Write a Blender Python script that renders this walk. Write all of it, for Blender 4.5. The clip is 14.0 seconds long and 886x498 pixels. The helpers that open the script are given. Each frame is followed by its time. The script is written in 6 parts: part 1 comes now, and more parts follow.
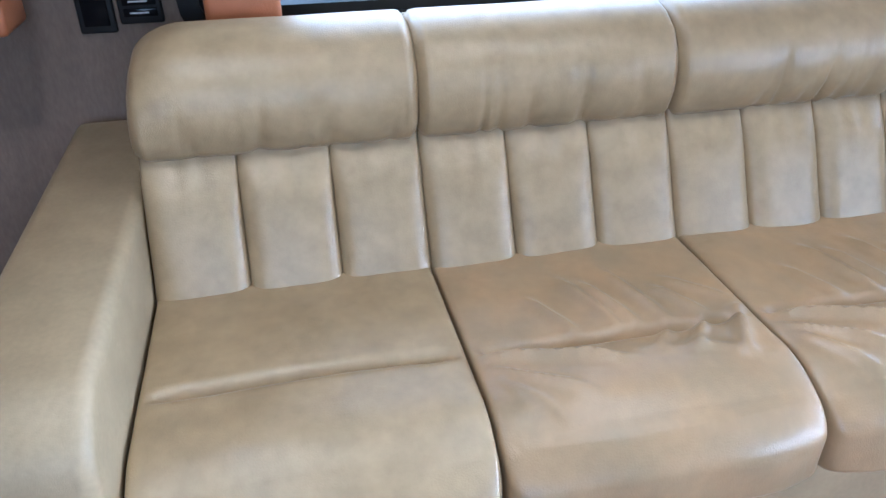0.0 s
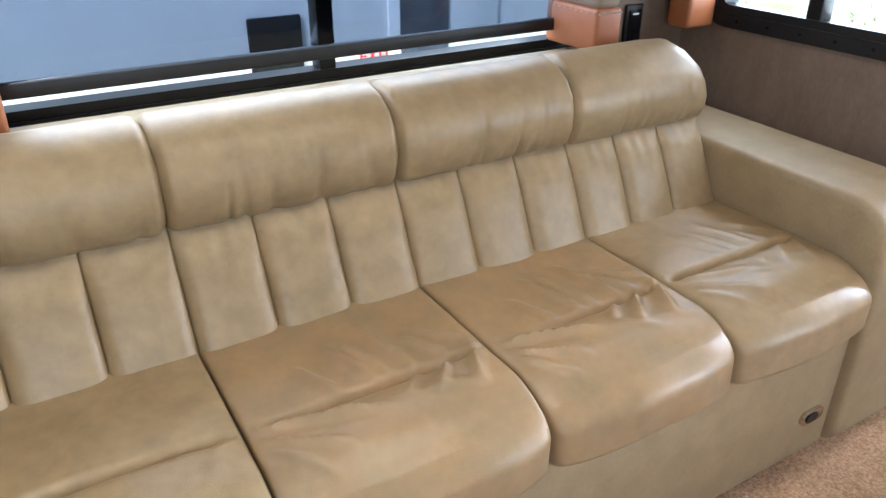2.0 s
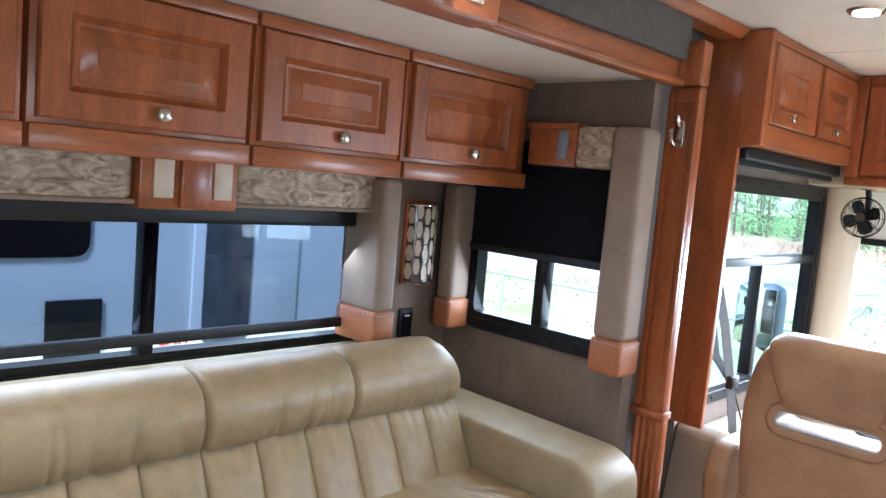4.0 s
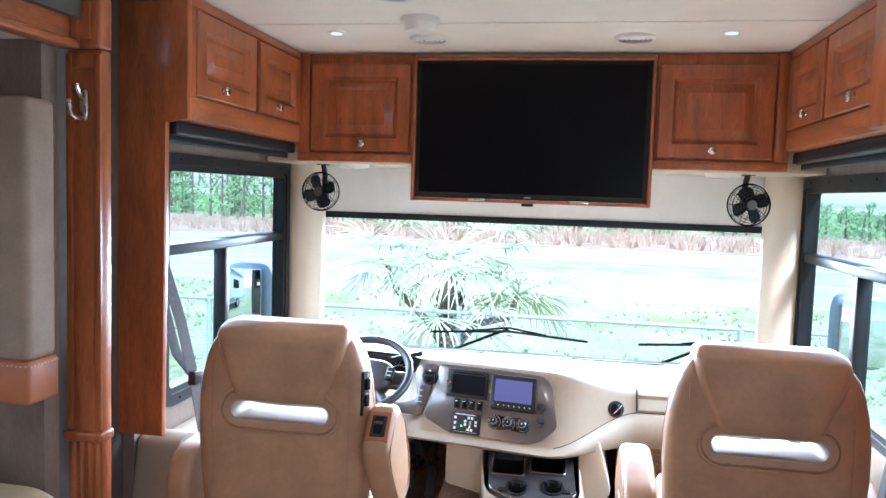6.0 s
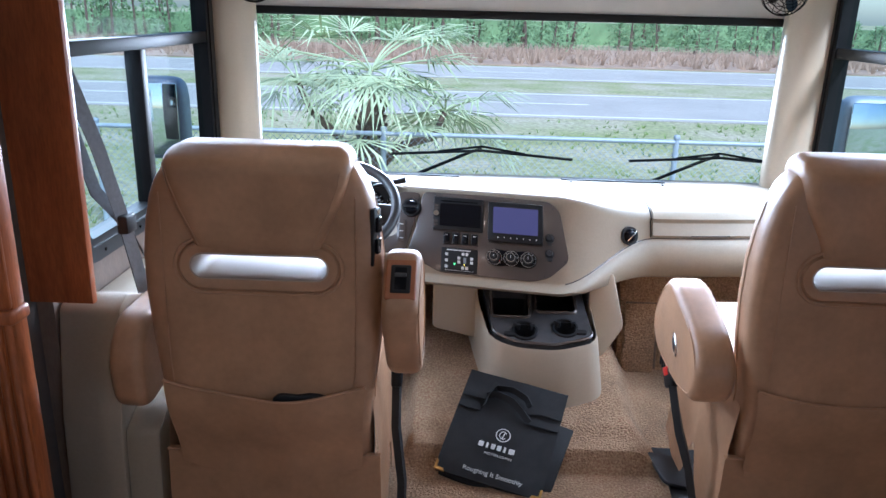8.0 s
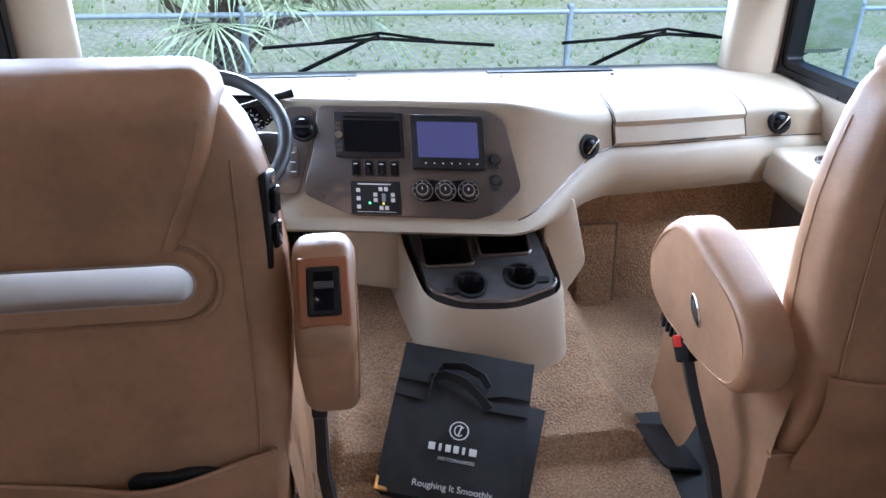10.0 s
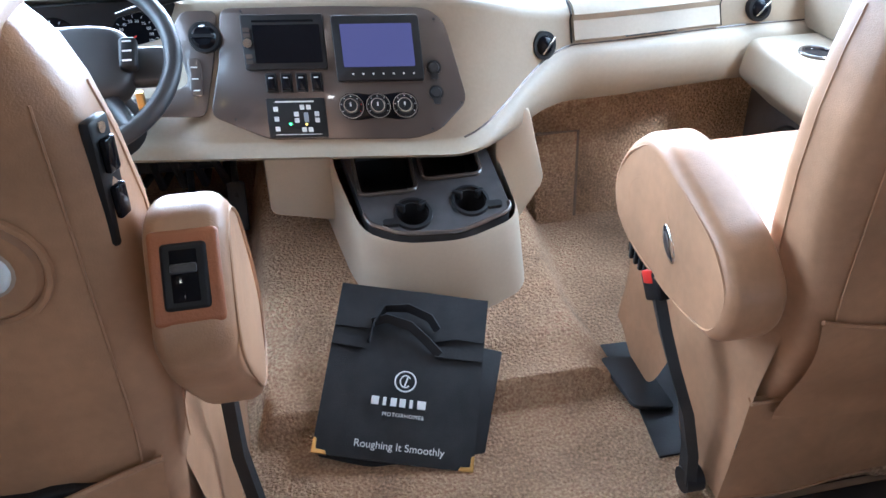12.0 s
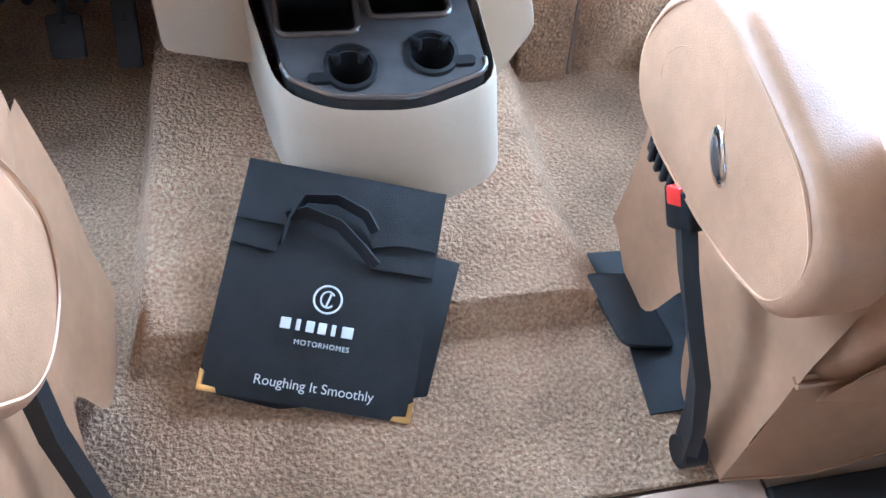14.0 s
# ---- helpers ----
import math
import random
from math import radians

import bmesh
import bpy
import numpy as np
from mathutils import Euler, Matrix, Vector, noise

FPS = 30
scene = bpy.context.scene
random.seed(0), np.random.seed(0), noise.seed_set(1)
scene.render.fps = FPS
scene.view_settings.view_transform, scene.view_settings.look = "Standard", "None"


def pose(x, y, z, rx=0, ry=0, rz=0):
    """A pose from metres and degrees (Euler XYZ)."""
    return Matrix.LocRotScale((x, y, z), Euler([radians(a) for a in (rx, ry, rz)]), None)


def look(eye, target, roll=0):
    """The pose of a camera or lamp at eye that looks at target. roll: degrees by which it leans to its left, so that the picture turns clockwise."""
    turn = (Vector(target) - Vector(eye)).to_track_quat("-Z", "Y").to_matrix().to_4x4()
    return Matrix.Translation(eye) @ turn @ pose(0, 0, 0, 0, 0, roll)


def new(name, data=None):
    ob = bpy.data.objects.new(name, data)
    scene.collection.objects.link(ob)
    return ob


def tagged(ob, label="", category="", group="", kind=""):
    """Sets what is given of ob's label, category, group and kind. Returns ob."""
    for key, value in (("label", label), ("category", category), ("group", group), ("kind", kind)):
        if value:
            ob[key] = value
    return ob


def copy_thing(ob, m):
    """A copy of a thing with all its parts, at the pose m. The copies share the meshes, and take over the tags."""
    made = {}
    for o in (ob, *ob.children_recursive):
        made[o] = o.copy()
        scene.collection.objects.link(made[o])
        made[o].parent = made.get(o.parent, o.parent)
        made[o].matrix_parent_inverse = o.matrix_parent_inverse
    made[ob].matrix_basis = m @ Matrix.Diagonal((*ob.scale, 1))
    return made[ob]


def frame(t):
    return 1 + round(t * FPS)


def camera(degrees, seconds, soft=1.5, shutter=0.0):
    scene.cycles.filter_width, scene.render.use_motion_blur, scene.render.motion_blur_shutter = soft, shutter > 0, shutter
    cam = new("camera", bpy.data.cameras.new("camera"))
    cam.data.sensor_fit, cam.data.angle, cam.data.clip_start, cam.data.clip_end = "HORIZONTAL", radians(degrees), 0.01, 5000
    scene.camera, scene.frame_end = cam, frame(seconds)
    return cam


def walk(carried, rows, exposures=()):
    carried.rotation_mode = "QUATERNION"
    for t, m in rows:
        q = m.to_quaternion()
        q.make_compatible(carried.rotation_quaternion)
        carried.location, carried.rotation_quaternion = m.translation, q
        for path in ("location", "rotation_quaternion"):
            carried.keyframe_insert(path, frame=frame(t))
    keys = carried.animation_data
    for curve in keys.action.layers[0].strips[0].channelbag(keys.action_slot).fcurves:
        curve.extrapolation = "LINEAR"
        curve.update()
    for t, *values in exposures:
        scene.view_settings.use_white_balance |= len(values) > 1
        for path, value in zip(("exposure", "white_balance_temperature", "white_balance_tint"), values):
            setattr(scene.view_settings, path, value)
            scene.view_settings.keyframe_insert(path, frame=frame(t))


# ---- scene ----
cam = camera(61.2, 14.0)
PATH = [
    (0, (-0.389, -0.442, 1.249), (-2.081, -0.075, 0.249), -0.6),
    (0.5, (-0.397, -0.431, 1.342), (-1.895, 0.313, 0.246), -0.9),
    (1, (-0.393, -0.45, 1.354), (-1.844, 0.402, 0.273), -0.3),
    (1.5, (-0.372, -0.453, 1.36), (-1.841, 0.437, 0.335), -0.6),
    (2, (-0.279, -0.422, 1.377), (-1.801, 0.488, 0.453), 0.1),
    (2.2, (-0.209, -0.405, 1.383), (-1.768, 0.486, 0.504), 0.7),
    (4.3, (0.057, -0.668, 1.502), (-1.192, 0.892, 1.414), 4.3),
    (4.5, (0.064, -0.649, 1.506), (-1.042, 1.016, 1.44), 4.3),
    (5, (0.1, -0.575, 1.502), (-0.718, 1.249, 1.45), 3.5),
    (5.5, (0.155, -0.454, 1.5), (-0.408, 1.463, 1.418), 1.9),
    (6, (0.207, -0.26, 1.489), (-0.137, 1.705, 1.341), 1.8),
    (6.5, (0.196, -0.132, 1.464), (-0.043, 1.838, 1.214), 2.4),
    (7, (0.01, -0.039, 1.413), (-0.17, 1.915, 1.025), 2.1),
    (7.5, (-0.156, 0.06, 1.405), (-0.268, 1.991, 0.897), 1.7),
    (8, (-0.203, 0.271, 1.369), (-0.25, 2.178, 0.766), 1.5),
    (8.2, (-0.21, 0.376, 1.369), (-0.222, 2.274, 0.737), 1.3),
    (10.3, (-0.315, 1.053, 1.29), (-0.016, 2.797, 0.357), 0.8),
    (10.5, (-0.279, 1.119, 1.288), (0.029, 2.849, 0.332), 0.7),
    (11, (-0.234, 1.19, 1.268), (0.079, 2.887, 0.256), 0.2),
    (11.5, (-0.218, 1.211, 1.249), (0.097, 2.87, 0.176), -0.3),
    (12, (-0.206, 1.194, 1.243), (0.131, 2.807, 0.11), -0.3),
    (12.5, (-0.218, 1.192, 1.23), (0.149, 2.756, 0.039), 0.2),
    (13, (-0.272, 1.197, 1.217), (0.149, 2.714, -0.018), 2.1),
    (13.5, (-0.211, 1.309, 1.153), (0.267, 2.725, -0.175), 2.7),
    (14, (-0.079, 1.583, 1.053), (0.284, 2.89, -0.418), 5.8),
]
EXPOSURES = [(0, 1.9, 4550, 8), (1.0, 1.6, 4750, 8), (1.6, 1.6, 4900, 8), (2.2, 1.65, 5800, 8), (4.3, 1.5, 5150, 6), (5.9, 1.3, 5000, 7), (6.6, 0.5, 5000, 10), (8.2, 0.25, 5050, 10), (10.3, 0.25, 5000, 11), (11.2, 0.3, 4950, 10), (12.0, 0.7, 4850, 5), (13.0, 1.1, 4700, 4), (13.5, 1.3, 4550, 3), (14.0, 1.3, 4400, 2)]
walk(cam, [(t, look(eye, target, roll)) for t, eye, target, roll in PATH], EXPOSURES)

# ---- light ----
world = bpy.data.worlds.new("world")
scene.world = world
world.use_nodes = True
wn = world.node_tree
sky = wn.nodes.new("ShaderNodeTexSky")
sky.sky_type, sky.sun_disc = "NISHITA", False
sky.sun_elevation, sky.sun_rotation = radians(48), radians(200)
sky.dust_density, sky.ozone_density = 1.2, 1.0
wn.links.new(sky.outputs["Color"], wn.nodes["Background"].inputs["Color"])
wn.nodes["Background"].inputs["Strength"].default_value = 0.15


def lamp(name, kind, m, energy, color=(1, 1, 1), **more):
    data = bpy.data.lights.new(name, kind)
    data.energy, data.color = energy, color
    for key, value in more.items():
        if key == "size":
            data.size = value
        elif key == "size_y":
            data.shape, data.size_y = "RECTANGLE", value
        elif key == "spread":
            data.spread = value
        elif key == "angle":
            data.angle = value
        elif key == "radius":
            data.shadow_soft_size = value
        elif key == "spot":
            data.spot_size, data.spot_blend = value, 0.6
    ob = new(name, data)
    ob.matrix_world = m
    return ob


# overcast sun, high and behind the vehicle
lamp("sun", "SUN", look((3.5, -6, 8), (0, 0, 0)), 4.4, (1.0, 0.97, 0.92), angle=radians(11))
# sky light entering through the window openings
lamp("window_light", "AREA", look((-1.96, 0.3, 1.1), (-1.2, 0.4, 0.4)), 3.2, (0.93, 0.97, 1.0), size=1.4, size_y=0.35)
lamp("window_light", "AREA", look((-1.27, 2.7, 1.17), (0, 2.2, 0.2)), 12, (0.95, 0.98, 1.0), size=0.95, size_y=0.75, spread=radians(130))
lamp("window_light", "AREA", look((1.27, 2.7, 1.17), (0, 2.1, 0.2)), 13, (0.95, 0.98, 1.0), size=0.95, size_y=0.75, spread=radians(130))
lamp("window_light", "AREA", look((0, 3.58, 1.08), (0, 1.9, 0.45)), 36, (0.96, 0.98, 1.0), size=2.1, size_y=0.5, spread=radians(76))
# fill lamp in the added, unseen window across from the sofa
lamp("window_light", "AREA", look((1.16, -0.6, 1.25), (-0.6, 0.8, 0.3)), 6, (0.97, 0.98, 1.0), size=1.5, size_y=0.75)
lamp("window_light", "AREA", look((-1.58, 1.54, 1.10), (-1.5, 0.6, 0.6)), 1.4, (0.95, 0.98, 1.0), size=0.55, size_y=0.25)


# ---- materials ----
def material(name, color, rough=0.5, metal=0.0, vary=0.12, scale=6.0, bump=0.0, bump_scale=300.0, stretch=(1, 1, 1),
             dark=None, coat=0.0, relief=0.004, fine=0.0, fine_scale=120.0, distort=0.0, rough_vary=0.0, spec=0.5):
    m = bpy.data.materials.new(name)
    m.use_nodes = True
    t, p = m.node_tree, m.node_tree.nodes["Principled BSDF"]
    p.inputs["Roughness"].default_value, p.inputs["Metallic"].default_value = rough, metal
    p.inputs["Coat Weight"].default_value = coat
    p.inputs["Specular IOR Level"].default_value = spec
    co = t.nodes.new("ShaderNodeTexCoord")
    mp = t.nodes.new("ShaderNodeMapping")
    mp.inputs["Scale"].default_value = stretch
    t.links.new(co.outputs["Object"], mp.inputs["Vector"])
    n = t.nodes.new("ShaderNodeTexNoise")
    n.inputs["Scale"].default_value, n.inputs["Detail"].default_value = scale, 5.0
    n.inputs["Distortion"].default_value = distort
    t.links.new(mp.outputs["Vector"], n.inputs["Vector"])
    ramp = t.nodes.new("ShaderNodeValToRGB")
    ramp.color_ramp.elements[0].position, ramp.color_ramp.elements[1].position = 0.3, 0.7
    low = dark if dark else tuple(c * (1 - vary) for c in color)
    high = tuple(min(1, c * (1 + vary)) for c in color)
    ramp.color_ramp.elements[0].color, ramp.color_ramp.elements[1].color = (*low, 1), (*high, 1)
    t.links.new(n.outputs["Fac"], ramp.inputs["Fac"])
    out = ramp.outputs["Color"]
    f = t.nodes.new("ShaderNodeTexNoise")
    f.inputs["Scale"].default_value, f.inputs["Detail"].default_value = fine_scale, 3.0
    t.links.new(mp.outputs["Vector"], f.inputs["Vector"])
    if fine:
        fr = t.nodes.new("ShaderNodeMapRange")
        fr.inputs["From Min"].default_value, fr.inputs["From Max"].default_value = 0.32, 0.68
        t.links.new(f.outputs["Fac"], fr.inputs["Value"])
        mix = t.nodes.new("ShaderNodeMix")
        mix.data_type, mix.blend_type = "RGBA", "OVERLAY"
        mix.inputs["Factor"].default_value = fine
        t.links.new(out, mix.inputs["A"])
        t.links.new(fr.outputs["Result"], mix.inputs["B"])
        out = mix.outputs["Result"]
    t.links.new(out, p.inputs["Base Color"])
    if rough_vary:
        rr = t.nodes.new("ShaderNodeMapRange")
        rr.inputs["To Min"].default_value, rr.inputs["To Max"].default_value = rough - rough_vary, rough + rough_vary
        t.links.new(n.outputs["Fac"], rr.inputs["Value"])
        t.links.new(rr.outputs["Result"], p.inputs["Roughness"])
    if bump:
        b = t.nodes.new("ShaderNodeTexNoise")
        b.inputs["Scale"].default_value, b.inputs["Detail"].default_value = bump_scale, 4.0
        t.links.new(co.outputs["Object"], b.inputs["Vector"])
        bp = t.nodes.new("ShaderNodeBump")
        bp.inputs["Strength"].default_value, bp.inputs["Distance"].default_value = bump, relief
        t.links.new(b.outputs["Fac"], bp.inputs["Height"])
        t.links.new(bp.outputs["Normal"], p.inputs["Normal"])
    return m


def glass(name, tint=(1, 1, 1), mix=0.06):
    m = bpy.data.materials.new(name)
    m.use_nodes = True
    t = m.node_tree
    t.nodes.clear()
    out, a, b, s = (t.nodes.new("ShaderNode" + k) for k in ("OutputMaterial", "BsdfTransparent", "BsdfGlossy", "MixShader"))
    a.inputs["Color"].default_value, b.inputs["Roughness"].default_value = (*tint, 1), 0.02
    s.inputs["Fac"].default_value = mix
    t.links.new(a.outputs[0], s.inputs[1])
    t.links.new(b.outputs[0], s.inputs[2])
    t.links.new(s.outputs[0], out.inputs["Surface"])
    return m


def glow(name, color, strength):
    m = bpy.data.materials.new(name)
    m.use_nodes = True
    p = m.node_tree.nodes["Principled BSDF"]
    p.inputs["Base Color"].default_value = (0.02, 0.02, 0.02, 1)
    p.inputs["Roughness"].default_value = 0.2
    p.inputs["Emission Color"].default_value, p.inputs["Emission Strength"].default_value = (*color, 1), strength
    return m


LEATHER = material("sofa_leather", (0.310, 0.228, 0.124), 0.36, vary=0.12, scale=20, bump=0.16, bump_scale=380, fine=0.045, fine_scale=55, rough_vary=0.06)
WORN_LEATHER = material("worn_sofa_leather", (0.335, 0.225, 0.115), 0.33, vary=0.08, scale=12, dark=(0.275, 0.202, 0.112), bump=0.16, bump_scale=380, fine=0.045, fine_scale=50, rough_vary=0.06)
SUEDE = material("sofa_side_fabric", (0.300, 0.229, 0.131), 0.5, vary=0.1, scale=14, bump=0.12, bump_scale=600, fine=0.05)
SEAT = material("cab_seat_leather", (0.385, 0.218, 0.118), 0.42, vary=0.15, scale=8, bump=0.16, bump_scale=420, fine=0.05, fine_scale=60)
SEAT_LIGHT = material("cab_seat_piping", (0.40, 0.32, 0.25), 0.5, vary=0.06, scale=8, bump=0.1)
WOOD = material("cherry_wood", (0.315, 0.092, 0.028), 0.34, vary=0.3, scale=3.2, stretch=(6, 6, 0.9), fine=0.16, fine_scale=40, coat=0.15, distort=0.6)
WOOD_H = material("cherry_wood_rail", (0.325, 0.099, 0.031), 0.34, vary=0.28, scale=3.2, stretch=(6, 0.9, 6), fine=0.16, fine_scale=40, coat=0.15, distort=0.6)
WALL = material("taupe_wall_vinyl", (0.185, 0.135, 0.1), 0.75, vary=0.1, scale=22, bump=0.15, bump_scale=260, fine=0.08, fine_scale=160, stretch=(1, 1, 0.35))
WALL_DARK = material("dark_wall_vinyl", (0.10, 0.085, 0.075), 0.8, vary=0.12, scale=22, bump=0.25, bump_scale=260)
CEILING = material("ceiling_vinyl", (0.76, 0.72, 0.655), 0.7, vary=0.03, scale=8, bump=0.1, bump_scale=180)
CREAM = material("cream_moulded_plastic", (0.54, 0.462, 0.355), 0.46, vary=0.04, scale=4, bump=0.12, bump_scale=700, fine=0.02)
# darker copy of CREAM, its colour lowered to offset strong windscreen light
CREAM_DIMMED = material("cream_dimmed", (0.35, 0.292, 0.215), 0.5, vary=0.05, scale=5, bump=0.14, bump_scale=900, fine=0.03)
PADDED = material("padded_cornice_fabric", (0.26, 0.19, 0.14), 0.7, vary=0.1, scale=12, bump=0.15, bump_scale=400, fine=0.05)
TRIM_LEATHER = material("brown_leather_trim", (0.34, 0.12, 0.045), 0.45, vary=0.14, scale=10, bump=0.2, bump_scale=300)
SWIRL = material("swirl_valance_fabric", (0.52, 0.42, 0.30), 0.65, scale=9, dark=(0.16, 0.11, 0.075), stretch=(1, 1, 2.2), distort=3.5)
BLACK = material("black_plastic", (0.012, 0.012, 0.013), 0.42, vary=0.2, scale=20, bump=0.06, spec=0.3)
BLACK_GLOSS = material("black_gloss", (0.006, 0.006, 0.008), 0.07, vary=0.1, scale=5, spec=0.14)
FRAME = material("black_window_frame", (0.011, 0.011, 0.012), 0.38, vary=0.2, scale=14, spec=0.22)
SHADE_DARK = material("blackout_shade", (0.008, 0.009, 0.012), 0.85, vary=0.15, scale=60, bump=0.2, bump_scale=900, spec=0.1)
GRAPHITE = material("graphite_fascia", (0.105, 0.085, 0.075), 0.24, metal=0.35, vary=0.08, scale=7, coat=0.4)
TRAY = material("grey_tray_plastic", (0.055, 0.053, 0.055), 0.34, vary=0.2, scale=30, bump=0.12, bump_scale=500, coat=0.2)
CHROME = material("chrome", (0.78, 0.76, 0.73), 0.12, metal=1.0, vary=0.03, scale=10)
NICKEL = material("brushed_nickel", (0.62, 0.56, 0.48), 0.26, metal=1.0, vary=0.05, scale=40)
BRASS = material("brass_corner", (0.72, 0.46, 0.16), 0.28, metal=1.0, vary=0.05, scale=30)
WHITE = material("white_plastic", (0.74, 0.73, 0.70), 0.5, vary=0.03, scale=10)
SHADE_WHITE = material("white_roller_shade", (0.66, 0.67, 0.67), 0.8, vary=0.03, scale=14, bump=0.15, bump_scale=800)
CARPET = material("tan_carpet", (0.57, 0.372, 0.225), 0.95, vary=0.24, scale=5, bump=1.0, bump_scale=135, relief=0.024, fine=0.36, fine_scale=150)
TILE = material("blush_ceramic_tile", (0.53, 0.37, 0.27), 0.35, vary=0.12, scale=4, bump=0.06, bump_scale=90, fine=0.1, fine_scale=25)
GROUT = material("grout", (0.16, 0.11, 0.085), 0.9, vary=0.15, scale=50, bump=0.4)
BAG = material("black_nonwoven_bag", (0.016, 0.016, 0.018), 0.55, vary=0.2, scale=25, bump=0.35, bump_scale=500, spec=0.3)
PRINT = material("silver_print", (0.72, 0.72, 0.72), 0.5, vary=0.03, scale=30)
RUBBER = material("black_rubber", (0.013, 0.013, 0.014), 0.6, vary=0.2, scale=30, bump=0.2)
WHEEL = material("grey_black_wheel", (0.032, 0.033, 0.036), 0.42, vary=0.15, scale=12, bump=0.15, bump_scale=900)
RED = material("red_plastic", (0.62, 0.03, 0.02), 0.4, vary=0.05, scale=20)
BELT = material("grey_belt_webbing", (0.10, 0.105, 0.115), 0.7, vary=0.15, scale=80, bump=0.4, bump_scale=700)
CAPIZ = material("capiz_shell", (0.60, 0.50, 0.38), 0.35, vary=0.15, scale=18, bump=0.1)
GLASS = glass("clear_glass", (0.95, 0.98, 0.98), 0.015)
TINT = glass("tinted_glass", (0.78, 0.87, 0.88), 0.008)
MESH_SHADE = glass("mesh_sun_shade", (0.17, 0.20, 0.27), 0.02)
SCREEN = glow("backup_camera_picture", (0.10, 0.09, 0.24), 0.5)
LIT = glow("lit_lamp_lens", (1.0, 0.82, 0.6), 9.0)
LED_COOL = glow("small_cool_light", (0.7, 0.85, 1.0), 0.6)
GREEN_LED = glow("green_indicator", (0.2, 1.0, 0.3), 3.0)
AMBER_LED = glow("amber_indicator", (1.0, 0.7, 0.1), 3.0)
GRASS_GROUND = material("grass_ground", (0.19, 0.22, 0.085), 0.95, vary=0.3, scale=0.7, dark=(0.42, 0.385, 0.285), fine=0.3, fine_scale=9, bump=0.6, bump_scale=30)
ASPHALT = material("asphalt", (0.40, 0.385, 0.36), 0.85, vary=0.08, scale=0.6, fine=0.3, fine_scale=40)
LINE = material("road_paint", (0.7, 0.7, 0.66), 0.7, vary=0.08, scale=4)
DRY = material("dry_tall_grass", (0.36, 0.26, 0.19), 0.95, vary=0.25, scale=0.8)
NEEDLE = material("pine_foliage", (0.19, 0.29, 0.14), 0.9, vary=0.35, scale=0.6)
BARK = material("bark", (0.15, 0.11, 0.085), 0.95, vary=0.3, scale=20, bump=0.8, bump_scale=60)
PALM = material("palm_leaf", (0.46, 0.54, 0.33), 0.5, vary=0.3, scale=3)
GALV = material("galvanised_steel", (0.36, 0.42, 0.50), 0.5, metal=0.2, vary=0.1, scale=20)
RV_WHITE = material("white_gelcoat", (0.84, 0.85, 0.87), 0.3, vary=0.03, scale=2)
RV_GREY = material("grey_body_stripe", (0.25, 0.28, 0.33), 0.35, vary=0.06, scale=2)


# ---- mesh tools ----
def empty_bm():
    return bmesh.new()


def box(x0, y0, z0, x1, y1, z1, bev=0.0, seg=2, bm=None):
    own = bm or bmesh.new()
    g = bmesh.ops.create_cube(own, size=1)
    bmesh.ops.transform(own, matrix=Matrix.Translation(((x0 + x1) / 2, (y0 + y1) / 2, (z0 + z1) / 2)) @ Matrix.Diagonal((abs(x1 - x0), abs(y1 - y0), abs(z1 - z0), 1)), verts=g["verts"])
    if bev:
        edges = list({e for v in g["verts"] for e in v.link_edges})
        bmesh.ops.bevel(own, geom=edges, offset=min(bev, 0.48 * min(abs(x1 - x0), abs(y1 - y0), abs(z1 - z0))), segments=seg, profile=0.5, affect="EDGES")
    return own


def cyl(p0, p1, r0, r1=None, n=20, bm=None):
    own = bm or bmesh.new()
    p0, p1 = Vector(p0), Vector(p1)
    m = Matrix.Translation((p0 + p1) / 2) @ (p1 - p0).to_track_quat("Z", "Y").to_matrix().to_4x4()
    bmesh.ops.create_cone(own, cap_ends=True, segments=n, radius1=r0, radius2=r0 if r1 is None else r1, depth=(p1 - p0).length, matrix=m)
    return own


def tube(points, r, n=8, closed=False, bm=None, taper=None):
    """A round bar along a line of points."""
    own = bm or bmesh.new()
    pts = [Vector(p) for p in points]
    rings, side = [], None
    for i, p in enumerate(pts):
        a = pts[i - 1] if i or closed else p
        b = pts[(i + 1) % len(pts)] if i < len(pts) - 1 or closed else p
        d = (b - a).normalized()
        if side is None:
            side = d.orthogonal().normalized()
        side = (side - side.dot(d) * d).normalized()
        up = d.cross(side)
        rr = r if taper is None else r * taper(i / max(1, len(pts) - 1))
        rings.append([own.verts.new(p + rr * (math.cos(6.2832 * k / n) * side + math.sin(6.2832 * k / n) * up)) for k in range(n)])
    for i in range(len(rings) - (0 if closed else 1)):
        a, b = rings[i], rings[(i + 1) % len(rings)]
        for k in range(n):
            own.faces.new((a[k], a[(k + 1) % n], b[(k + 1) % n], b[k]))
    if not closed:
        own.faces.new(rings[0][::-1]), own.faces.new(rings[-1])
    return own


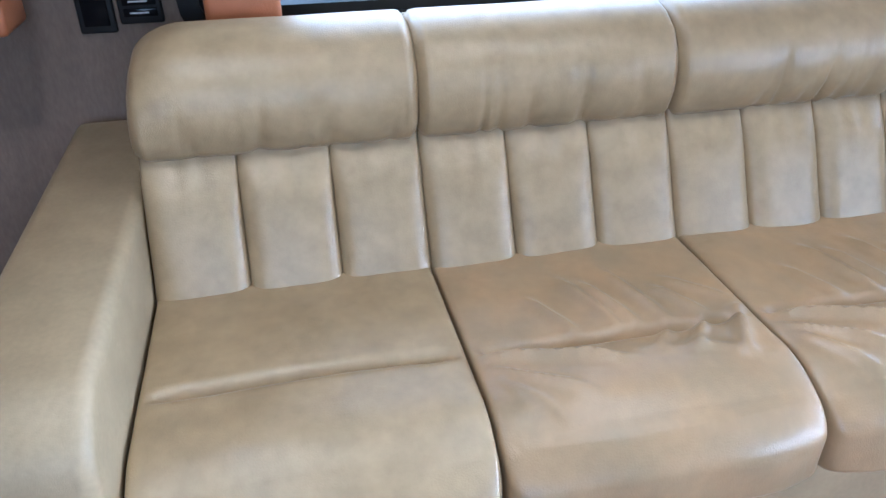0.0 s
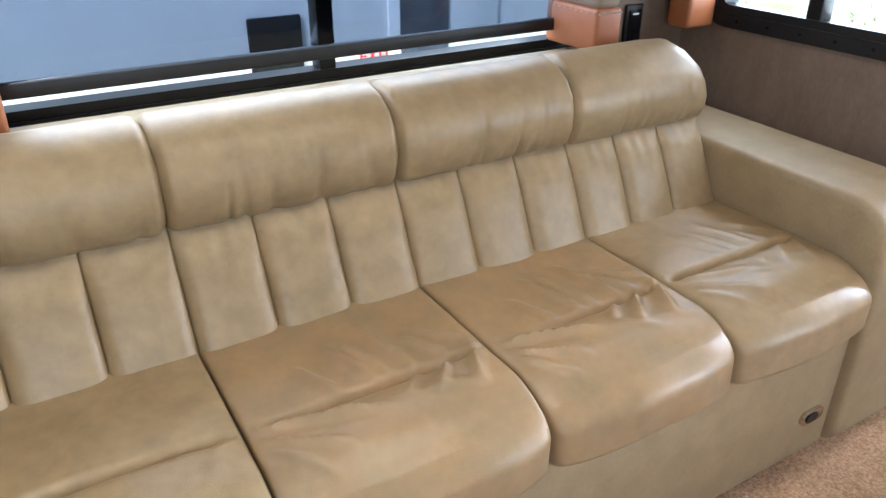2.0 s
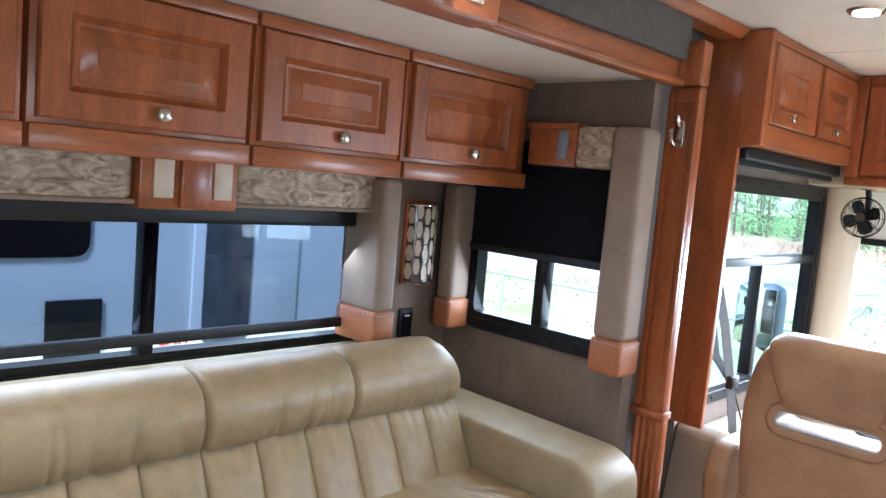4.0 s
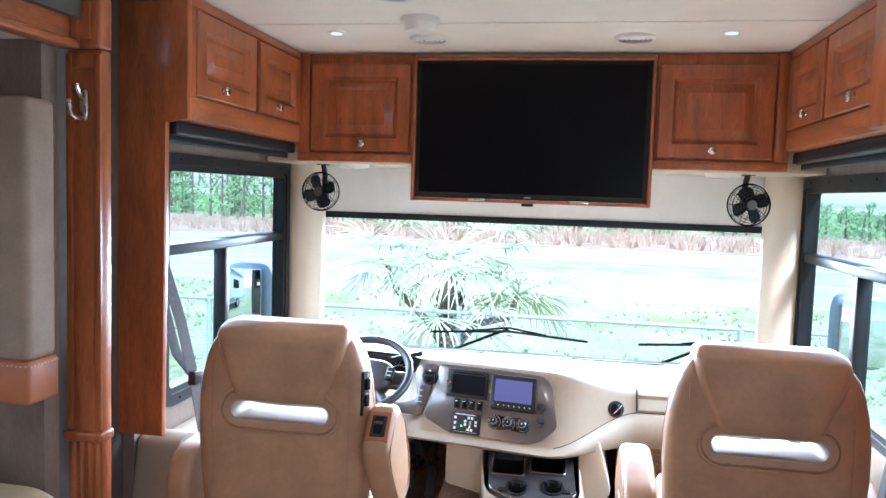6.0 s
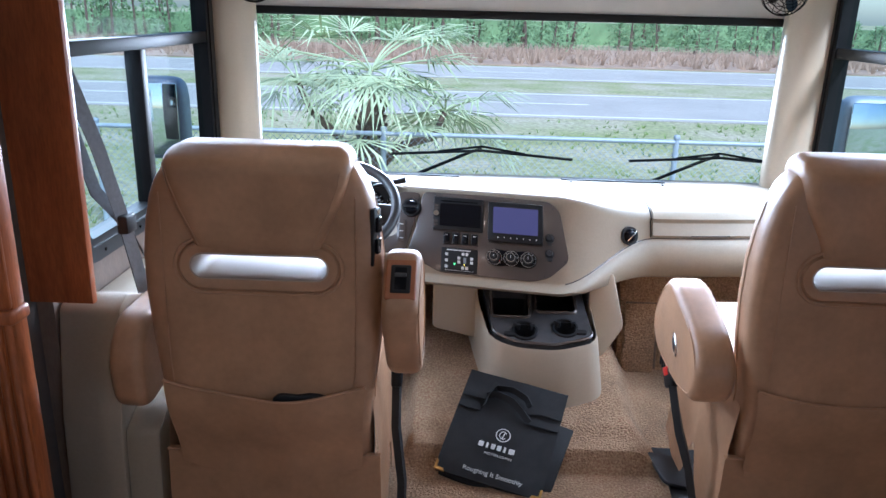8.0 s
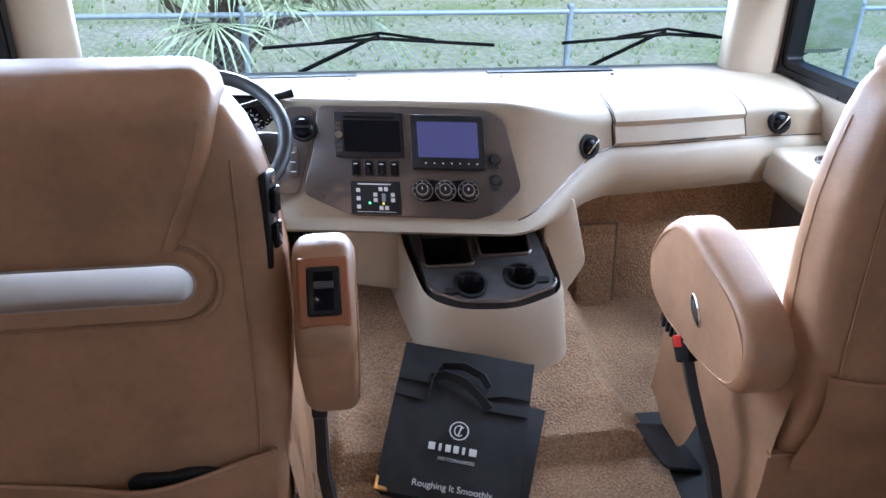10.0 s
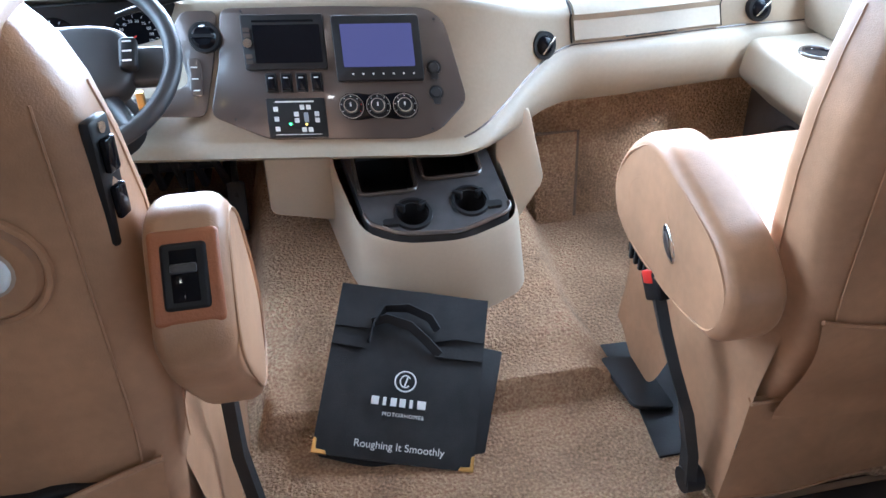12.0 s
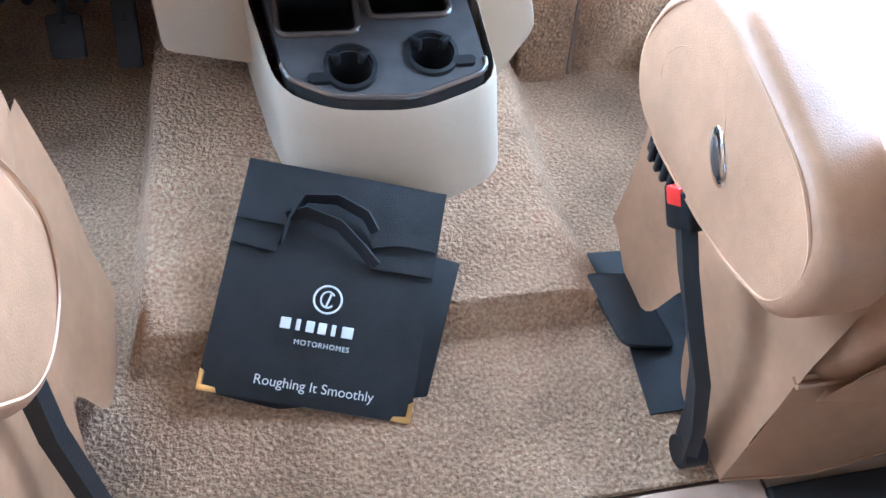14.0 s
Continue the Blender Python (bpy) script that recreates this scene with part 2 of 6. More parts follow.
def prism(poly, axis, a, b, bev=0.0, seg=2, bm=None):
    """A flat outline pushed from a to b along an axis; the outline lies in the other two axes, in their order."""
    own = bm or bmesh.new()

    def at(u, v, w):
        return {"x": (w, u, v), "y": (u, w, v), "z": (u, v, w)}[axis]
    low, high = [own.verts.new(at(u, v, a)) for u, v in poly], [own.verts.new(at(u, v, b)) for u, v in poly]
    faces = [own.faces.new(low), own.faces.new(high[::-1])]
    for i in range(len(poly)):
        j = (i + 1) % len(poly)
        faces.append(own.faces.new((low[j], low[i], high[i], high[j])))
    bmesh.ops.recalc_face_normals(own, faces=faces)
    if bev:
        edges = list({e for f in faces[:2] for e in f.edges})
        bmesh.ops.bevel(own, geom=edges, offset=bev, segments=seg, profile=0.5, affect="EDGES")
    return own


def rounded(poly, r, n=5):
    """An outline with its corners rounded."""
    out = []
    for i, p in enumerate(poly):
        p, a, b = Vector(p), Vector(poly[i - 1]), Vector(poly[(i + 1) % len(poly)])
        ra = min(r, 0.48 * (a - p).length, 0.48 * (b - p).length)
        s, e = p + (a - p).normalized() * ra, p + (b - p).normalized() * ra
        out += [tuple((1 - k / n) ** 2 * s + 2 * (k / n) * (1 - k / n) * p + (k / n) ** 2 * e) for k in range(n + 1)]
    return out


def stadium(cx, cy, w, h, n=10):
    r, out = h / 2, []
    for k in range(n + 1):
        a = -math.pi / 2 + math.pi * k / n
        out.append((cx + w / 2 - r + r * math.cos(a), cy + r * math.sin(a)))
    for k in range(n + 1):
        a = math.pi / 2 + math.pi * k / n
        out.append((cx - w / 2 + r + r * math.cos(a), cy + r * math.sin(a)))
    return out


def pillow(x0, y0, z0, x1, y1, z1, p=4.0, n=10, bm=None, bend=None, even=False, r=None):
    """A stuffed block: a cube blown up towards a superellipsoid. bend moves each point."""
    own = bm or bmesh.new()
    tmp = bmesh.new()
    bmesh.ops.create_cube(tmp, size=2)
    bmesh.ops.subdivide_edges(tmp, edges=tmp.edges[:], cuts=n, use_grid_fill=True)
    c, h = Vector(((x0 + x1) / 2, (y0 + y1) / 2, (z0 + z1) / 2)), ((x1 - x0) / 2, (y1 - y0) / 2, (z1 - z0) / 2)
    made = {}
    for v in tmp.verts:
        q = Vector([math.sin(a * math.pi / 2) if abs(a) < 1 and not even else a for a in v.co])
        s = sum(abs(a) ** p for a in q) ** (1 / p) if r is None else ((abs(q.x) ** p + abs(q.z) ** p) ** (r / p) + abs(q.y) ** r) ** (1 / r)
        q = Vector((q.x / s * h[0], q.y / s * h[1], q.z / s * h[2])) + c
        made[v] = own.verts.new(bend(q) if bend else q)
    for f in tmp.faces:
        own.faces.new([made[v] for v in f.verts])
    tmp.free()
    return own


def sheet(rows, bm=None, close=False):
    """A surface through rows of points."""
    own = bm or bmesh.new()
    vs = [[own.verts.new(p) for p in row] for row in rows]
    for a, b in zip(vs, vs[1:]):
        for k in range(len(a) - (0 if close else 1)):
            j = (k + 1) % len(a)
            own.faces.new((a[k], a[j], b[j], b[k]))
    return own


def moved(bm, m):
    bmesh.ops.transform(bm, matrix=m, verts=bm.verts[:])
    return bm


def mesh_of(name, bm, mat, flat=False, angle=38):
    me = bpy.data.meshes.new(name)
    bmesh.ops.recalc_face_normals(bm, faces=bm.faces[:])
    bm.to_mesh(me)
    bm.free()
    me.materials.append(mat)
    if not flat and me.polygons:
        me.polygons.foreach_set("use_smooth", [True] * len(me.polygons))
        me.set_sharp_from_angle(angle=radians(angle))
    return me


def part(name, bm, mat, parent, label=""):
    ob = new(name, bm if isinstance(bm, bpy.types.Mesh) else mesh_of(name, bm, mat))
    ob.parent = parent
    return tagged(ob, label)


def thing(name, label, category, group="", base=(0, 0, 0), kind=""):
    ob = new(name)
    ob.location, ob.empty_display_size = base, 0.05
    return tagged(ob, label, category, group, kind)


def solid(name, bm, mat, label, category, kind="", group=""):
    return tagged(new(name, bm if isinstance(bm, bpy.types.Mesh) else mesh_of(name, bm, mat)), label, category, group, kind)


def cut(bm, *cutters, mat=None, name="cut"):
    """The mesh of a block with other blocks cut out of it."""
    a = new(name, mesh_of(name, bm, mat))
    obs = []
    for c in cutters:
        o = new("cutter", mesh_of("cutter", c, mat))
        md = a.modifiers.new("cut", "BOOLEAN")
        md.object, md.operation, md.solver = o, "DIFFERENCE", "EXACT"
        obs.append(o)
    bpy.context.view_layer.update()
    me = bpy.data.meshes.new_from_object(a.evaluated_get(bpy.context.evaluated_depsgraph_get()))
    for o in (a, *obs):
        bpy.data.objects.remove(o)
    me.polygons.foreach_set("use_smooth", [True] * len(me.polygons))
    me.set_sharp_from_angle(angle=radians(38))
    return me


def words(text, size, m, mat, parent, name="lettering", depth=0.0006, spacing=1.0, label=""):
    cu = bpy.data.curves.new(name, "FONT")
    cu.body, cu.size, cu.align_x, cu.align_y, cu.extrude, cu.space_character = text, size, "CENTER", "CENTER", depth, spacing
    tmp = bpy.data.objects.new(name, cu)
    scene.collection.objects.link(tmp)
    bpy.context.view_layer.update()
    me = bpy.data.meshes.new_from_object(tmp.evaluated_get(bpy.context.evaluated_depsgraph_get()))
    bpy.data.objects.remove(tmp)
    me.transform(m)
    me.materials.clear()
    me.materials.append(mat)
    ob = new(name, me)
    ob.parent = parent
    return tagged(ob, label)


def smooth(a, b, x):
    t = min(1, max(0, (x - a) / (b - a)))
    return t * t * (3 - 2 * t)

# ---- structure ----
CEIL, SLIDE_CEIL, WX, SX = 2.10, 1.86, 1.22, -2.02

solid("floor", box(-WX, -2.6, -0.06, 1.22, 3.7, -0.012), GROUT, "subfloor of the motorhome under tile and carpet", "floor", "structure")
solid("floor_slide", box(SX, -1.5, -0.02, -1.22, 1.56, 0.03), CARPET, "carpeted floor of the slide-out under the sofa", "floor", "structure")
solid("floor_carpet_aisle", box(-1.219, -1.5, -0.012, -0.62, 1.58, 0.03, 0.008), CARPET, "tan cut-pile carpet in front of the sofa", "carpet", "structure")

# the side walls with their window openings
solid("wall_left_front", cut(box(-WX - 0.06, 1.99, -0.06, -WX, 3.75, CEIL), box(-1.4, 2.14, 0.69, -1.1, 3.31, 1.60, 0.05, 3), mat=WALL), WALL, "taupe vinyl side wall beside the driver", "wall", "structure")
solid("wall_right", cut(box(WX, -2.6, -0.5, WX + 0.06, 3.75, CEIL), box(1.1, 2.14, 0.69, 1.4, 3.35, 1.60, 0.05, 3), box(1.1, -1.5, 0.85, 1.4, 0.4, 1.65), mat=WALL), WALL, "taupe vinyl side wall beside the passenger", "wall", "structure")
solid("wall_slide", cut(box(SX - 0.06, -1.5, 0, SX, 1.58, 1.95), box(-2.2, -0.62, 0.86, -1.9, 1.12, 1.42, 0.06, 4), mat=WALL), WALL, "taupe vinyl wall of the slide-out behind the sofa", "wall", "structure")
solid("wall_slide_front", cut(box(SX - 0.06, 1.52, -0.02, -1.19, 1.58, 1.95), box(-1.93, 1.4, 0.93, -1.24, 1.7, 1.64, 0.06, 4), mat=WALL), WALL, "taupe vinyl end wall of the slide-out", "wall", "structure")
solid("wall_slide_rear", box(SX - 0.06, -1.56, 0, -1.10, -1.5, 1.95), WALL, "taupe vinyl rear end wall of the slide-out", "wall", "structure")
solid("wall_left_rear", box(-WX - 0.06, -2.6, -0.06, -WX, -1.56, CEIL), WALL, "taupe vinyl side wall", "wall", "structure")
solid("wall_rear", box(-WX - 0.06, -2.66, -0.06, WX + 0.06, -2.6, CEIL), WALL, "taupe vinyl rear partition", "wall", "structure")
solid("ceiling_slide", box(SX, -1.5, SLIDE_CEIL, -1.192, 1.52, SLIDE_CEIL + 0.05), CEILING, "off-white vinyl ceiling of the slide-out", "ceiling", "structure")
ce = box(-WX - 0.06, -2.66, CEIL, WX + 0.06, 3.75, CEIL + 0.05)
for y in (-1.15, 0.05, 1.235, 2.45):
    box(-1.2, y - 0.011, CEIL - 0.004, 1.2, y + 0.011, CEIL + 0.01, 0.003, bm=ce)
solid("ceiling", ce, CEILING, "off-white vinyl ceiling with thin joint strips", "ceiling", "structure")
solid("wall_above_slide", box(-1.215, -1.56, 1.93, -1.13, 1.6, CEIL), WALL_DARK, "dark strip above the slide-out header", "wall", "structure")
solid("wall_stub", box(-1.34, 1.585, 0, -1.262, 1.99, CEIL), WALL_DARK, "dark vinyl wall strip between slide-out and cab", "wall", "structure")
solid("wall_front_header", box(-1.22, 3.03, 1.66, 1.22, 3.7, CEIL), CREAM, "cream panel behind the front overhead cabinets", "wall", "structure")
solid("wall_firewall", box(-1.22, 3.62, -0.3, 1.22, 3.72, 0.58), CARPET, "carpeted firewall under the dashboard", "wall", "structure")

# windscreen pillars
for sx, nm in ((-1, "pillar_left"), (1, "pillar_right")):
    prof = [(sx * a, b) for a, b in ((1.22, 3.335), (1.175, 3.33), (1.11, 3.345), (1.06, 3.41), (1.085, 3.52), (1.14, 3.58), (1.22, 3.60))]
    solid(nm, prism(rounded(prof, 0.03, 4), "z", 0.60, 1.68), CREAM, "cream moulded windscreen pillar", "pillar", "structure")

# windscreen
ws = thing("windscreen", "wide one-piece clear windscreen above the dashboard", "windscreen", kind="structure")
p = part("pane", sheet([[(-1.2, 3.68, 0.62), (1.2, 3.68, 0.62)], [(-1.2, 3.60, 1.68), (1.2, 3.60, 1.68)]]), GLASS, ws)
p.visible_shadow = False


def window(name, axis, plane, a0, a1, z0, z1, label, mid_z=None, mid_a=None, tint=GLASS, depth=0.05, width=0.035, inward=1, sub=None):
    """A framed window in a wall. axis x: wall across x, a runs along y."""
    w = thing(name, label, "window", kind="structure")

    def poly(grow, r):
        return rounded([(a0 - grow, z0 - grow), (a1 + grow, z0 - grow), (a1 + grow, z1 + grow), (a0 - grow, z1 + grow)], r, 5)

    def ring(grow_out, grow_in, d0, d1, bm=None):
        own = bm or bmesh.new()
        loops = []
        for g, d in ((grow_out, d0), (grow_out, d1), (grow_in, d1), (grow_in, d0)):
            loops.append([own.verts.new((plane + d, u, v) if axis == "x" else (u, plane + d, v)) for u, v in poly(g, 0.06 + g)])
        for i in range(4):
            A, B = loops[i], loops[(i + 1) % 4]
            for k in range(len(A)):
                own.faces.new((A[k], A[(k + 1) % len(A)], B[(k + 1) % len(B)], B[k]))
        return own
    part("window_frame", ring(0.03, -0.012, 0.0, 0.014 * inward), FRAME, w)
    part("inner_frame", ring(-0.006, -width, -depth * inward, 0.008 * inward), FRAME, w)

    def bar(u0, v0, u1, v1, d0, d1):
        return box(plane + d0, u0, v0, plane + d1, u1, v1, 0.004) if axis == "x" else box(u0, plane + d0, v0, u1, plane + d1, v1, 0.004)
    if mid_z:
        part("crossbar", bar(a0 + 0.01, mid_z - 0.02, a1 - 0.01, mid_z + 0.02, -depth * inward, 0.004 * inward), FRAME, w)
    if mid_a:
        part("slider_post", bar(mid_a - 0.022, z0 + 0.02, mid_a + 0.022, (mid_z or z1) - 0.02, -depth * inward, 0.003 * inward), FRAME, w)
    d = -0.03 * inward
    if axis == "x":
        corners = [[(plane + d, a0, z0), (plane + d, a1, z0)], [(plane + d, a0, z1), (plane + d, a1, z1)]]
    else:
        corners = [[(a0, plane + d, z0), (a1, plane + d, z0)], [(a0, plane + d, z1), (a1, plane + d, z1)]]
    g = part("pane", sheet(corners), tint, w)
    g.visible_shadow = False
    # small screws round the frame
    for u in np.linspace(a0 + 0.1, a1 - 0.1, 5):
        for v in (z0 - 0.008, z1 + 0.008):
            c = (plane + 0.013 * inward, u, v) if axis == "x" else (u, plane + 0.013 * inward, v)
            e = (plane + 0.016 * inward, u, v) if axis == "x" else (u, plane + 0.016 * inward, v)
            part("screw", cyl(c, e, 0.005, n=8), BLACK_GLOSS, w)
    return w


window("window_1", "x", -WX, 2.16, 3.29, 0.715, 1.575, "black-framed driver side window with sliding lower pane", 1.255, 2.66, TINT)
window("window_2", "x", WX, 2.16, 3.33, 0.715, 1.575, "black-framed passenger side window with sliding lower pane", 1.255, 2.66, TINT, inward=-1)
window("window_3", "x", SX, -0.60, 1.10, 0.88, 1.40, "wide black-framed window behind the sofa", None, 0.285, GLASS)
window("window_4", "y", 1.52, -1.90, -1.27, 0.955, 1.62, "small black-framed window in the slide-out end wall", None, -1.565, GLASS, inward=-1)
# unseen window, added to let light in across from the sofa
window("window_added", "x", WX, -1.5, 0.4, 0.87, 1.63, "unseen side window added across from the sofa for light", None, -0.5, GLASS, inward=-1)

# tile floor behind the cab carpet
tl = thing("tile_floor", "blush ceramic floor tiles with dark grout joints", "floor", kind="structure")

# ---- living area ----
# sofa
YS = (-0.69, -0.22, 0.255, 0.72, 1.17)
sofa = thing("sofa", "long tan leather four-seat sofa against the slide-out window", "sofa", base=(-1.5, 0.25, 0.03))


def spart(name, bm, mat, parent=None, label=""):
    ob = part(name, bm, mat, parent or sofa, label)
    if parent is None:
        ob.location = (1.5, -0.25, -0.03)
    return ob


def ridge(q, a, b, amp, wid):
    """Height of a leather fold that runs from a to b in plan."""
    ax, ay, bx, by = *a, *b
    dx, dy = bx - ax, by - ay
    L2 = dx * dx + dy * dy
    t = ((q.x - ax) * dx + (q.y - ay) * dy) / L2
    if t < -0.15 or t > 1.15:
        return 0
    d = abs((q.x - ax) * dy - (q.y - ay) * dx) / math.sqrt(L2)
    return amp * math.exp(-(d / wid) ** 2) * smooth(-0.15, 0.3, t) * smooth(1.15, 0.7, t)


rng = random.Random(5)
for i in range(4):
    y0, y1 = YS[i], YS[i + 1]
    worn = (0.12, 1.15, 1.3, 0.5)[i]
    folds = []
    for k in range(4):
        a = (-1.24 + rng.uniform(0.03, 0.08), y0 + 0.05 + 0.09 * k)
        ang = 1.1 + rng.uniform(-0.3, 0.3)
        ln = rng.uniform(0.10, 0.18)
        folds.append((a, (a[0] + ln * math.cos(ang) * 0.7, a[1] + ln * math.sin(ang)), rng.uniform(0.002, 0.004), 0.012))
    wd = y1 - y0
    for u, ln in ((0.36, 0.10), (0.47, 0.15), (0.58, 0.13), (0.69, 0.16), (0.79, 0.09)):
        y = y0 + wd * (u + rng.uniform(-0.03, 0.03))
        folds.append(((-1.265 - ln, y - 0.035), (-1.262, y + 0.02), rng.uniform(0.006, 0.010), 0.011))
    folds += [((-1.238, y0 + 0.015), (-1.175, y0 + 0.23), 0.014, 0.011), ((-1.205, y0 + 0.015), (-1.12, y0 + 0.15), 0.009, 0.010), ((-1.18, y0 + 0.02), (-1.09, y0 + 0.10), 0.006, 0.009)]
    folds += [((-1.275, y1 - 0.02), (-1.15, y1 - 0.075), 0.014, 0.012), ((-1.255, y1 - 0.085), (-1.165, y1 - 0.15), 0.011, 0.011), ((-1.245, y1 - 0.15), (-1.19, y1 - 0.20), 0.008, 0.010), ((-1.29, y1 - 0.02), (-1.38, y1 - 0.11), 0.007, 0.010)]

    def seat_bend(q, y0=y0, y1=y1, folds=folds, worn=worn):
        q = q.copy()
        top = smooth(0.50, 0.55, q.z)
        if q.z < 0.41 and q.x < -1.07:
            return q
        u = (q.y - y0) / (y1 - y0)
        crown = 4 * u * (1 - u)
        q.z += top * (0.012 * crown * smooth(-1.48, -1.3, q.x) - 0.016 * worn * crown * math.exp(-((q.x + 1.28) / 0.12) ** 2))
        q.z -= top * 0.016 * math.exp(-((q.x + 1.245) / 0.010) ** 2) * smooth(0.0, 0.1, u) * smooth(1.0, 0.9, u)
        q.z += top * worn * sum(ridge(q, *f) for f in folds) if top > 0 else 0
        q.z += top * 0.003 * noise.noise(q * 11)
        q.z -= 0.008 * top + 0.05 * max(0, (q.x + 1.16) / 0.135) ** 2 * max(0, (q.z - 0.40) / 0.168)
        if q.x > -1.07:
            q.x += 0.022 * crown + 0.006 * worn * noise.noise(q * 9)
        return q
    seat = spart("seat_cushion", pillow(-1.80, y0 + 0.002, 0.405, -1.025, y1 - 0.002, 0.568, 8.0, 100, bend=seat_bend, even=True, r=26), WORN_LEATHER if worn > 0.9 else LEATHER, None, "creased tan leather seat cushion" if worn > 0.4 else "smooth tan leather seat cushion")
    # back: three upright channels under one head roll
    tilt = Matrix.Translation((-1.50, 0, 0.545)) @ Matrix.Rotation(-0.47, 4, "Y")
    w3 = (y1 - y0) / 3
    for k in range(3):
        a = y0 + k * w3

        rows = []
        for z in np.linspace(-0.12, 0.31, 26):
            row = []
            for u in np.concatenate([[0, 0.012, 0.03], np.linspace(0.06, 0.94, 18), [0.97, 0.988, 1.0]]):
                puff = 0.024 * (1 - abs(2 * u - 1) ** 5) ** 0.6 * (0.72 + 0.28 * math.sin(math.pi * min(1, max(0, (z + 0.06) / 0.30))))
                tuck = 0.010 * smooth(0.17, 0.235, z) * (1 - abs(2 * u - 1) ** 3)
                pucker = 0.0016 * smooth(0.12, 0.21, z) * math.sin(u * 23 + 5 * a) * (1 - abs(2 * u - 1))
                row.append((-0.008 + puff - tuck + pucker + 0.004 * noise.noise(Vector((a + u * 0.9, z * 8, 1.0))), a + w3 * u, z))
            rows.append(row)
        face = sheet(rows)
        hull = bmesh.ops.extrude_edge_only(face, edges=[e for e in face.edges if e.is_boundary])
        bmesh.ops.translate(face, vec=(-0.08, 0, 0), verts=[v for v in hull["geom"] if isinstance(v, bmesh.types.BMVert)])
        spart("back_channel", moved(face, tilt), LEATHER)
    fold2 = [(rng.uniform(0.2, 0.9), rng.uniform(0.005, 0.012), rng.uniform(0.006, 0.013), rng.uniform(-0.6, 0.6)) for _ in range(9)]

    prof = [Vector(v) for v in ((-1.76, 0.748), (-1.66, 0.750), (-1.612, 0.757), (-1.590, 0.775), (-1.576, 0.81), (-1.574, 0.85), (-1.585, 0.89), (-1.61, 0.925), (-1.65, 0.95), (-1.70, 0.962), (-1.76, 0.948), (-1.80, 0.90), (-1.815, 0.80))]
    mid = Vector((-1.69, 0.845))
    rows = []
    for y in sorted(set(list(np.linspace(y0, y1, 96)) + [y0 + d for d in (0.003, 0.007, 0.014, 0.022)] + [y1 - d for d in (0.003, 0.007, 0.014, 0.022)])):
        d = min(y - y0, y1 - y)
        k = 1 - 0.16 * (1 - min(1, d / 0.02)) ** 2
        end = (y - y0) if i == 0 else (y1 - y) if i == 3 else 1
        e = 1 - max(0, 1 - end / 0.10) ** 2
        row = []
        for v in prof:
            q = mid + (v - mid) * k
            u = (y - y0) / (y1 - y0)
            low = smooth(0.90, 0.775, q.y) * (1 if q.x > -1.65 else 0)
            for c, amp, wid, lean in fold2:
                q.x -= (0.75 if worn > 1 else 0.5) * low * amp * math.exp(-(((u - c) * 0.47 - lean * (q.y - 0.76)) / wid) ** 2)
            q.y = 0.757 + (q.y - 0.757) * (0.6 + 0.4 * math.sqrt(max(0, e))) if q.y > 0.757 else q.y
            q.x += 0.003 * noise.noise(Vector((y * 8, q.y * 9, 2)))
            row.append((q.x, y, q.y))
        rows.append(row)
    hr = sheet(rows, close=True)
    hr.verts.ensure_lookup_table()
    hr.faces.new(hr.verts[:len(prof)]), hr.faces.new(hr.verts[-len(prof):])
    spart("head_roll", hr, LEATHER, None, "puckered tan leather head roll")
spart("base", box(-1.98, -0.70, 0.045, -1.055, 1.18, 0.42, 0.012), SUEDE, None, "flat tan base panel")
spart("back_frame", box(-2.0, -0.70, 0.3, -1.72, 1.18, 0.90, 0.05, 3), SUEDE)
for a, b, nm in ((-0.865, -0.692, "armrest"), (1.175, 1.43, "armrest")):
    out = rounded([(-2.0, 0.045), (-1.03, 0.045), (-1.03, 0.50), (-1.045, 0.655), (-1.12, 0.70), (-2.0, 0.715)], 0.05, 6)
    spart(nm, prism(out, "y", a, b, 0.022, 4), SUEDE, None, "boxy tan fabric-finish armrest")
ring = spart("release_pull", prism(stadium(1.09, 0.17, 0.085, 0.04), "x", -1.057, -1.046, 0.002), NICKEL, None, "oval metal pull in the base")
part("recess", prism(stadium(1.085, 0.17, 0.045, 0.026), "x", -1.048, -1.043), BLACK, ring)


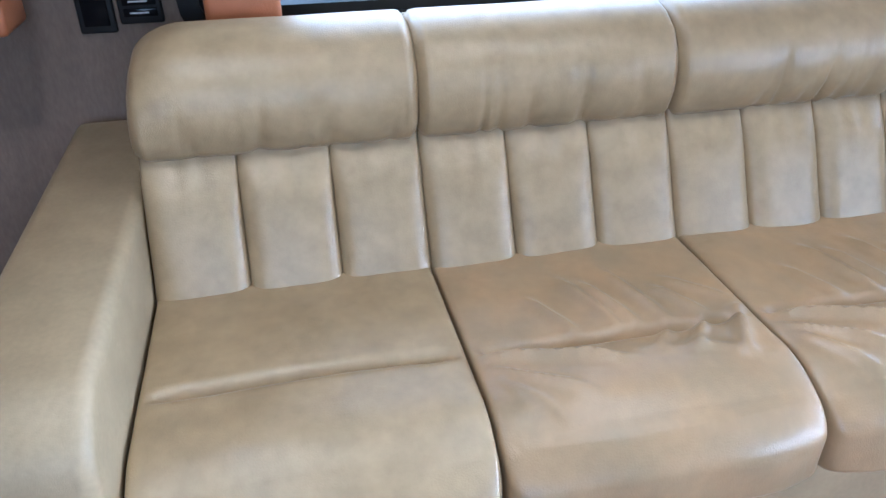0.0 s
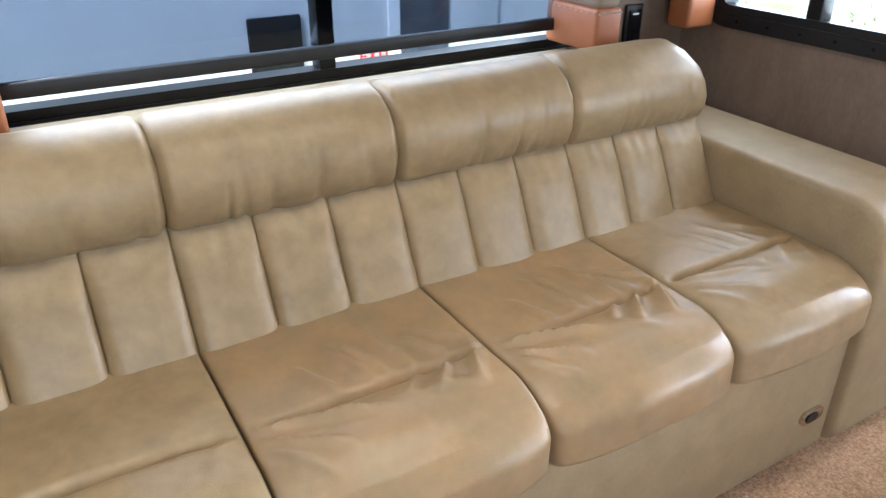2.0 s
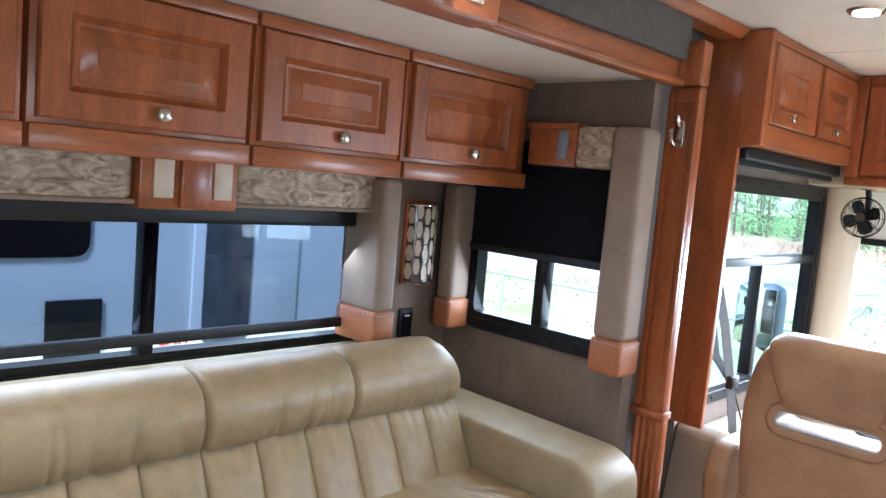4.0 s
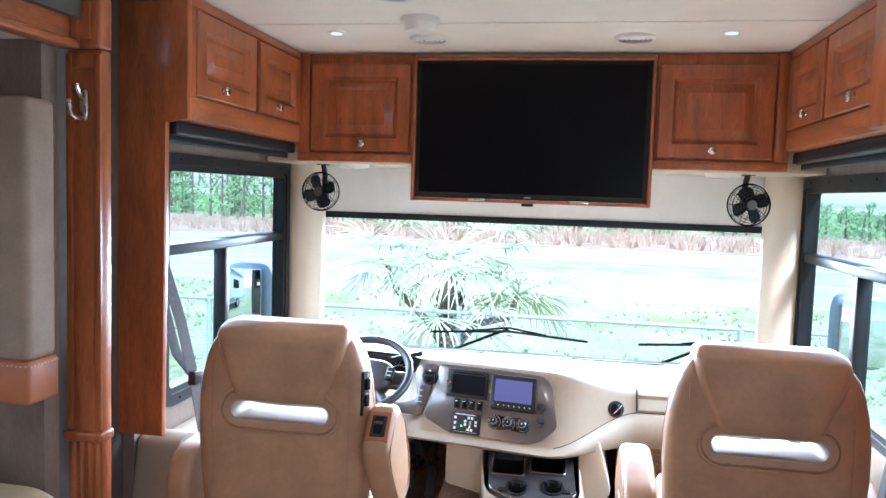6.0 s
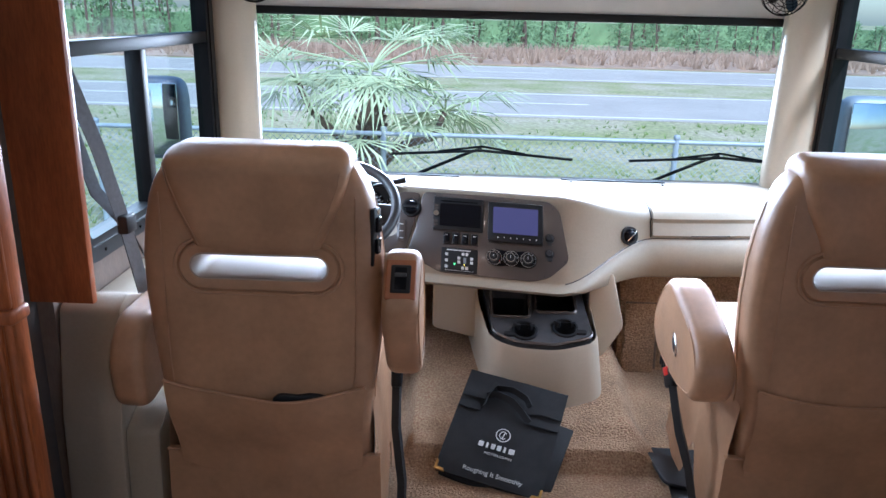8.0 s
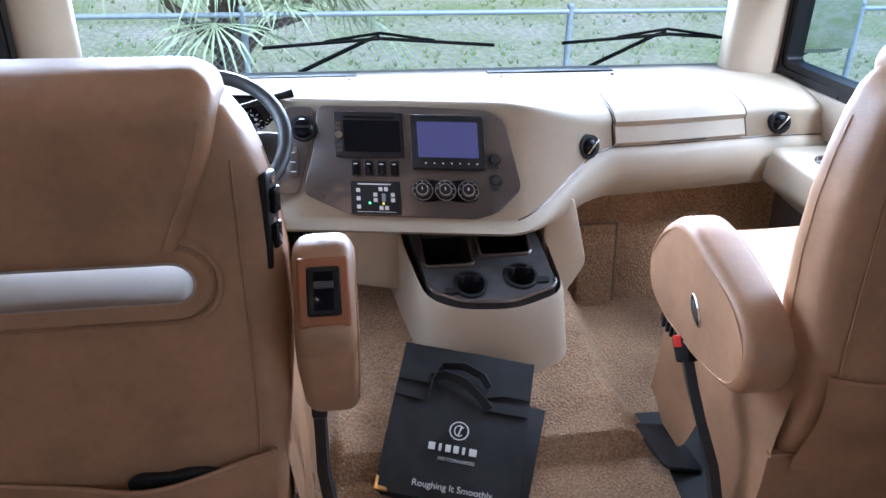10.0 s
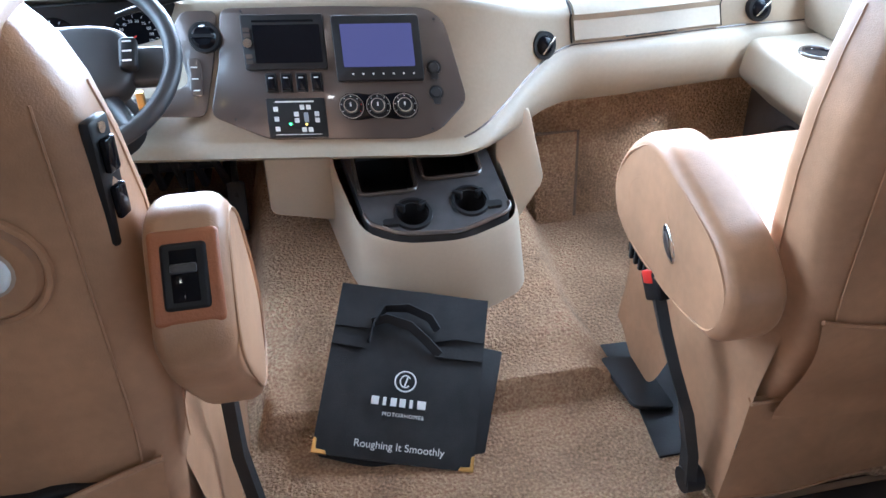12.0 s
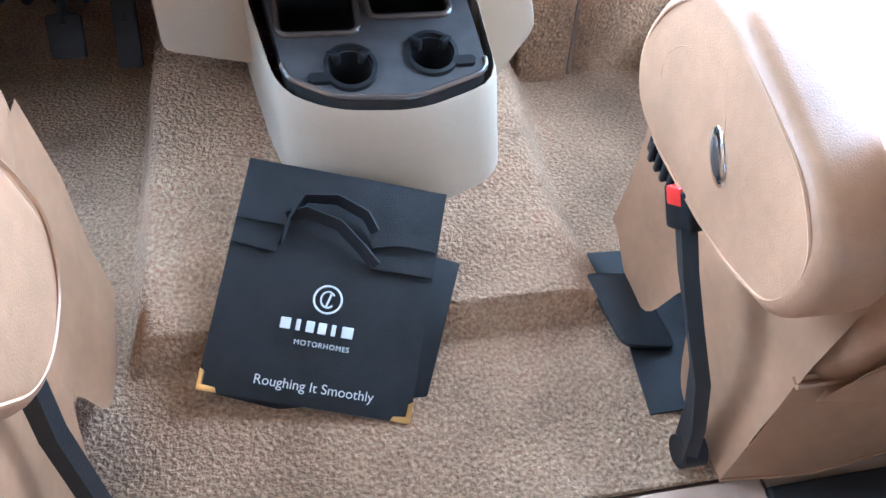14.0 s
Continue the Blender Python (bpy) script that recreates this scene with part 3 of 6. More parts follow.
# raised-panel cabinet door, built flat: u across, v up, w out of the front
def raised_door(w, h, mat, parent, m, knob=None, label=""):
    fr = 0.062
    d, lp = bmesh.new(), []
    for gx, z in ((0, 0.0), (0, 0.016), (0.004, 0.02), (fr - 0.004, 0.02), (fr, 0.016), (fr, 0.0)):
        lp.append([(-w / 2 + gx, -h / 2 + gx, z), (w / 2 - gx, -h / 2 + gx, z), (w / 2 - gx, h / 2 - gx, z), (-w / 2 + gx, h / 2 - gx, z)])
    sheet(lp + [lp[0]], bm=d, close=True)
    bmesh.ops.remove_doubles(d, verts=d.verts[:], dist=1e-5)
    door = part("door", moved(d, m), mat, parent, label)
    a, b = w / 2 - fr, h / 2 - fr
    rows = []
    for inset, z in ((0.0, 0.018), (0.005, 0.012), (0.010, 0.003), (0.018, 0.002), (0.022, 0.005), (0.052, 0.016), (0.054, 0.019)):
        u, v = a - inset, b - inset
        rows.append([(-u, -v, z), (u, -v, z), (u, v, z), (-u, v, z)])
    pnl = sheet(rows, close=True)
    pnl.verts.ensure_lookup_table()
    pnl.faces.new(pnl.verts[-4:])
    ob = part("panel", moved(pnl, m), mat, door)
    if knob:
        k = bmesh.new()
        kx, ky = knob
        cyl((kx, ky, 0.018), (kx, ky, 0.032), 0.006, 0.005, 12, bm=k)
        pillow(kx - 0.017, ky - 0.017, 0.028, kx + 0.017, ky + 0.017, 0.045, 2.2, 4, bm=k)
        cyl((kx, ky, 0.018), (kx, ky, 0.021), 0.013, n=14, bm=k)
        part("knob", moved(k, m), NICKEL, door, "brushed nickel knob")
    return door


def facing(x, y, z, rz):
    """A frame whose w axis looks out sideways and whose v axis is up."""
    return Matrix.Translation((x, y, z)) @ Matrix.Rotation(radians(rz), 4, "Z") @ Matrix.Rotation(radians(90), 4, "X")


# upper cabinets above the sofa, one unit per door; rz 90 faces +x
for y0, y1 in ((-1.17, -0.68), (-0.67, -0.175), (-0.165, 0.335), (0.345, 0.84), (0.85, 1.43)):
    end = y1 > 1.4
    cab = thing("wall_cabinet", "cherry wood wall cabinet with a raised-panel door above the sofa", "cabinet", "cabinets above the sofa", (-1.8, (y0 + y1) / 2, 1.48))
    o = Vector((1.8, -(y0 + y1) / 2, -1.48))
    ch = [part("body", box(-2.015, y0, 1.478, -1.625, y1, SLIDE_CEIL - 0.004, 0.004), WOOD, cab)]
    ch.append(part("bottom_rail", box(-1.625, y0, 1.478, -1.603, y1, 1.53, 0.005), WOOD_H, cab))
    ch.append(part("top_rail", box(-1.625, y0, 1.822, -1.603, y1, SLIDE_CEIL - 0.004, 0.004), WOOD_H, cab))
    yc, w = ((y0 + y1) / 2, (y1 - y0) - 0.03) if not end else (y0 + 0.27, 0.50)
    ch.append(raised_door(w, 0.276, WOOD, cab, facing(-1.622, yc, 1.68, 90), (0.02, -0.105)))
    for c in ch:
        c.location = o
tagged(bpy.data.objects["wall_cabinet"], "", "", "")

# valance over the sofa window
val = thing("window_valance", "swirl-patterned fabric valance with wood and shell centrepiece", "valance", base=(-1.94, 0.3, 1.355))


def vp(name, bm, mat, parent=None, label="", th=None, base=(1.94, -0.3, -1.355)):
    ob = part(name, bm, mat, parent or th, label)
    if parent is None:
        ob.location = base
    return ob


vp("fabric_panel", pillow(-2.01, -0.55, 1.36, -1.865, 0.165, 1.495, 10, 8), SWIRL, th=val)
vp("fabric_panel", pillow(-2.01, 0.455, 1.36, -1.865, 1.03, 1.495, 10, 8), SWIRL, th=val)
vp("piping", tube([(-1.868, y, 1.362) for y in (-0.55, 0.165)], 0.007, 8), PADDED, th=val)
vp("piping", tube([(-1.868, y, 1.362) for y in (0.455, 1.03)], 0.007, 8), PADDED, th=val)
vp("centre_block", box(-2.0, 0.17, 1.345, -1.85, 0.45, 1.50, 0.006), WOOD_H, th=val)
for a in (0.205, 0.375):
    f = vp("shell_inlay", box(-1.853, a, 1.375, -1.843, a + 0.055, 1.48, 0.003), CAPIZ, th=val, label="pale shell inlay strip")
vp("centre_pilaster", box(-1.853, 0.275, 1.35, -1.83, 0.355, 1.495, 0.005), WOOD, th=val)


def cornice_leg(x0, y0, x1, y1, z0, z1, group=""):
    leg = thing("window_cornice_leg", "padded taupe side cornice with a brown leather foot", "window trim", "padded cornice legs", ((x0 + x1) / 2, (y0 + y1) / 2, z0))
    o = (-(x0 + x1) / 2, -(y0 + y1) / 2, -z0)
    part("pad", box(x0, y0, z0 + 0.11, x1, y1, z1, 0.022, 4), PADDED, leg).location = o
    part("foot", box(x0 - 0.002, y0 - 0.002, z0, x1 + 0.002, y1 + 0.002, z0 + 0.115, 0.012, 3), TRIM_LEATHER, leg, "brown stitched leather foot").location = o
    st = bmesh.new()
    for k in range(9):
        t = (k + 0.5) / 9
        box(x1 + 0.001, y0 + (y1 - y0) * t - 0.003, z0 + 0.1, x1 + 0.004, y0 + (y1 - y0) * t + 0.003, z0 + 0.104, bm=st)
        box(x0 + (x1 - x0) * t - 0.003, y0 - 0.004, z0 + 0.1, x0 + (x1 - x0) * t + 0.003, y0 - 0.001, z0 + 0.104, bm=st)
    part("stitching", st, SEAT_LIGHT, leg).location = o
    return leg


cornice_leg(-2.012, 0.955, -1.80, 1.04, 0.915, 1.476)
cornice_leg(-2.012, -0.56, -1.80, -0.43, 0.915, 1.476)
cornice_leg(-1.975, 1.40, -1.89, 1.51, 0.92, 1.476)
cornice_leg(-1.975, -1.02, -1.84, -0.90, 0.92, 1.476)
cornice_leg(-1.255, 1.40, -1.14, 1.513, 0.915, 1.70)
v2 = thing("window_valance", "short valance of wood and swirl fabric over the small window", "valance", base=(-1.5, 1.46, 1.56))
B2 = (1.5, -1.46, -1.56)
vp("wood_panel", box(-1.60, 1.425, 1.565, -1.40, 1.512, 1.70, 0.006), WOOD_H, th=v2, base=B2)
vp("shell_inlay", box(-1.475, 1.418, 1.59, -1.435, 1.428, 1.685, 0.003), RV_GREY, th=v2, base=B2)
vp("top_moulding", box(-1.61, 1.415, 1.69, -1.40, 1.512, 1.71, 0.006), WOOD_H, th=v2, base=B2)
vp("fabric_panel", pillow(-1.398, 1.418, 1.565, -1.257, 1.512, 1.70, 10, 6), SWIRL, th=v2, base=B2)

# shades
sh = thing("roller_shade", "dark see-through mesh shade pulled most of the way down", "window shade", base=(-1.985, 0.28, 0.97))
q = part("mesh_cloth", sheet([[(0, -0.86, 0.0), (0, 0.81, 0.0)], [(0, -0.86, 0.40), (0, 0.81, 0.40)]]), MESH_SHADE, sh, "see-through dark mesh cloth")
part("bottom_bar", box(-0.008, -0.865, -0.022, 0.012, 0.815, 0.012, 0.006, 3), BLACK, sh)
part("cassette", box(-0.02, -0.865, 0.33, 0.05, 0.815, 0.40, 0.012, 3), BLACK, sh)
s2 = thing("blackout_shade", "black opaque roller shade half down over the small window", "window shade", base=(-1.58, 1.50, 1.25))
part("cloth", box(-0.32, -0.004, 0.0, 0.33, 0.002, 0.40), SHADE_DARK, s2)
part("bottom_bar", box(-0.32, -0.012, -0.02, 0.33, 0.006, 0.012, 0.005, 3), BLACK, s2)

# wall sconce with shell shade, and a socket
sc = thing("wall_sconce", "shell-panelled wall sconce in a slim dark frame", "wall lamp", base=(-2.02, 1.325, 1.09))
part("back_plate", box(0.0, -0.075, -0.01, 0.012, 0.075, 0.31, 0.004), WOOD, sc)
prof = [(0.01, -0.066), (0.045, -0.055), (0.062, -0.03), (0.068, 0), (0.062, 0.03), (0.045, 0.055), (0.01, 0.066)]
for r in range(4):
    for c in range(6):
        (xa, ya), (xb, yb) = prof[c], prof[c + 1]
        z0, z1 = 0.01 + 0.07 * r + (0.02 if c % 2 else 0), 0.075 + 0.07 * r + (0.02 if c % 2 else 0)
        z1 = min(z1, 0.297)
        ym, zm = (ya + yb) / 2, (z0 + z1) / 2
        pts = [(xa + (xb - xa) * t, ya + (yb - ya) * t, zz) for t, zz in ((0.06, zm), (0.3, z1 - 0.003), (0.7, z1 - 0.003), (0.94, zm), (0.7, z0 + 0.003), (0.3, z0 + 0.003))]
        b = bmesh.new()
        b.faces.new([b.verts.new(p) for p in pts])
        ext = bmesh.ops.extrude_face_region(b, geom=b.faces[:])
        bmesh.ops.translate(b, vec=(0.003, 0, 0), verts=[v for v in ext["geom"] if isinstance(v, bmesh.types.BMVert)])
        part("shell_scale", b, CAPIZ, sc)
part("inner_tube", prism([(x - 0.004, y * 0.97) for x, y in prof], "z", 0.005, 0.295), GRAPHITE, sc)
for z in (0.0, 0.295):
    part("rim", tube([(x + 0.002, y * 1.03, z) for x, y in prof], 0.005, 6), NICKEL, sc)
so = thing("power_socket", "slim black wall socket above the armrest", "socket", base=(-2.02, 1.295, 0.86))
part("plate", box(0, -0.035, 0, 0.012, 0.035, 0.125, 0.005, 3), BLACK, so)
part("socket_face", box(0.012, -0.024, 0.015, 0.016, 0.024, 0.11, 0.002), BLACK_GLOSS, so)
part("indicator", box(0.016, -0.012, 0.095, 0.0172, 0.012, 0.1), WHITE, so)
copy_thing(so, pose(-2.02, -0.785, 0.88))
rp = thing("shade_control", "dark wall control plate with white key captions", "control panel", base=(-2.02, -0.70, 0.895))
part("plate", box(0, -0.042, 0, 0.014, 0.042, 0.13, 0.005, 3), BLACK, rp)
for k in range(5):
    part("key", box(0.014, -0.032, 0.015 + 0.022 * k, 0.018, 0.032, 0.031 + 0.022 * k, 0.002), BLACK_GLOSS, rp)
    part("caption", box(0.018, -0.02, 0.021 + 0.022 * k, 0.0184, 0.016, 0.024 + 0.022 * k), PRINT, rp)

# wooden header of the slide-out
hd = thing("slide_header", "long cherry wood header board along the slide-out opening", "header", base=(-1.15, 0.6, 1.85), kind="structure")
HB = (1.15, -0.6, -1.85)
vp("board", box(-1.176, 0.66, 1.862, -1.155, 1.605, 1.992, 0.003), WOOD_H, th=hd, base=HB)
vp("lower_moulding", box(-1.19, 0.645, 1.848, -1.135, 1.605, 1.872, 0.008, 3), WOOD_H, th=hd, base=HB)
vp("upper_moulding", box(-1.18, 0.645, 1.985, -1.138, 1.605, 2.005, 0.006, 3), WOOD_H, th=hd, base=HB)
vp("end_moulding", box(-1.18, 1.59, 1.862, -1.137, 1.608, 1.995, 0.005), WOOD, th=hd, base=HB)
vp("board", box(-1.176, -1.5, 1.862, -1.155, 0.10, 1.992, 0.003), WOOD_H, th=hd, base=HB)
vp("lower_moulding", box(-1.19, -1.5, 1.848, -1.135, 0.10, 1.872, 0.008, 3), WOOD_H, th=hd, base=HB)
vp("centre_box", box(-1.19, 0.10, 1.842, -1.10, 0.645, 2.02, 0.008, 3), WOOD_H, th=hd, base=HB)
for a in (0.16, 0.53):
    vp("shell_inlay", box(-1.102, a, 1.875, -1.094, a + 0.055, 2.0, 0.003), CAPIZ, th=hd, base=HB, label="pale shell inlay strip")
vp("pilaster", pillow(-1.14, 0.27, 1.845, -1.07, 0.48, 2.02, 6, 6), WOOD, th=hd, base=HB)
vp("crown", prism([(-1.2, 2.098), (-1.2, 2.065), (-1.125, 2.065), (-1.10, 2.085), (-1.095, 2.098)], "y", -1.5, 1.95), WOOD_H, th=hd, base=HB)

# post at the front corner of the slide-out
po = thing("slide_post", "cherry wood corner post with fluted foot and panelled face", "post", base=(-1.13, 1.66, 0.03), kind="structure")
PB = (1.13, -1.66, -0.03)
vp("post", box(-1.19, 1.622, 0.03, -1.085, 1.665, 1.85, 0.004), WOOD, th=po, base=PB)
vp("stile", box(-1.19, 1.614, 0.79, -1.172, 1.624, 1.84, 0.003), WOOD, th=po, base=PB)
vp("stile", box(-1.103, 1.614, 0.79, -1.085, 1.624, 1.84, 0.003), WOOD, th=po, base=PB)
vp("rail", box(-1.172, 1.615, 1.80, -1.103, 1.624, 1.84, 0.003), WOOD, th=po, base=PB)
vp("base_moulding", box(-1.20, 1.605, 0.755, -1.078, 1.67, 0.785, 0.008, 3), WOOD, th=po, base=PB)
for k in range(4):
    vp("flute", cyl((-1.175 + 0.0245 * k, 1.624, 0.05), (-1.175 + 0.0245 * k, 1.624, 0.755), 0.010, n=12), WOOD, th=po, base=PB)
vp("cap_block", box(-1.195, 1.608, 1.853, -1.082, 1.668, 1.995, 0.010, 3), WOOD, th=po, base=PB)
vp("cap_face", box(-1.172, 1.60, 1.875, -1.105, 1.61, 1.975, 0.006, 2), WOOD, th=po, base=PB)
hk = thing("coat_hook", "polished nickel double coat hook on the corner post", "hook", base=(-1.137, 1.618, 1.70))
part("plate", pillow(-0.016, -0.008, -0.045, 0.016, 0.008, 0.045, 3, 6), NICKEL, hk)
part("upper_prong", tube([(0, -0.005, 0.02), (0, -0.02, 0.03), (0, -0.03, 0.045), (0, -0.032, 0.055)], 0.007, 8), NICKEL, hk)
part("lower_prong", tube([(0, -0.005, -0.025), (0.0, -0.03, -0.04), (0.0, -0.055, -0.03), (0, -0.062, -0.005), (0, -0.06, 0.008)], 0.008, 8), NICKEL, hk)

# ---- cab overhead ----
for sx, nm in ((-1, "left"), (1, "right")):
    cab = thing("overhead_cabinet", "cherry wood overhead cabinet above the cab side window", "cabinet", "overhead cabinets in the cab", (sx * 1.1, 2.5, 1.70))
    o = (-sx * 1.1, -2.5, -1.70)
    ch = []
    x0, x1 = sorted((sx * 1.215, sx * 1.045))
    ch.append(part("body", box(x0, 1.99, 1.70, x1, 2.99, 2.096, 0.003), WOOD, cab))
    f0, f1 = sorted((sx * 1.045, sx * 1.025))
    ch.append(part("bottom_rail", box(f0, 1.99, 1.70, f1, 2.96, 1.775, 0.004), WOOD_H, cab))
    ch.append(part("top_rail", box(f0, 1.99, 2.062, f1, 2.96, 2.096, 0.004), WOOD_H, cab))
    ch.append(part("stile", box(f0, 1.99, 1.775, f1, 2.03, 2.062, 0.003), WOOD, cab))
    for yc, w, kx in ((2.26, 0.455, 0.05), (2.735, 0.43, 0.04)):
        ch.append(raised_door(w, 0.275, WOOD, cab, facing(sx * 1.040, yc, 1.92, 90 if sx < 0 else -90), (kx * -sx * -1, -0.10)))
    for c in ch:
        c.location = o
    ep = thing("end_panel", "tall cherry wood end panel beside the cab window", "panel", base=(sx * 1.12, 1.98, 0.66), kind="structure")
    if sx < 0:
        poly = ((-1.30, 0.66), (-1.105, 0.66), (-1.095, 1.69), (-1.02, 1.70), (-1.02, 2.096), (-1.30, 2.096))
        part("board", prism(poly, "y", 1.965, 1.99, 0.003), WOOD, ep).location = (1.12, -1.98, -0.66)
    else:
        poly = ((1.218, 0.80), (1.0, 0.80), (1.0, 1.70), (0.99, 1.70), (0.99, 2.096), (1.218, 2.096))
        part("board", prism(poly, "y", 1.70, 1.73, 0.003), WOOD, ep).location = (-1.12, -1.98, -0.66)
        part("cabinet_side", box(0.985, 1.73, 1.70, 1.218, 1.985, 2.096, 0.004), WOOD, ep).location = (-1.12, -1.98, -0.66)
    bl = thing("side_shade_cassette", "black roller shade cassette under the overhead cabinet", "window shade", "cab shade cassettes", (sx * 1.14, 2.5, 1.64))
    b0, b1 = sorted((sx * 1.075, sx * 1.205))
    part("housing", box(b0, 2.0, 1.652, b1, 3.12, 1.698, 0.01, 3), BLACK, bl).location = (-sx * 1.14, -2.5, -1.64)
    part("hem_bar", box(sx * 1.12 - 0.012, 2.01, 1.628, sx * 1.12 + 0.012, 3.11, 1.655, 0.006, 3), BLACK, bl).location = (-sx * 1.14, -2.5, -1.64)
# wood corner beyond the passenger's cabinet
for sx in (-1, 1):
    fc = thing("overhead_cabinet", "cherry wood cabinet beside the television with a single raised door", "cabinet", "cabinets beside the television", (sx * 0.78, 3.0, 1.62))
    o = (-sx * 0.78, -3.0, -1.62)
    x0, x1 = sorted((sx * 0.518, sx * 1.045))
    ch = [part("body", box(x0, 3.005, 1.618, x1, 3.03, 2.094, 0.004), WOOD, fc)]
    xc = sx * 0.755
    ch.append(raised_door(0.455, 0.385, WOOD, fc, facing(xc, 3.003, 1.858, 0), (-sx * 0.01 + 0.0, -0.16)))
    ch.append(part("bottom_rail", box(x0, 2.985, 1.618, x1, 3.005, 1.655, 0.004), WOOD_H, fc))
    ch.append(part("stile", box(*sorted((sx * 0.99, sx * 1.045))[:1], 2.985, 1.655, sorted((sx * 0.99, sx * 1.045))[1], 3.005, 2.094, 0.003), WOOD, fc))
    for c in ch:
        c.location = o

tv = thing("television", "large flat black television in a slim cherry wood surround", "television", base=(0, 3.0, 1.455))
B = (0, -3.0, -1.455)
fr = bmesh.new()
box(-0.513, 2.972, 1.455, -0.498, 3.029, 2.078, 0.003, bm=fr)
box(0.498, 2.972, 1.455, 0.513, 3.029, 2.078, 0.003, bm=fr)
box(-0.498, 2.973, 2.063, 0.498, 3.029, 2.077, 0.003, bm=fr)
box(-0.498, 2.973, 1.456, 0.498, 3.029, 1.470, 0.003, bm=fr)
part("surround", fr, WOOD_H, tv).location = B
part("bezel", box(-0.497, 2.984, 1.471, 0.497, 3.028, 2.062, 0.004), BLACK, tv).location = B
part("screen", box(-0.478, 2.981, 1.495, 0.478, 2.986, 2.048), material("satin_screen", (0.004, 0.004, 0.005), 0.28, vary=0.05, spec=0.1), tv).location = B
part("maker_mark", box(-0.014, 2.980, 1.478, 0.014, 2.984, 1.484), RV_GREY, tv).location = B
for x in (-0.22, 0.22):
    part("clip", box(x - 0.04, 2.962, 1.462, x + 0.04, 2.975, 1.474, 0.003), NICKEL, tv).location = B
part("receiver", box(-0.025, 2.985, 1.443, 0.025, 3.01, 1.456, 0.003), BLACK, tv).location = B

# windscreen shade and soffit lights
rs = thing("windscreen_shade", "white roller shade partly lowered over the windscreen", "window shade", base=(0, 3.545, 1.36))
part("cloth", box(-1.13, 3.545, 1.37, 1.13, 3.551, 1.658), SHADE_WHITE, rs).location = (0, -3.545, -1.36)
part("hem_bar", box(-1.135, 3.535, 1.345, 1.135, 3.560, 1.378, 0.006, 3), BLACK, rs).location = (0, -3.545, -1.36)
solid("soffit", box(-1.21, 3.031, 1.612, 1.21, 3.54, 1.659, 0.008), CREAM, "cream soffit panel under the front cabinets", "soffit", "structure")
for sx in (-1, 1):
    mp = thing("map_light", "round white map light under the soffit", "light", "soffit map lights", (sx * 0.82, 3.12, 1.59))
    part("rim", cyl((0, 0, 0.005), (0, 0, 0.022), 0.07, 0.075, 28), WHITE, mp)
    part("lens", cyl((0, 0, 0), (0, 0, 0.006), 0.05, n=24), SHADE_WHITE, mp)

# small fans
fan0 = thing("cab_fan", "small black wire-guard fan hanging under the soffit", "fan", "cab fans", (-1.005, 3.2, 1.48))
part("motor", cyl((0, 0.012, 0), (0, 0.07, 0), 0.026, 0.02, 18), BLACK, fan0)
part("hub", cyl((0, -0.03, 0), (0, -0.012, 0), 0.017, 0.02, 18), BLACK, fan0)
part("badge", cyl((0, -0.042, 0), (0, -0.038, 0), 0.021, n=18), GRAPHITE, fan0)
for k in range(4):
    a = k * math.pi / 2 + 0.4
    rows = []
    for r, w, tw in ((0.015, 0.018, 0.5), (0.04, 0.034, 0.45), (0.066, 0.04, 0.35), (0.08, 0.026, 0.3)):
        rows.append([(r * math.cos(a + s * w / r * 0.8), -0.018 + s * w * tw, r * math.sin(a + s * w / r * 0.8)) for s in (-1, -0.3, 0.4, 1)])
    b = sheet(rows)
    ext = bmesh.ops.extrude_face_region(b, geom=b.faces[:])
    bmesh.ops.translate(b, vec=(0, 0.002, 0), verts=[v for v in ext["geom"] if isinstance(v, bmesh.types.BMVert)])
    part("blade", b, BLACK, fan0)


def circle(r, y, n=36):
    return [(r * math.cos(6.2832 * k / n), y, r * math.sin(6.2832 * k / n)) for k in range(n)]


g = bmesh.new()
for r, y in ((0.092, 0.0), (0.088, -0.018), (0.078, -0.028), (0.066, -0.033), (0.054, -0.036), (0.042, -0.038), (0.030, -0.039), (0.088, 0.02), (0.06, 0.032)):
    tube(circle(r, y), 0.0013 if r < 0.09 else 0.003, 5, True, bm=g)
for k in range(10):
    a = 6.2832 * k / 10
    c, s = math.cos(a), math.sin(a)
    tube([(0.02 * c, -0.039, 0.02 * s), (0.05 * c, -0.036, 0.05 * s), (0.078 * c, -0.028, 0.078 * s), (0.092 * c, 0, 0.092 * s), (0.085 * c, 0.024, 0.085 * s), (0.02 * c, 0.036, 0.02 * s)], 0.0015, 5, bm=g)
part("guard", g, BLACK_GLOSS, fan0)
part("bracket", tube([(0, 0.05, 0), (0, 0.06, 0.06), (0, 0.05, 0.10), (0, 0.03, 0.132)], 0.013, 10), BLACK, fan0)
part("foot", box(-0.025, 0.0, 0.128, 0.025, 0.06, 0.136, 0.003), BLACK, fan0)
copy_thing(fan0, pose(0.95, 3.2, 1.48, 0, 0, 8))

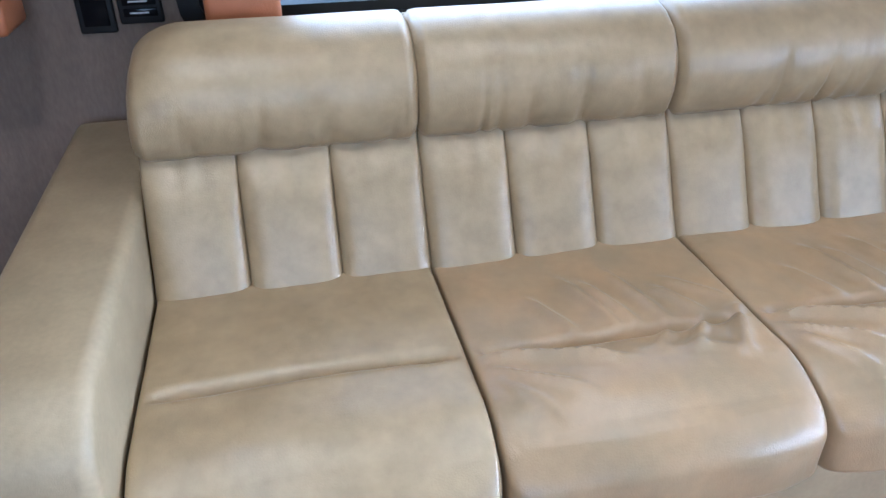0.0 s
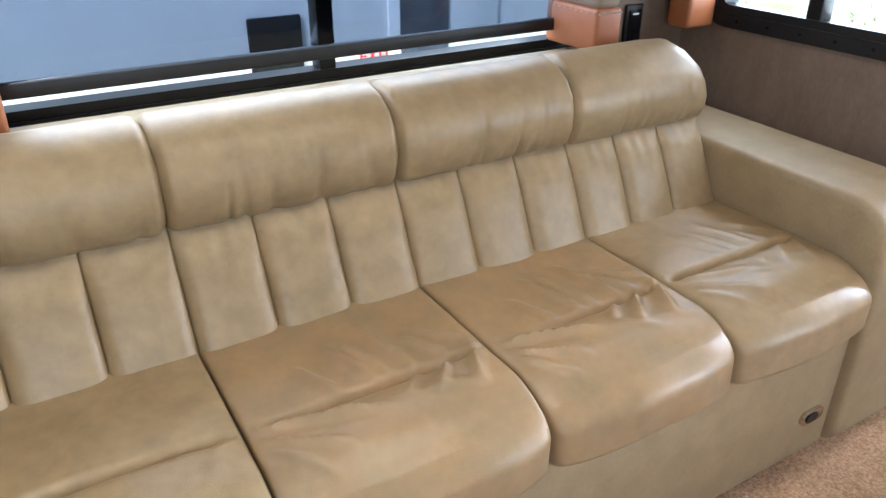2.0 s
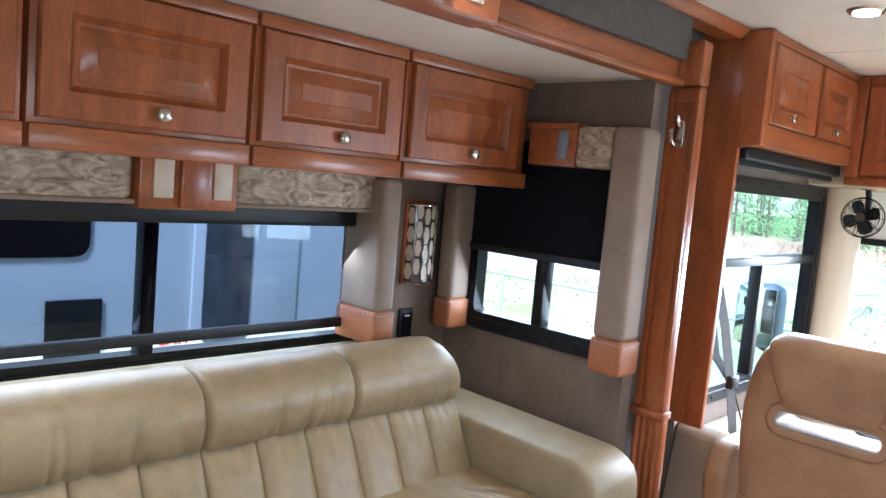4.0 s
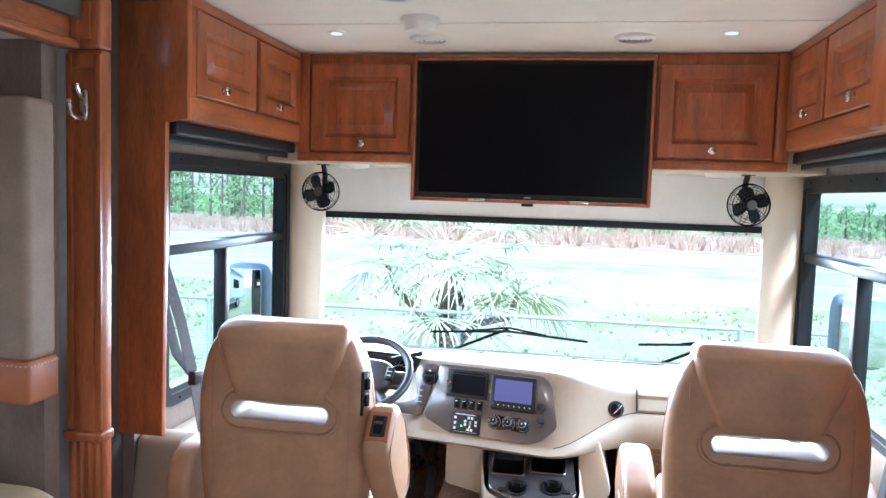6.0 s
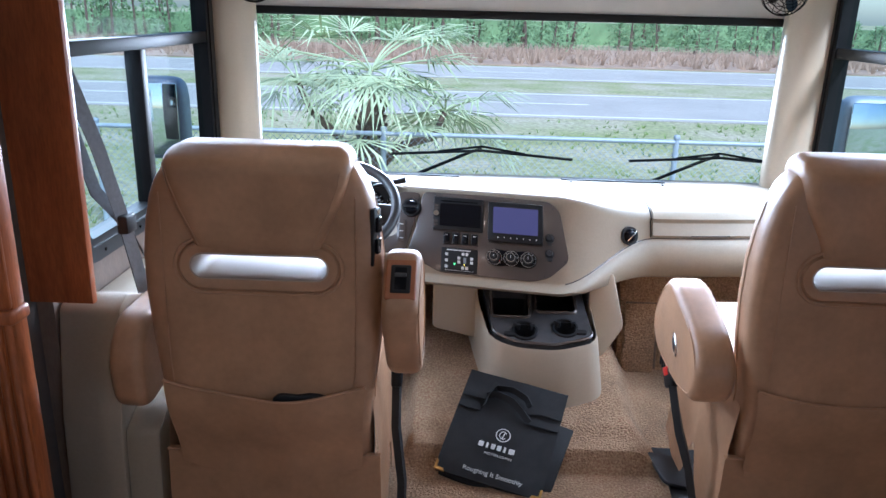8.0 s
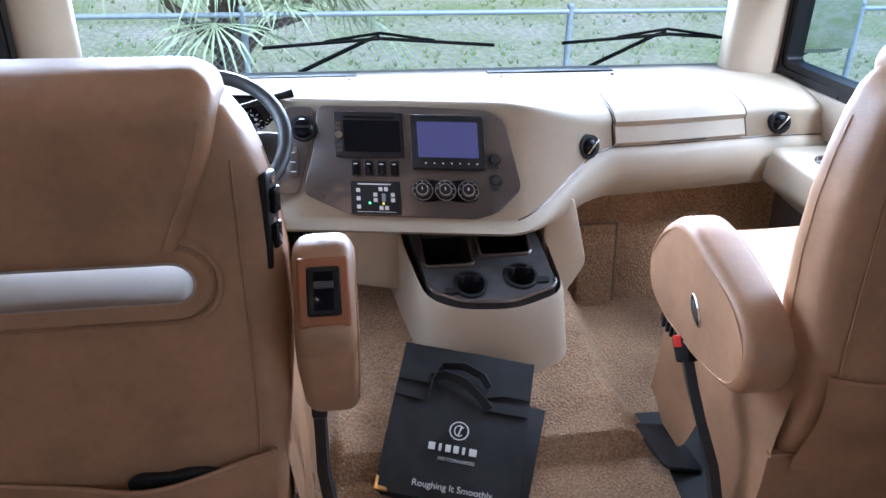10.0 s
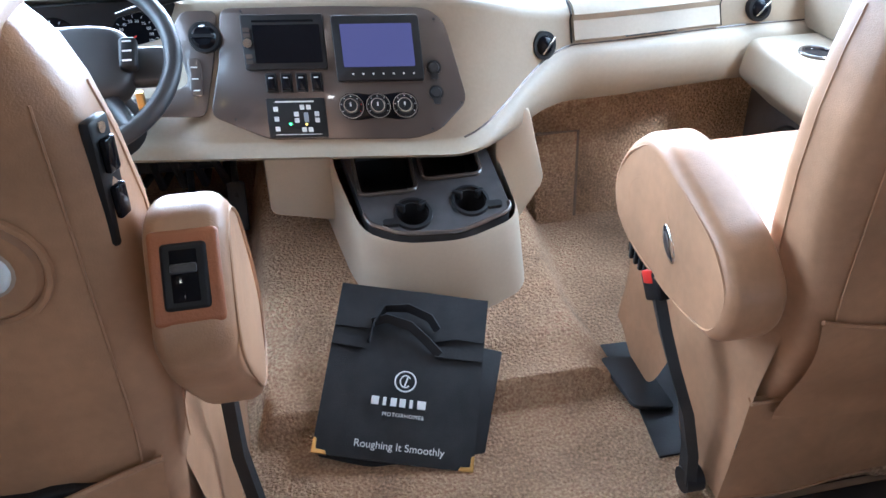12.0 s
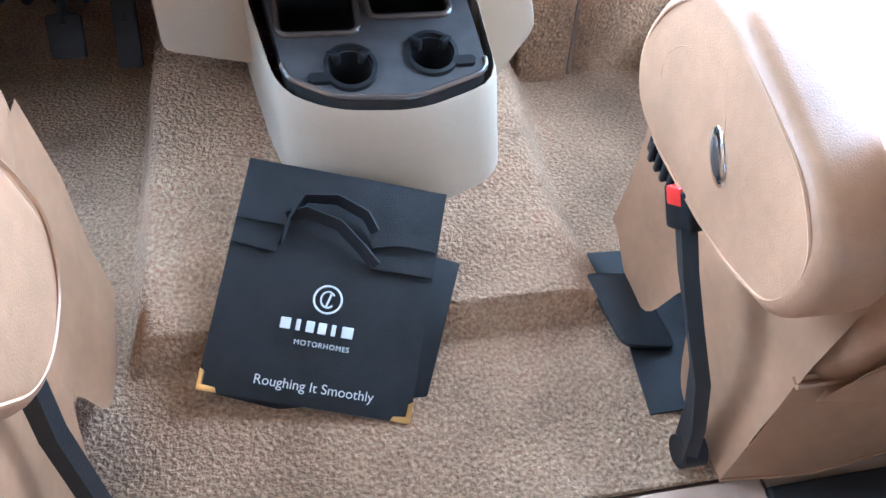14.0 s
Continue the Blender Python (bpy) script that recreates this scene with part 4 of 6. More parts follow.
# ceiling fittings
for x, y in ((-0.70, 1.84), (0.01, 1.86), (0.72, 1.86)):
    dl = thing("ceiling_downlight", "small lit recessed downlight with nickel rim", "ceiling light", "ceiling downlights", (x, y, 2.1))
    part("rim", cyl((0, 0, -0.008), (0, 0, 0.0), 0.05, 0.056, 28), NICKEL, dl)
    part("lens", cyl((0, 0, -0.012), (0, 0, -0.004), 0.036, 0.04, 24), LIT, dl, "glowing warm lens")
    lamp("downlight", "SPOT", pose(x, y, 2.08), 2.4, (1.0, 0.82, 0.62), radius=0.04, spot=radians(130))
# unseen downlights, added to brighten the sofa and living area
for x, y in ((-0.95, -0.75), (-0.95, 0.35), (0.4, -0.75)):
    dl = thing("ceiling_downlight", "small lit recessed downlight with nickel rim", "ceiling light", "ceiling downlights", (x, y, 2.1))
    part("rim", cyl((0, 0, -0.008), (0, 0, 0.0), 0.05, 0.056, 28), NICKEL, dl)
    part("lens", cyl((0, 0, -0.012), (0, 0, -0.004), 0.036, 0.04, 24), LIT, dl, "glowing warm lens")
    lamp("downlight", "SPOT", pose(x, y, 2.08), 11.0 if x < 0 else 5.0, (1.0, 0.86, 0.68), radius=0.04, spot=radians(140))


def vent(x, y, r=0.075):
    v = thing("ceiling_vent", "round white slatted ceiling air vent", "vent", "ceiling vents", (x, y, 2.1))
    def turned(prof):
        return sheet([[(q * math.cos(6.2832 * k / 36), q * math.sin(6.2832 * k / 36), z) for k in range(36)] for q, z in prof], close=True)
    part("rim", turned([(r, 0), (r, -0.008), (r * 0.95, -0.014), (r * 0.84, -0.014), (r * 0.80, -0.004), (r * 0.80, 0)]), WHITE, v)
    part("throat", cyl((0, 0, -0.004), (0, 0, -0.001), r * 0.82, n=32), BLACK, v)
    for q in (0.66, 0.44, 0.22):
        part("louvre", turned([(r * (q + 0.05), -0.008), (r * (q + 0.05), -0.011), (r * (q - 0.03), -0.015), (r * (q - 0.03), -0.012), (r * (q + 0.05), -0.008)]), WHITE, v)
    part("bridge", box(-r * 0.8, -0.005, -0.010, r * 0.8, 0.005, -0.004), WHITE, v)


for x, y in ((-0.37, 2.02), (0.36, 2.04), (-0.39, 2.69), (0.40, 2.69)):
    vent(x, y)
sp = thing("ceiling_speaker", "round white ceiling speaker", "speaker", base=(-0.585, 1.56, 2.1))
part("rim", cyl((0, 0, -0.012), (0, 0, 0), 0.09, 0.098, 36), WHITE, sp)
part("grille", cyl((0, 0, -0.016), (0, 0, -0.010), 0.082, n=32), SHADE_WHITE, sp)
sd = thing("smoke_detector", "white round smoke detector on the ceiling", "smoke detector", base=(-0.36, 2.37, 2.1))
part("base", cyl((0, 0, -0.018), (0, 0, 0), 0.066, 0.068, 32), WHITE, sd)
part("cover", cyl((0, 0, -0.045), (0, 0, -0.018), 0.05, 0.062, 32), WHITE, sd)
for x, y in ((-0.735, 2.58), (0.73, 2.61)):
    cl = thing("cool_spotlight", "small cool white ceiling light", "ceiling light", "small cool ceiling lights", (x, y, 2.1))
    part("rim", cyl((0, 0, -0.006), (0, 0, 0), 0.034, 0.038, 24), WHITE, cl)
    part("lens", cyl((0, 0, -0.008), (0, 0, -0.003), 0.024, n=20), LED_COOL, cl)


# ---- dashboard ----
def panel_y(x, z):
    return 2.916 - 0.176 * (x + 0.302) + 0.584 * (z - 0.725)


def dash_profile(x):
    s = smooth(0.12, 0.52, x)
    left = smooth(-0.40, -0.50, x) * smooth(-0.98, -0.86, x)
    far = smooth(-0.80, -1.0, x)
    zt, zb = 0.752 - 0.097 * s, 0.483 + 0.105 * s
    yt = (1 - s) * panel_y(max(x, -0.75), zt) + s * (2.978 + 0.05 * smooth(0.5, 1.1, x))
    yb = (1 - s) * panel_y(max(x, -0.75), zb) + s * (2.955 + 0.05 * smooth(0.5, 1.1, x))
    recess = 0.10 * left
    roll = smooth(0.10, 0.30, x)
    zlow = zb - 0.034 - 0.110 * s
    back = 3.665 - 0.03 * abs(x)
    return [(back, 0.64), (3.62, 0.672), (3.50, 0.690), (3.30, 0.705 + 0.005 * (1 - s)), (yt + 0.16, 0.742 - 0.040 * s + 0.012 * left), (yt + 0.10, 0.752 - 0.058 * s + 0.022 * left), (yt + 0.045, 0.758 - 0.074 * s + 0.024 * left), (yt + 0.012, 0.758 - 0.086 * s + 0.022 * left), (yt - 0.002 - 0.012 * left, 0.751 - 0.092 * s + 0.018 * left),
            (yt + 0.002 + recess, zt - 0.012), (yb + recess * 0.3, zb + 0.006), (yb + 0.004 * roll, zb), (yb - 0.022 + 0.014 * roll, zb - 0.006), (yb - 0.033 + 0.006 * roll, zb - 0.020), (yb - 0.038, (zb + zlow) / 2), (yb - 0.034, zlow + 0.010), (yb - 0.015, zlow), (yb + 0.22, zlow - 0.01), (3.62, 0.42)]


dash = thing("dashboard", "cream moulded dashboard with a dark graphite instrument fascia", "dashboard", base=(0, 3.2, 0.45))
DB = (0, -3.2, -0.45)


def dp(name, bm, mat, parent=None, label=""):
    ob = part(name, bm, mat, parent or dash, label)
    if parent is None:
        ob.location = DB
    return ob


xs = np.concatenate([np.linspace(-1.215, -0.52, 26), np.linspace(-0.5, 0.1, 25), np.linspace(0.12, 0.55, 30), np.linspace(0.58, 1.215, 24)])
dp("dash_body", mesh_of("dash_body", sheet([[(x, y, z) for y, z in dash_profile(x)] for x in xs]), CREAM_DIMMED, angle=100), CREAM_DIMMED)
PN = Vector((-0.176, -1, 0.584)).normalized()


def on_panel(bm):
    """Moves a piece built as (x, out, z) on to the sloping fascia."""
    for v in bm.verts:
        x, w, z = v.co
        v.co = Vector((x, panel_y(x, z), z)) + PN * w
    return bm


def plate(x0, z0, x1, z1, w0, w1, r=0.006, bev=0.0):
    return on_panel(prism(rounded([(x0, z0), (x1, z0), (x1, z1), (x0, z1)], r, 4), "y", w0, w1, bev))


def disc(x, z, r, w0, w1, n=28, r1=None):
    b = bmesh.new()
    lo, hi = [], []
    for k in range(n):
        c, s = math.cos(6.2832 * k / n), math.sin(6.2832 * k / n) / 1.15
        lo.append(b.verts.new((x + r * c, w0, z + r * s)))
        rr = r if r1 is None else r1
        hi.append(b.verts.new((x + rr * c, w1, z + rr * s)))
    for k in range(n):
        b.faces.new((lo[k], lo[(k + 1) % n], hi[(k + 1) % n], hi[k]))
    b.faces.new(lo), b.faces.new(hi)
    return on_panel(b)


outline = rounded([(-0.345, 0.742), (-0.1, 0.744), (0.105, 0.738), (0.140, 0.712), (0.174, 0.559), (0.108, 0.503), (0.05, 0.487), (-0.135, 0.489), (-0.272, 0.490), (-0.395, 0.538), (-0.362, 0.64)], 0.02, 4)
fas = dp("fascia", on_panel(prism(outline, "y", 0.0, 0.008, 0.003)), GRAPHITE, None, "glossy graphite centre fascia")
for x, z in ((-0.30, 0.735), (0.118, 0.715), (0.160, 0.555), (0.09, 0.505), (-0.24, 0.495), (-0.34, 0.53)):
    dp("screw", disc(x, z, 0.003, 0.007, 0.010, 8), BLACK, fas)
rad = dp("radio", plate(-0.303, 0.623, -0.125, 0.727, 0.006, 0.018, 0.004, 0.002), BLACK, None, "double-height car radio")
dp("display", plate(-0.278, 0.635, -0.133, 0.707, 0.018, 0.0195, 0.003), BLACK_GLOSS, rad)
dp("disc_slot", plate(-0.278, 0.712, -0.145, 0.716, 0.018, 0.019, 0.001), BLACK_GLOSS, rad)
dp("volume_knob", disc(-0.291, 0.672, 0.010, 0.018, 0.026, 18), CHROME, rad)
for k in range(4):
    dp("button", plate(-0.299, 0.633 + 0.011 * k + (0.028 if k > 1 else 0), -0.284, 0.641 + 0.011 * k + (0.028 if k > 1 else 0), 0.018, 0.021, 0.002), GRAPHITE, rad)
mon = dp("monitor", plate(-0.106, 0.598, 0.084, 0.722, 0.006, 0.026, 0.008, 0.003), BLACK, None, "backup camera monitor showing a dim blue picture")
dp("picture", plate(-0.088, 0.624, 0.067, 0.705, 0.026, 0.0275, 0.003), SCREEN, mon)
for k in range(7):
    dp("key_mark", plate(-0.072 + 0.022 * k, 0.609, -0.068 + 0.022 * k, 0.6125, 0.026, 0.0272, 0.001), WHITE, mon)
for x in (-0.252, -0.219, -0.186, -0.153):
    sw = dp("rocker_switch", plate(x - 0.012, 0.580, x + 0.012, 0.617, 0.006, 0.014, 0.004, 0.002), BLACK)
    dp("rocker", plate(x - 0.009, 0.584, x + 0.009, 0.612, 0.014, 0.019, 0.003, 0.003), BLACK_GLOSS, sw)
    dp("symbol", plate(x - 0.005, 0.606, x + 0.005, 0.608, 0.019, 0.0195, 0.0005), PRINT, sw)
kp = dp("levelling_keypad", plate(-0.270, 0.493, -0.141, 0.569, 0.006, 0.012, 0.004, 0.001), BLACK, None, "black levelling keypad with white key marks")
for x, z in ((-0.250, 0.548), (-0.250, 0.529), (-0.250, 0.510), (-0.192, 0.551), (-0.178, 0.551), (-0.206, 0.538), (-0.206, 0.526), (-0.161, 0.538), (-0.161, 0.526), (-0.192, 0.508), (-0.178, 0.508)):
    dp("key", plate(x - 0.005, z - 0.0045, x + 0.005, z + 0.0045, 0.012, 0.0135, 0.001), PRINT, kp)
dp("diagram", plate(-0.190, 0.522, -0.180, 0.541, 0.012, 0.013, 0.002), RV_GREY, kp)
dp("indicator", disc(-0.221, 0.519, 0.003, 0.012, 0.0135, 10), GREEN_LED, kp)
dp("indicator", disc(-0.186, 0.518, 0.0025, 0.013, 0.0145, 10), AMBER_LED, kp)
dp("key_caption", plate(-0.25, 0.5605, -0.165, 0.5635, 0.012, 0.0126, 0.0005), PRINT, kp)
dp("key_caption", plate(-0.255, 0.4985, -0.155, 0.4995, 0.012, 0.0126, 0.0003), PRINT, kp)
hv = dp("climate_plate", on_panel(prism(rounded([(-0.113, 0.55), (-0.10, 0.575), (-0.07, 0.577), (-0.024, 0.571), (0.022, 0.577), (0.055, 0.575), (0.066, 0.55), (0.055, 0.527), (0.022, 0.524), (-0.024, 0.53), (-0.07, 0.524), (-0.10, 0.527)], 0.012, 3), "y", 0.006, 0.012, 0.002)), BLACK_GLOSS, None, "black climate control plate")
for i, x in enumerate((-0.083, -0.024, 0.035)):
    dp("dial_ring", disc(x, 0.551, 0.027, 0.012, 0.014, 30), CHROME, hv)
    dp("dial_face", disc(x, 0.551, 0.0255, 0.013, 0.0148, 30), BLACK, hv)
    kn = dp("dial_knob", disc(x, 0.551, 0.0185, 0.014, 0.034, 30, 0.0165), BLACK, hv)
    dp("knob_ring", disc(x, 0.551, 0.0170, 0.033, 0.0352, 30, 0.0155), CHROME, hv)
    dp("knob_cap", disc(x, 0.551, 0.0135, 0.034, 0.0358, 24), BLACK, hv)
    dp("pointer", plate(x - 0.0015, 0.549, x + 0.0015, 0.556, 0.0358, 0.0364, 0.0005), PRINT, hv)
    for k in range(7):
        a = radians(-120 + 40 * k)
        dp("tick", disc(x + 0.0222 * math.sin(a), 0.551 + 0.0222 * math.cos(a) / 1.15, 0.0014, 0.0148, 0.0153, 8), RED if i == 0 and k > 4 else PRINT, hv)
for z in (0.623, 0.575):
    so = dp("power_outlet", disc(0.107, z, 0.0165, 0.006, 0.012, 24), BLACK)
    dp("cap", disc(0.107, z, 0.0125, 0.012, 0.018, 20, 0.010), RUBBER, so)
    dp("cap_tab", plate(0.099, z - 0.022, 0.115, z - 0.008, 0.008, 0.013, 0.003), RUBBER, so)

# driver's instruments
bez = dp("driver_bezel", on_panel(prism(rounded([(-0.352, 0.738), (-0.43, 0.738), (-0.455, 0.70), (-0.43, 0.60), (-0.50, 0.575), (-0.62, 0.57), (-0.62, 0.54), (-0.405, 0.535), (-0.372, 0.64)], 0.02, 4), "y", 0.0, 0.010, 0.003)), GRAPHITE, None, "graphite bezel beside the wheel")
clu = dp("instrument_binnacle", box(-0.90, 3.005, 0.60, -0.445, 3.03, 0.752, 0.006), BLACK, None, "dark instrument cluster with white dial marks")
for x, r in ((-0.545, 0.052), (-0.72, 0.052), (-0.465, 0.026), (-0.632, 0.03), (-0.82, 0.03)):
    di = dp("gauge", cyl((x, 2.998, 0.675), (x, 3.006, 0.675), r, n=32), BLACK_GLOSS, clu)
    for k in range(11):
        a = radians(-125 + 25 * k)
        tick = box(-0.0007, -0.0008, -0.003, 0.0007, 0.0, 0.003)
        dp("tick", moved(tick, Matrix.Translation((x + r * 0.86 * math.sin(a), 2.998, 0.675 + r * 0.86 * math.cos(a))) @ Matrix.Rotation(a, 4, "Y")), PRINT, di)
    dp("needle", moved(box(-0.0015, -0.002, 0, 0.0015, -0.001, r * 0.75), Matrix.Translation((x, 2.998, 0.675)) @ Matrix.Rotation(radians(-120), 4, "Y")), RED, di)
for k in range(10):
    a = radians(-112 + 25 * k)
    ob = words(str(10 * (k + 1)), 0.0095, Matrix.Translation((-0.545 + 0.034 * math.sin(a), 2.9975, 0.675 + 0.034 * math.cos(a))) @ Matrix.Rotation(radians(90), 4, "X"), PRINT, clu, "dial_number", 0.0003)


dv = dp("air_vent", disc(-0.385, 0.687, 0.036, 0.008, 0.018, 32, 0.033), BLACK, None, "round black air vent")
dp("vane_ball", disc(-0.385, 0.687, 0.029, 0.016, 0.026, 28, 0.020), BLACK_GLOSS, dv)
dp("vane", plate(-0.41, 0.684, -0.36, 0.690, 0.024, 0.030, 0.002), BLACK, dv)
dp("switch_strip", plate(-0.430, 0.575, -0.400, 0.648, 0.008, 0.016, 0.012, 0.004), GRAPHITE)
for k in range(3):
    dp("switch_caption", plate(-0.422, 0.585 + 0.022 * k, -0.408, 0.587 + 0.022 * k, 0.016, 0.0165, 0.0005), PRINT)
for x, y, z, lean in ((0.410, 2.932, 0.598, -0.6), (1.05, 3.03, 0.618, -0.1)):
    m = Matrix.Translation((x, y - 0.02, z + 0.01)) @ Matrix.Rotation(lean * -0.6, 4, "Z") @ Matrix.Rotation(-0.25, 4, "X")
    v = dp("air_vent", moved(cyl((0, 0.03, 0), (0, -0.006, 0), 0.037, 0.034, 32), m), BLACK, None, "round black air vent")
    dp("vane_ball", moved(pillow(-0.027, -0.02, -0.027, 0.027, 0.02, 0.027, 2, 6), m), BLACK_GLOSS, v)
    dp("vane", moved(box(-0.026, -0.023, -0.002, 0.026, -0.016, 0.002, 0.001), m @ Matrix.Rotation(-0.7, 4, "Y")), NICKEL, v)
# glove box lid
rows = []
for x in np.linspace(0.505, 0.93, 18):
    pr = dash_profile(x)
    lid = [(y, z + 0.006) for y, z in pr[4:8]] + [(y - 0.007, z + 0.001) for y, z in pr[8:10]] + [(pr[10][0] - 0.006, pr[10][1] + 0.008), (pr[10][0] + 0.006, pr[10][1] + 0.004)]
    rows.append([(x, pr[4][0] + 0.012, pr[4][1] - 0.004)] + [(x, y, z) for y, z in lid])
lid = sheet(rows)
hem = bmesh.ops.extrude_edge_only(lid, edges=[e for e in lid.edges if e.is_boundary])
bmesh.ops.translate(lid, vec=(0, 0.012, -0.008), verts=[v for v in hem["geom"] if isinstance(v, bmesh.types.BMVert)])
dp("glovebox_lid", lid, CREAM_DIMMED, None, "cream glove box lid")


def face_at(x, z, out):
    """A point on the passenger-side face of the dash, out from it."""
    pr = dash_profile(x)
    (ya, za), (yb_, zb_) = pr[9], pr[10]
    return (x, ya + (yb_ - ya) * (z - za) / (zb_ - za) - out, z)


# black plate proud of the lid, standing in for the shaded finger recess
grip = bmesh.new()
grip.faces.new([grip.verts.new(face_at(x, z, 0.0085)) for x, z in ((0.648, 0.598), (0.662, 0.613), (0.678, 0.619), (0.768, 0.619), (0.784, 0.613), (0.798, 0.598))])
ext = bmesh.ops.extrude_face_region(grip, geom=grip.faces[:])
bmesh.ops.translate(grip, vec=(0, 0.008, 0), verts=[v for v in ext["geom"] if isinstance(v, bmesh.types.BMVert)])
dp("glovebox_recess_shade", grip, BLACK, None, "black plate painting the shade of the finger recess")
for x in (0.498, 0.937):
    pr = dash_profile(x)
    dp("lid_gap", tube([(x, y - 0.001, z + 0.001) for y, z in pr[4:11]], 0.0025 if x < 0.6 else 0.0014, 6), BLACK)
dp("pad_seam", tube([(x, dash_profile(x)[11][0] - 0.003, dash_profile(x)[11][1] + 0.001) for x in np.linspace(0.16, 1.20, 40)], 0.0022, 6), GRAPHITE)
for x0, x1 in ((-0.66, -0.22), (0.22, 0.66)):
    dp("defrost_slot", moved(box(x0, -0.028, -0.004, x1, 0.028, 0.004, 0.003), Matrix.Translation((0, 3.46, 0.6955)) @ Matrix.Rotation(-0.075, 4, "X")), BLACK, None, "long dark defroster slot")
    for x in (x0 + 0.03, x1 - 0.03):
        dp("screw", cyl((x, 3.36, 0.698), (x, 3.36, 0.706), 0.006, n=8), GRAPHITE)

# steering wheel
sw = thing("steering_wheel", "dark grey two-spoke steering wheel with thumb switches", "steering wheel", base=(-0.60, 2.60, 0.762))
SM = Matrix.Rotation(radians(-54), 4, "X")
part("rim", moved(tube([(0.185 * math.cos(6.2832 * k / 48), 0, 0.185 * math.sin(6.2832 * k / 48)) for k in range(48)], 0.0165, 12, True), SM), WHEEL, sw)
part("hub", moved(pillow(-0.115, -0.02, -0.085, 0.115, 0.055, 0.075, 3.5, 10), SM), WHEEL, sw)
for sx in (-1, 1):
    sp = part("spoke", moved(pillow(min(sx * 0.08, sx * 0.185), 0.0, -0.045, max(sx * 0.08, sx * 0.185), 0.03, 0.035, 4, 8, bend=lambda q, sx=sx: Vector((q.x, q.y + 0.02 * (1 - min(1, abs(q.x) / 0.2)), q.z - 0.10 * max(0, abs(q.x) - 0.1)))), SM), WHEEL, sw)
    part("thumb_switch_pad", moved(box(sx * 0.11 - 0.016, -0.024, -0.035, sx * 0.11 + 0.016, 0.0, 0.03, 0.008, 3), SM), BLACK, sp)
    for k in range(3):
        part("key_mark", moved(box(sx * 0.11 - 0.008, -0.0252, -0.024 + 0.02 * k, sx * 0.11 + 0.008, -0.0235, -0.021 + 0.02 * k), SM), PRINT, sp)
    part("lower_spoke", moved(tube([(sx * 0.06, 0.02, -0.06), (sx * 0.09, 0.012, -0.11), (sx * 0.11, 0, -0.147)], 0.016, 10), SM), WHEEL, sw)
part("column", moved(cyl((0, 0.04, 0), (0, 0.30, 0.03), 0.055, 0.07, 24), SM), BLACK, sw)
part("stalk", tube([(0.07, 0.16, 0.03), (0.15, 0.18, 0.045), (0.20, 0.19, 0.055)], 0.007, 10, taper=lambda t: 0.7 + 0.9 * t), BLACK, sw)
part("ignition_key", box(0.085, 0.08, -0.15, 0.10, 0.10, -0.10, 0.004), BRASS, sw)

# ---- cab floor, hump and console ----
solid("floor_cab_carpet", box(-1.215, 1.995, -0.012, 1.215, 3.62, 0.006, 0.006), CARPET, "tan cut-pile carpet on the cab floor", "carpet", "structure")


def hump_z(x, y):
    rise = 0.070 * smooth(2.30, 2.335, y) + 0.020 * smooth(2.41, 2.46, y) + 0.030 * smooth(2.50, 2.70, y) + 0.05 * smooth(2.70, 3.1, y)
    side = smooth(-0.385, -0.33, x) * smooth(0.47 + 0.02 * math.sin(y * 9), 0.36, x)
    return rise * side + 0.004 * noise.noise(Vector((x * 9, y * 9, 0))) * smooth(0, 0.02, rise * side)


solid("engine_cover", sheet([[(x, y, 0.004 + hump_z(x, y)) for x in np.linspace(-0.40, 0.50, 60)] for y in np.linspace(2.285, 3.4, 70)]), CARPET, "carpeted engine cover step between the seats", "floor hump", "structure")
toe = thing("toe_board", "carpeted toe board under the passenger dash", "toe board", base=(0.8, 3.05, 0), kind="structure")
part("upper_board", moved(box(-0.36, 0.0, 0.0, 0.42, 0.03, 0.47, 0.01), Matrix.Rotation(-0.12, 4, "X")), CARPET, toe)
part("carpet_flap", moved(box(-0.34, -0.030, 0.0, -0.215, 0.0, 0.29, 0.008), Matrix.Rotation(-0.12, 4, "X")), CARPET, toe)
part("flap_binding", moved(tube([(-0.34, -0.026, 0.291), (-0.213, -0.026, 0.291), (-0.211, -0.026, 0.02)], 0.005, 6), Matrix.Rotation(-0.12, 4, "X")), PADDED, toe)
con = thing("centre_console", "cream centre console with a dark tray of bins and cup holders", "console", base=(0.1, 2.75, 0.12))
CB = (-0.1, -2.75, -0.12)


def cp(name, bm, mat, parent=None, label=""):
    ob = part(name, bm, mat, parent or con, label)
    if parent is None:
        ob.location = CB
    return ob


# body sections from the foot to the sloping top
foot = [(-0.115, 2.70), (-0.085, 2.60), (0.02, 2.545), (0.17, 2.54), (0.305, 2.60), (0.33, 2.72), (0.35, 3.2), (-0.20, 3.2)]
top = [(-0.14, 2.80), (-0.10, 2.605), (-0.015, 2.56), (0.13, 2.55), (0.277, 2.60), (0.27, 2.84), (0.26, 3.2), (-0.16, 3.2)]


def tray_z(y):
    return 0.308 + 0.30 * (min(y, 3.0) - 2.56)


rows = []
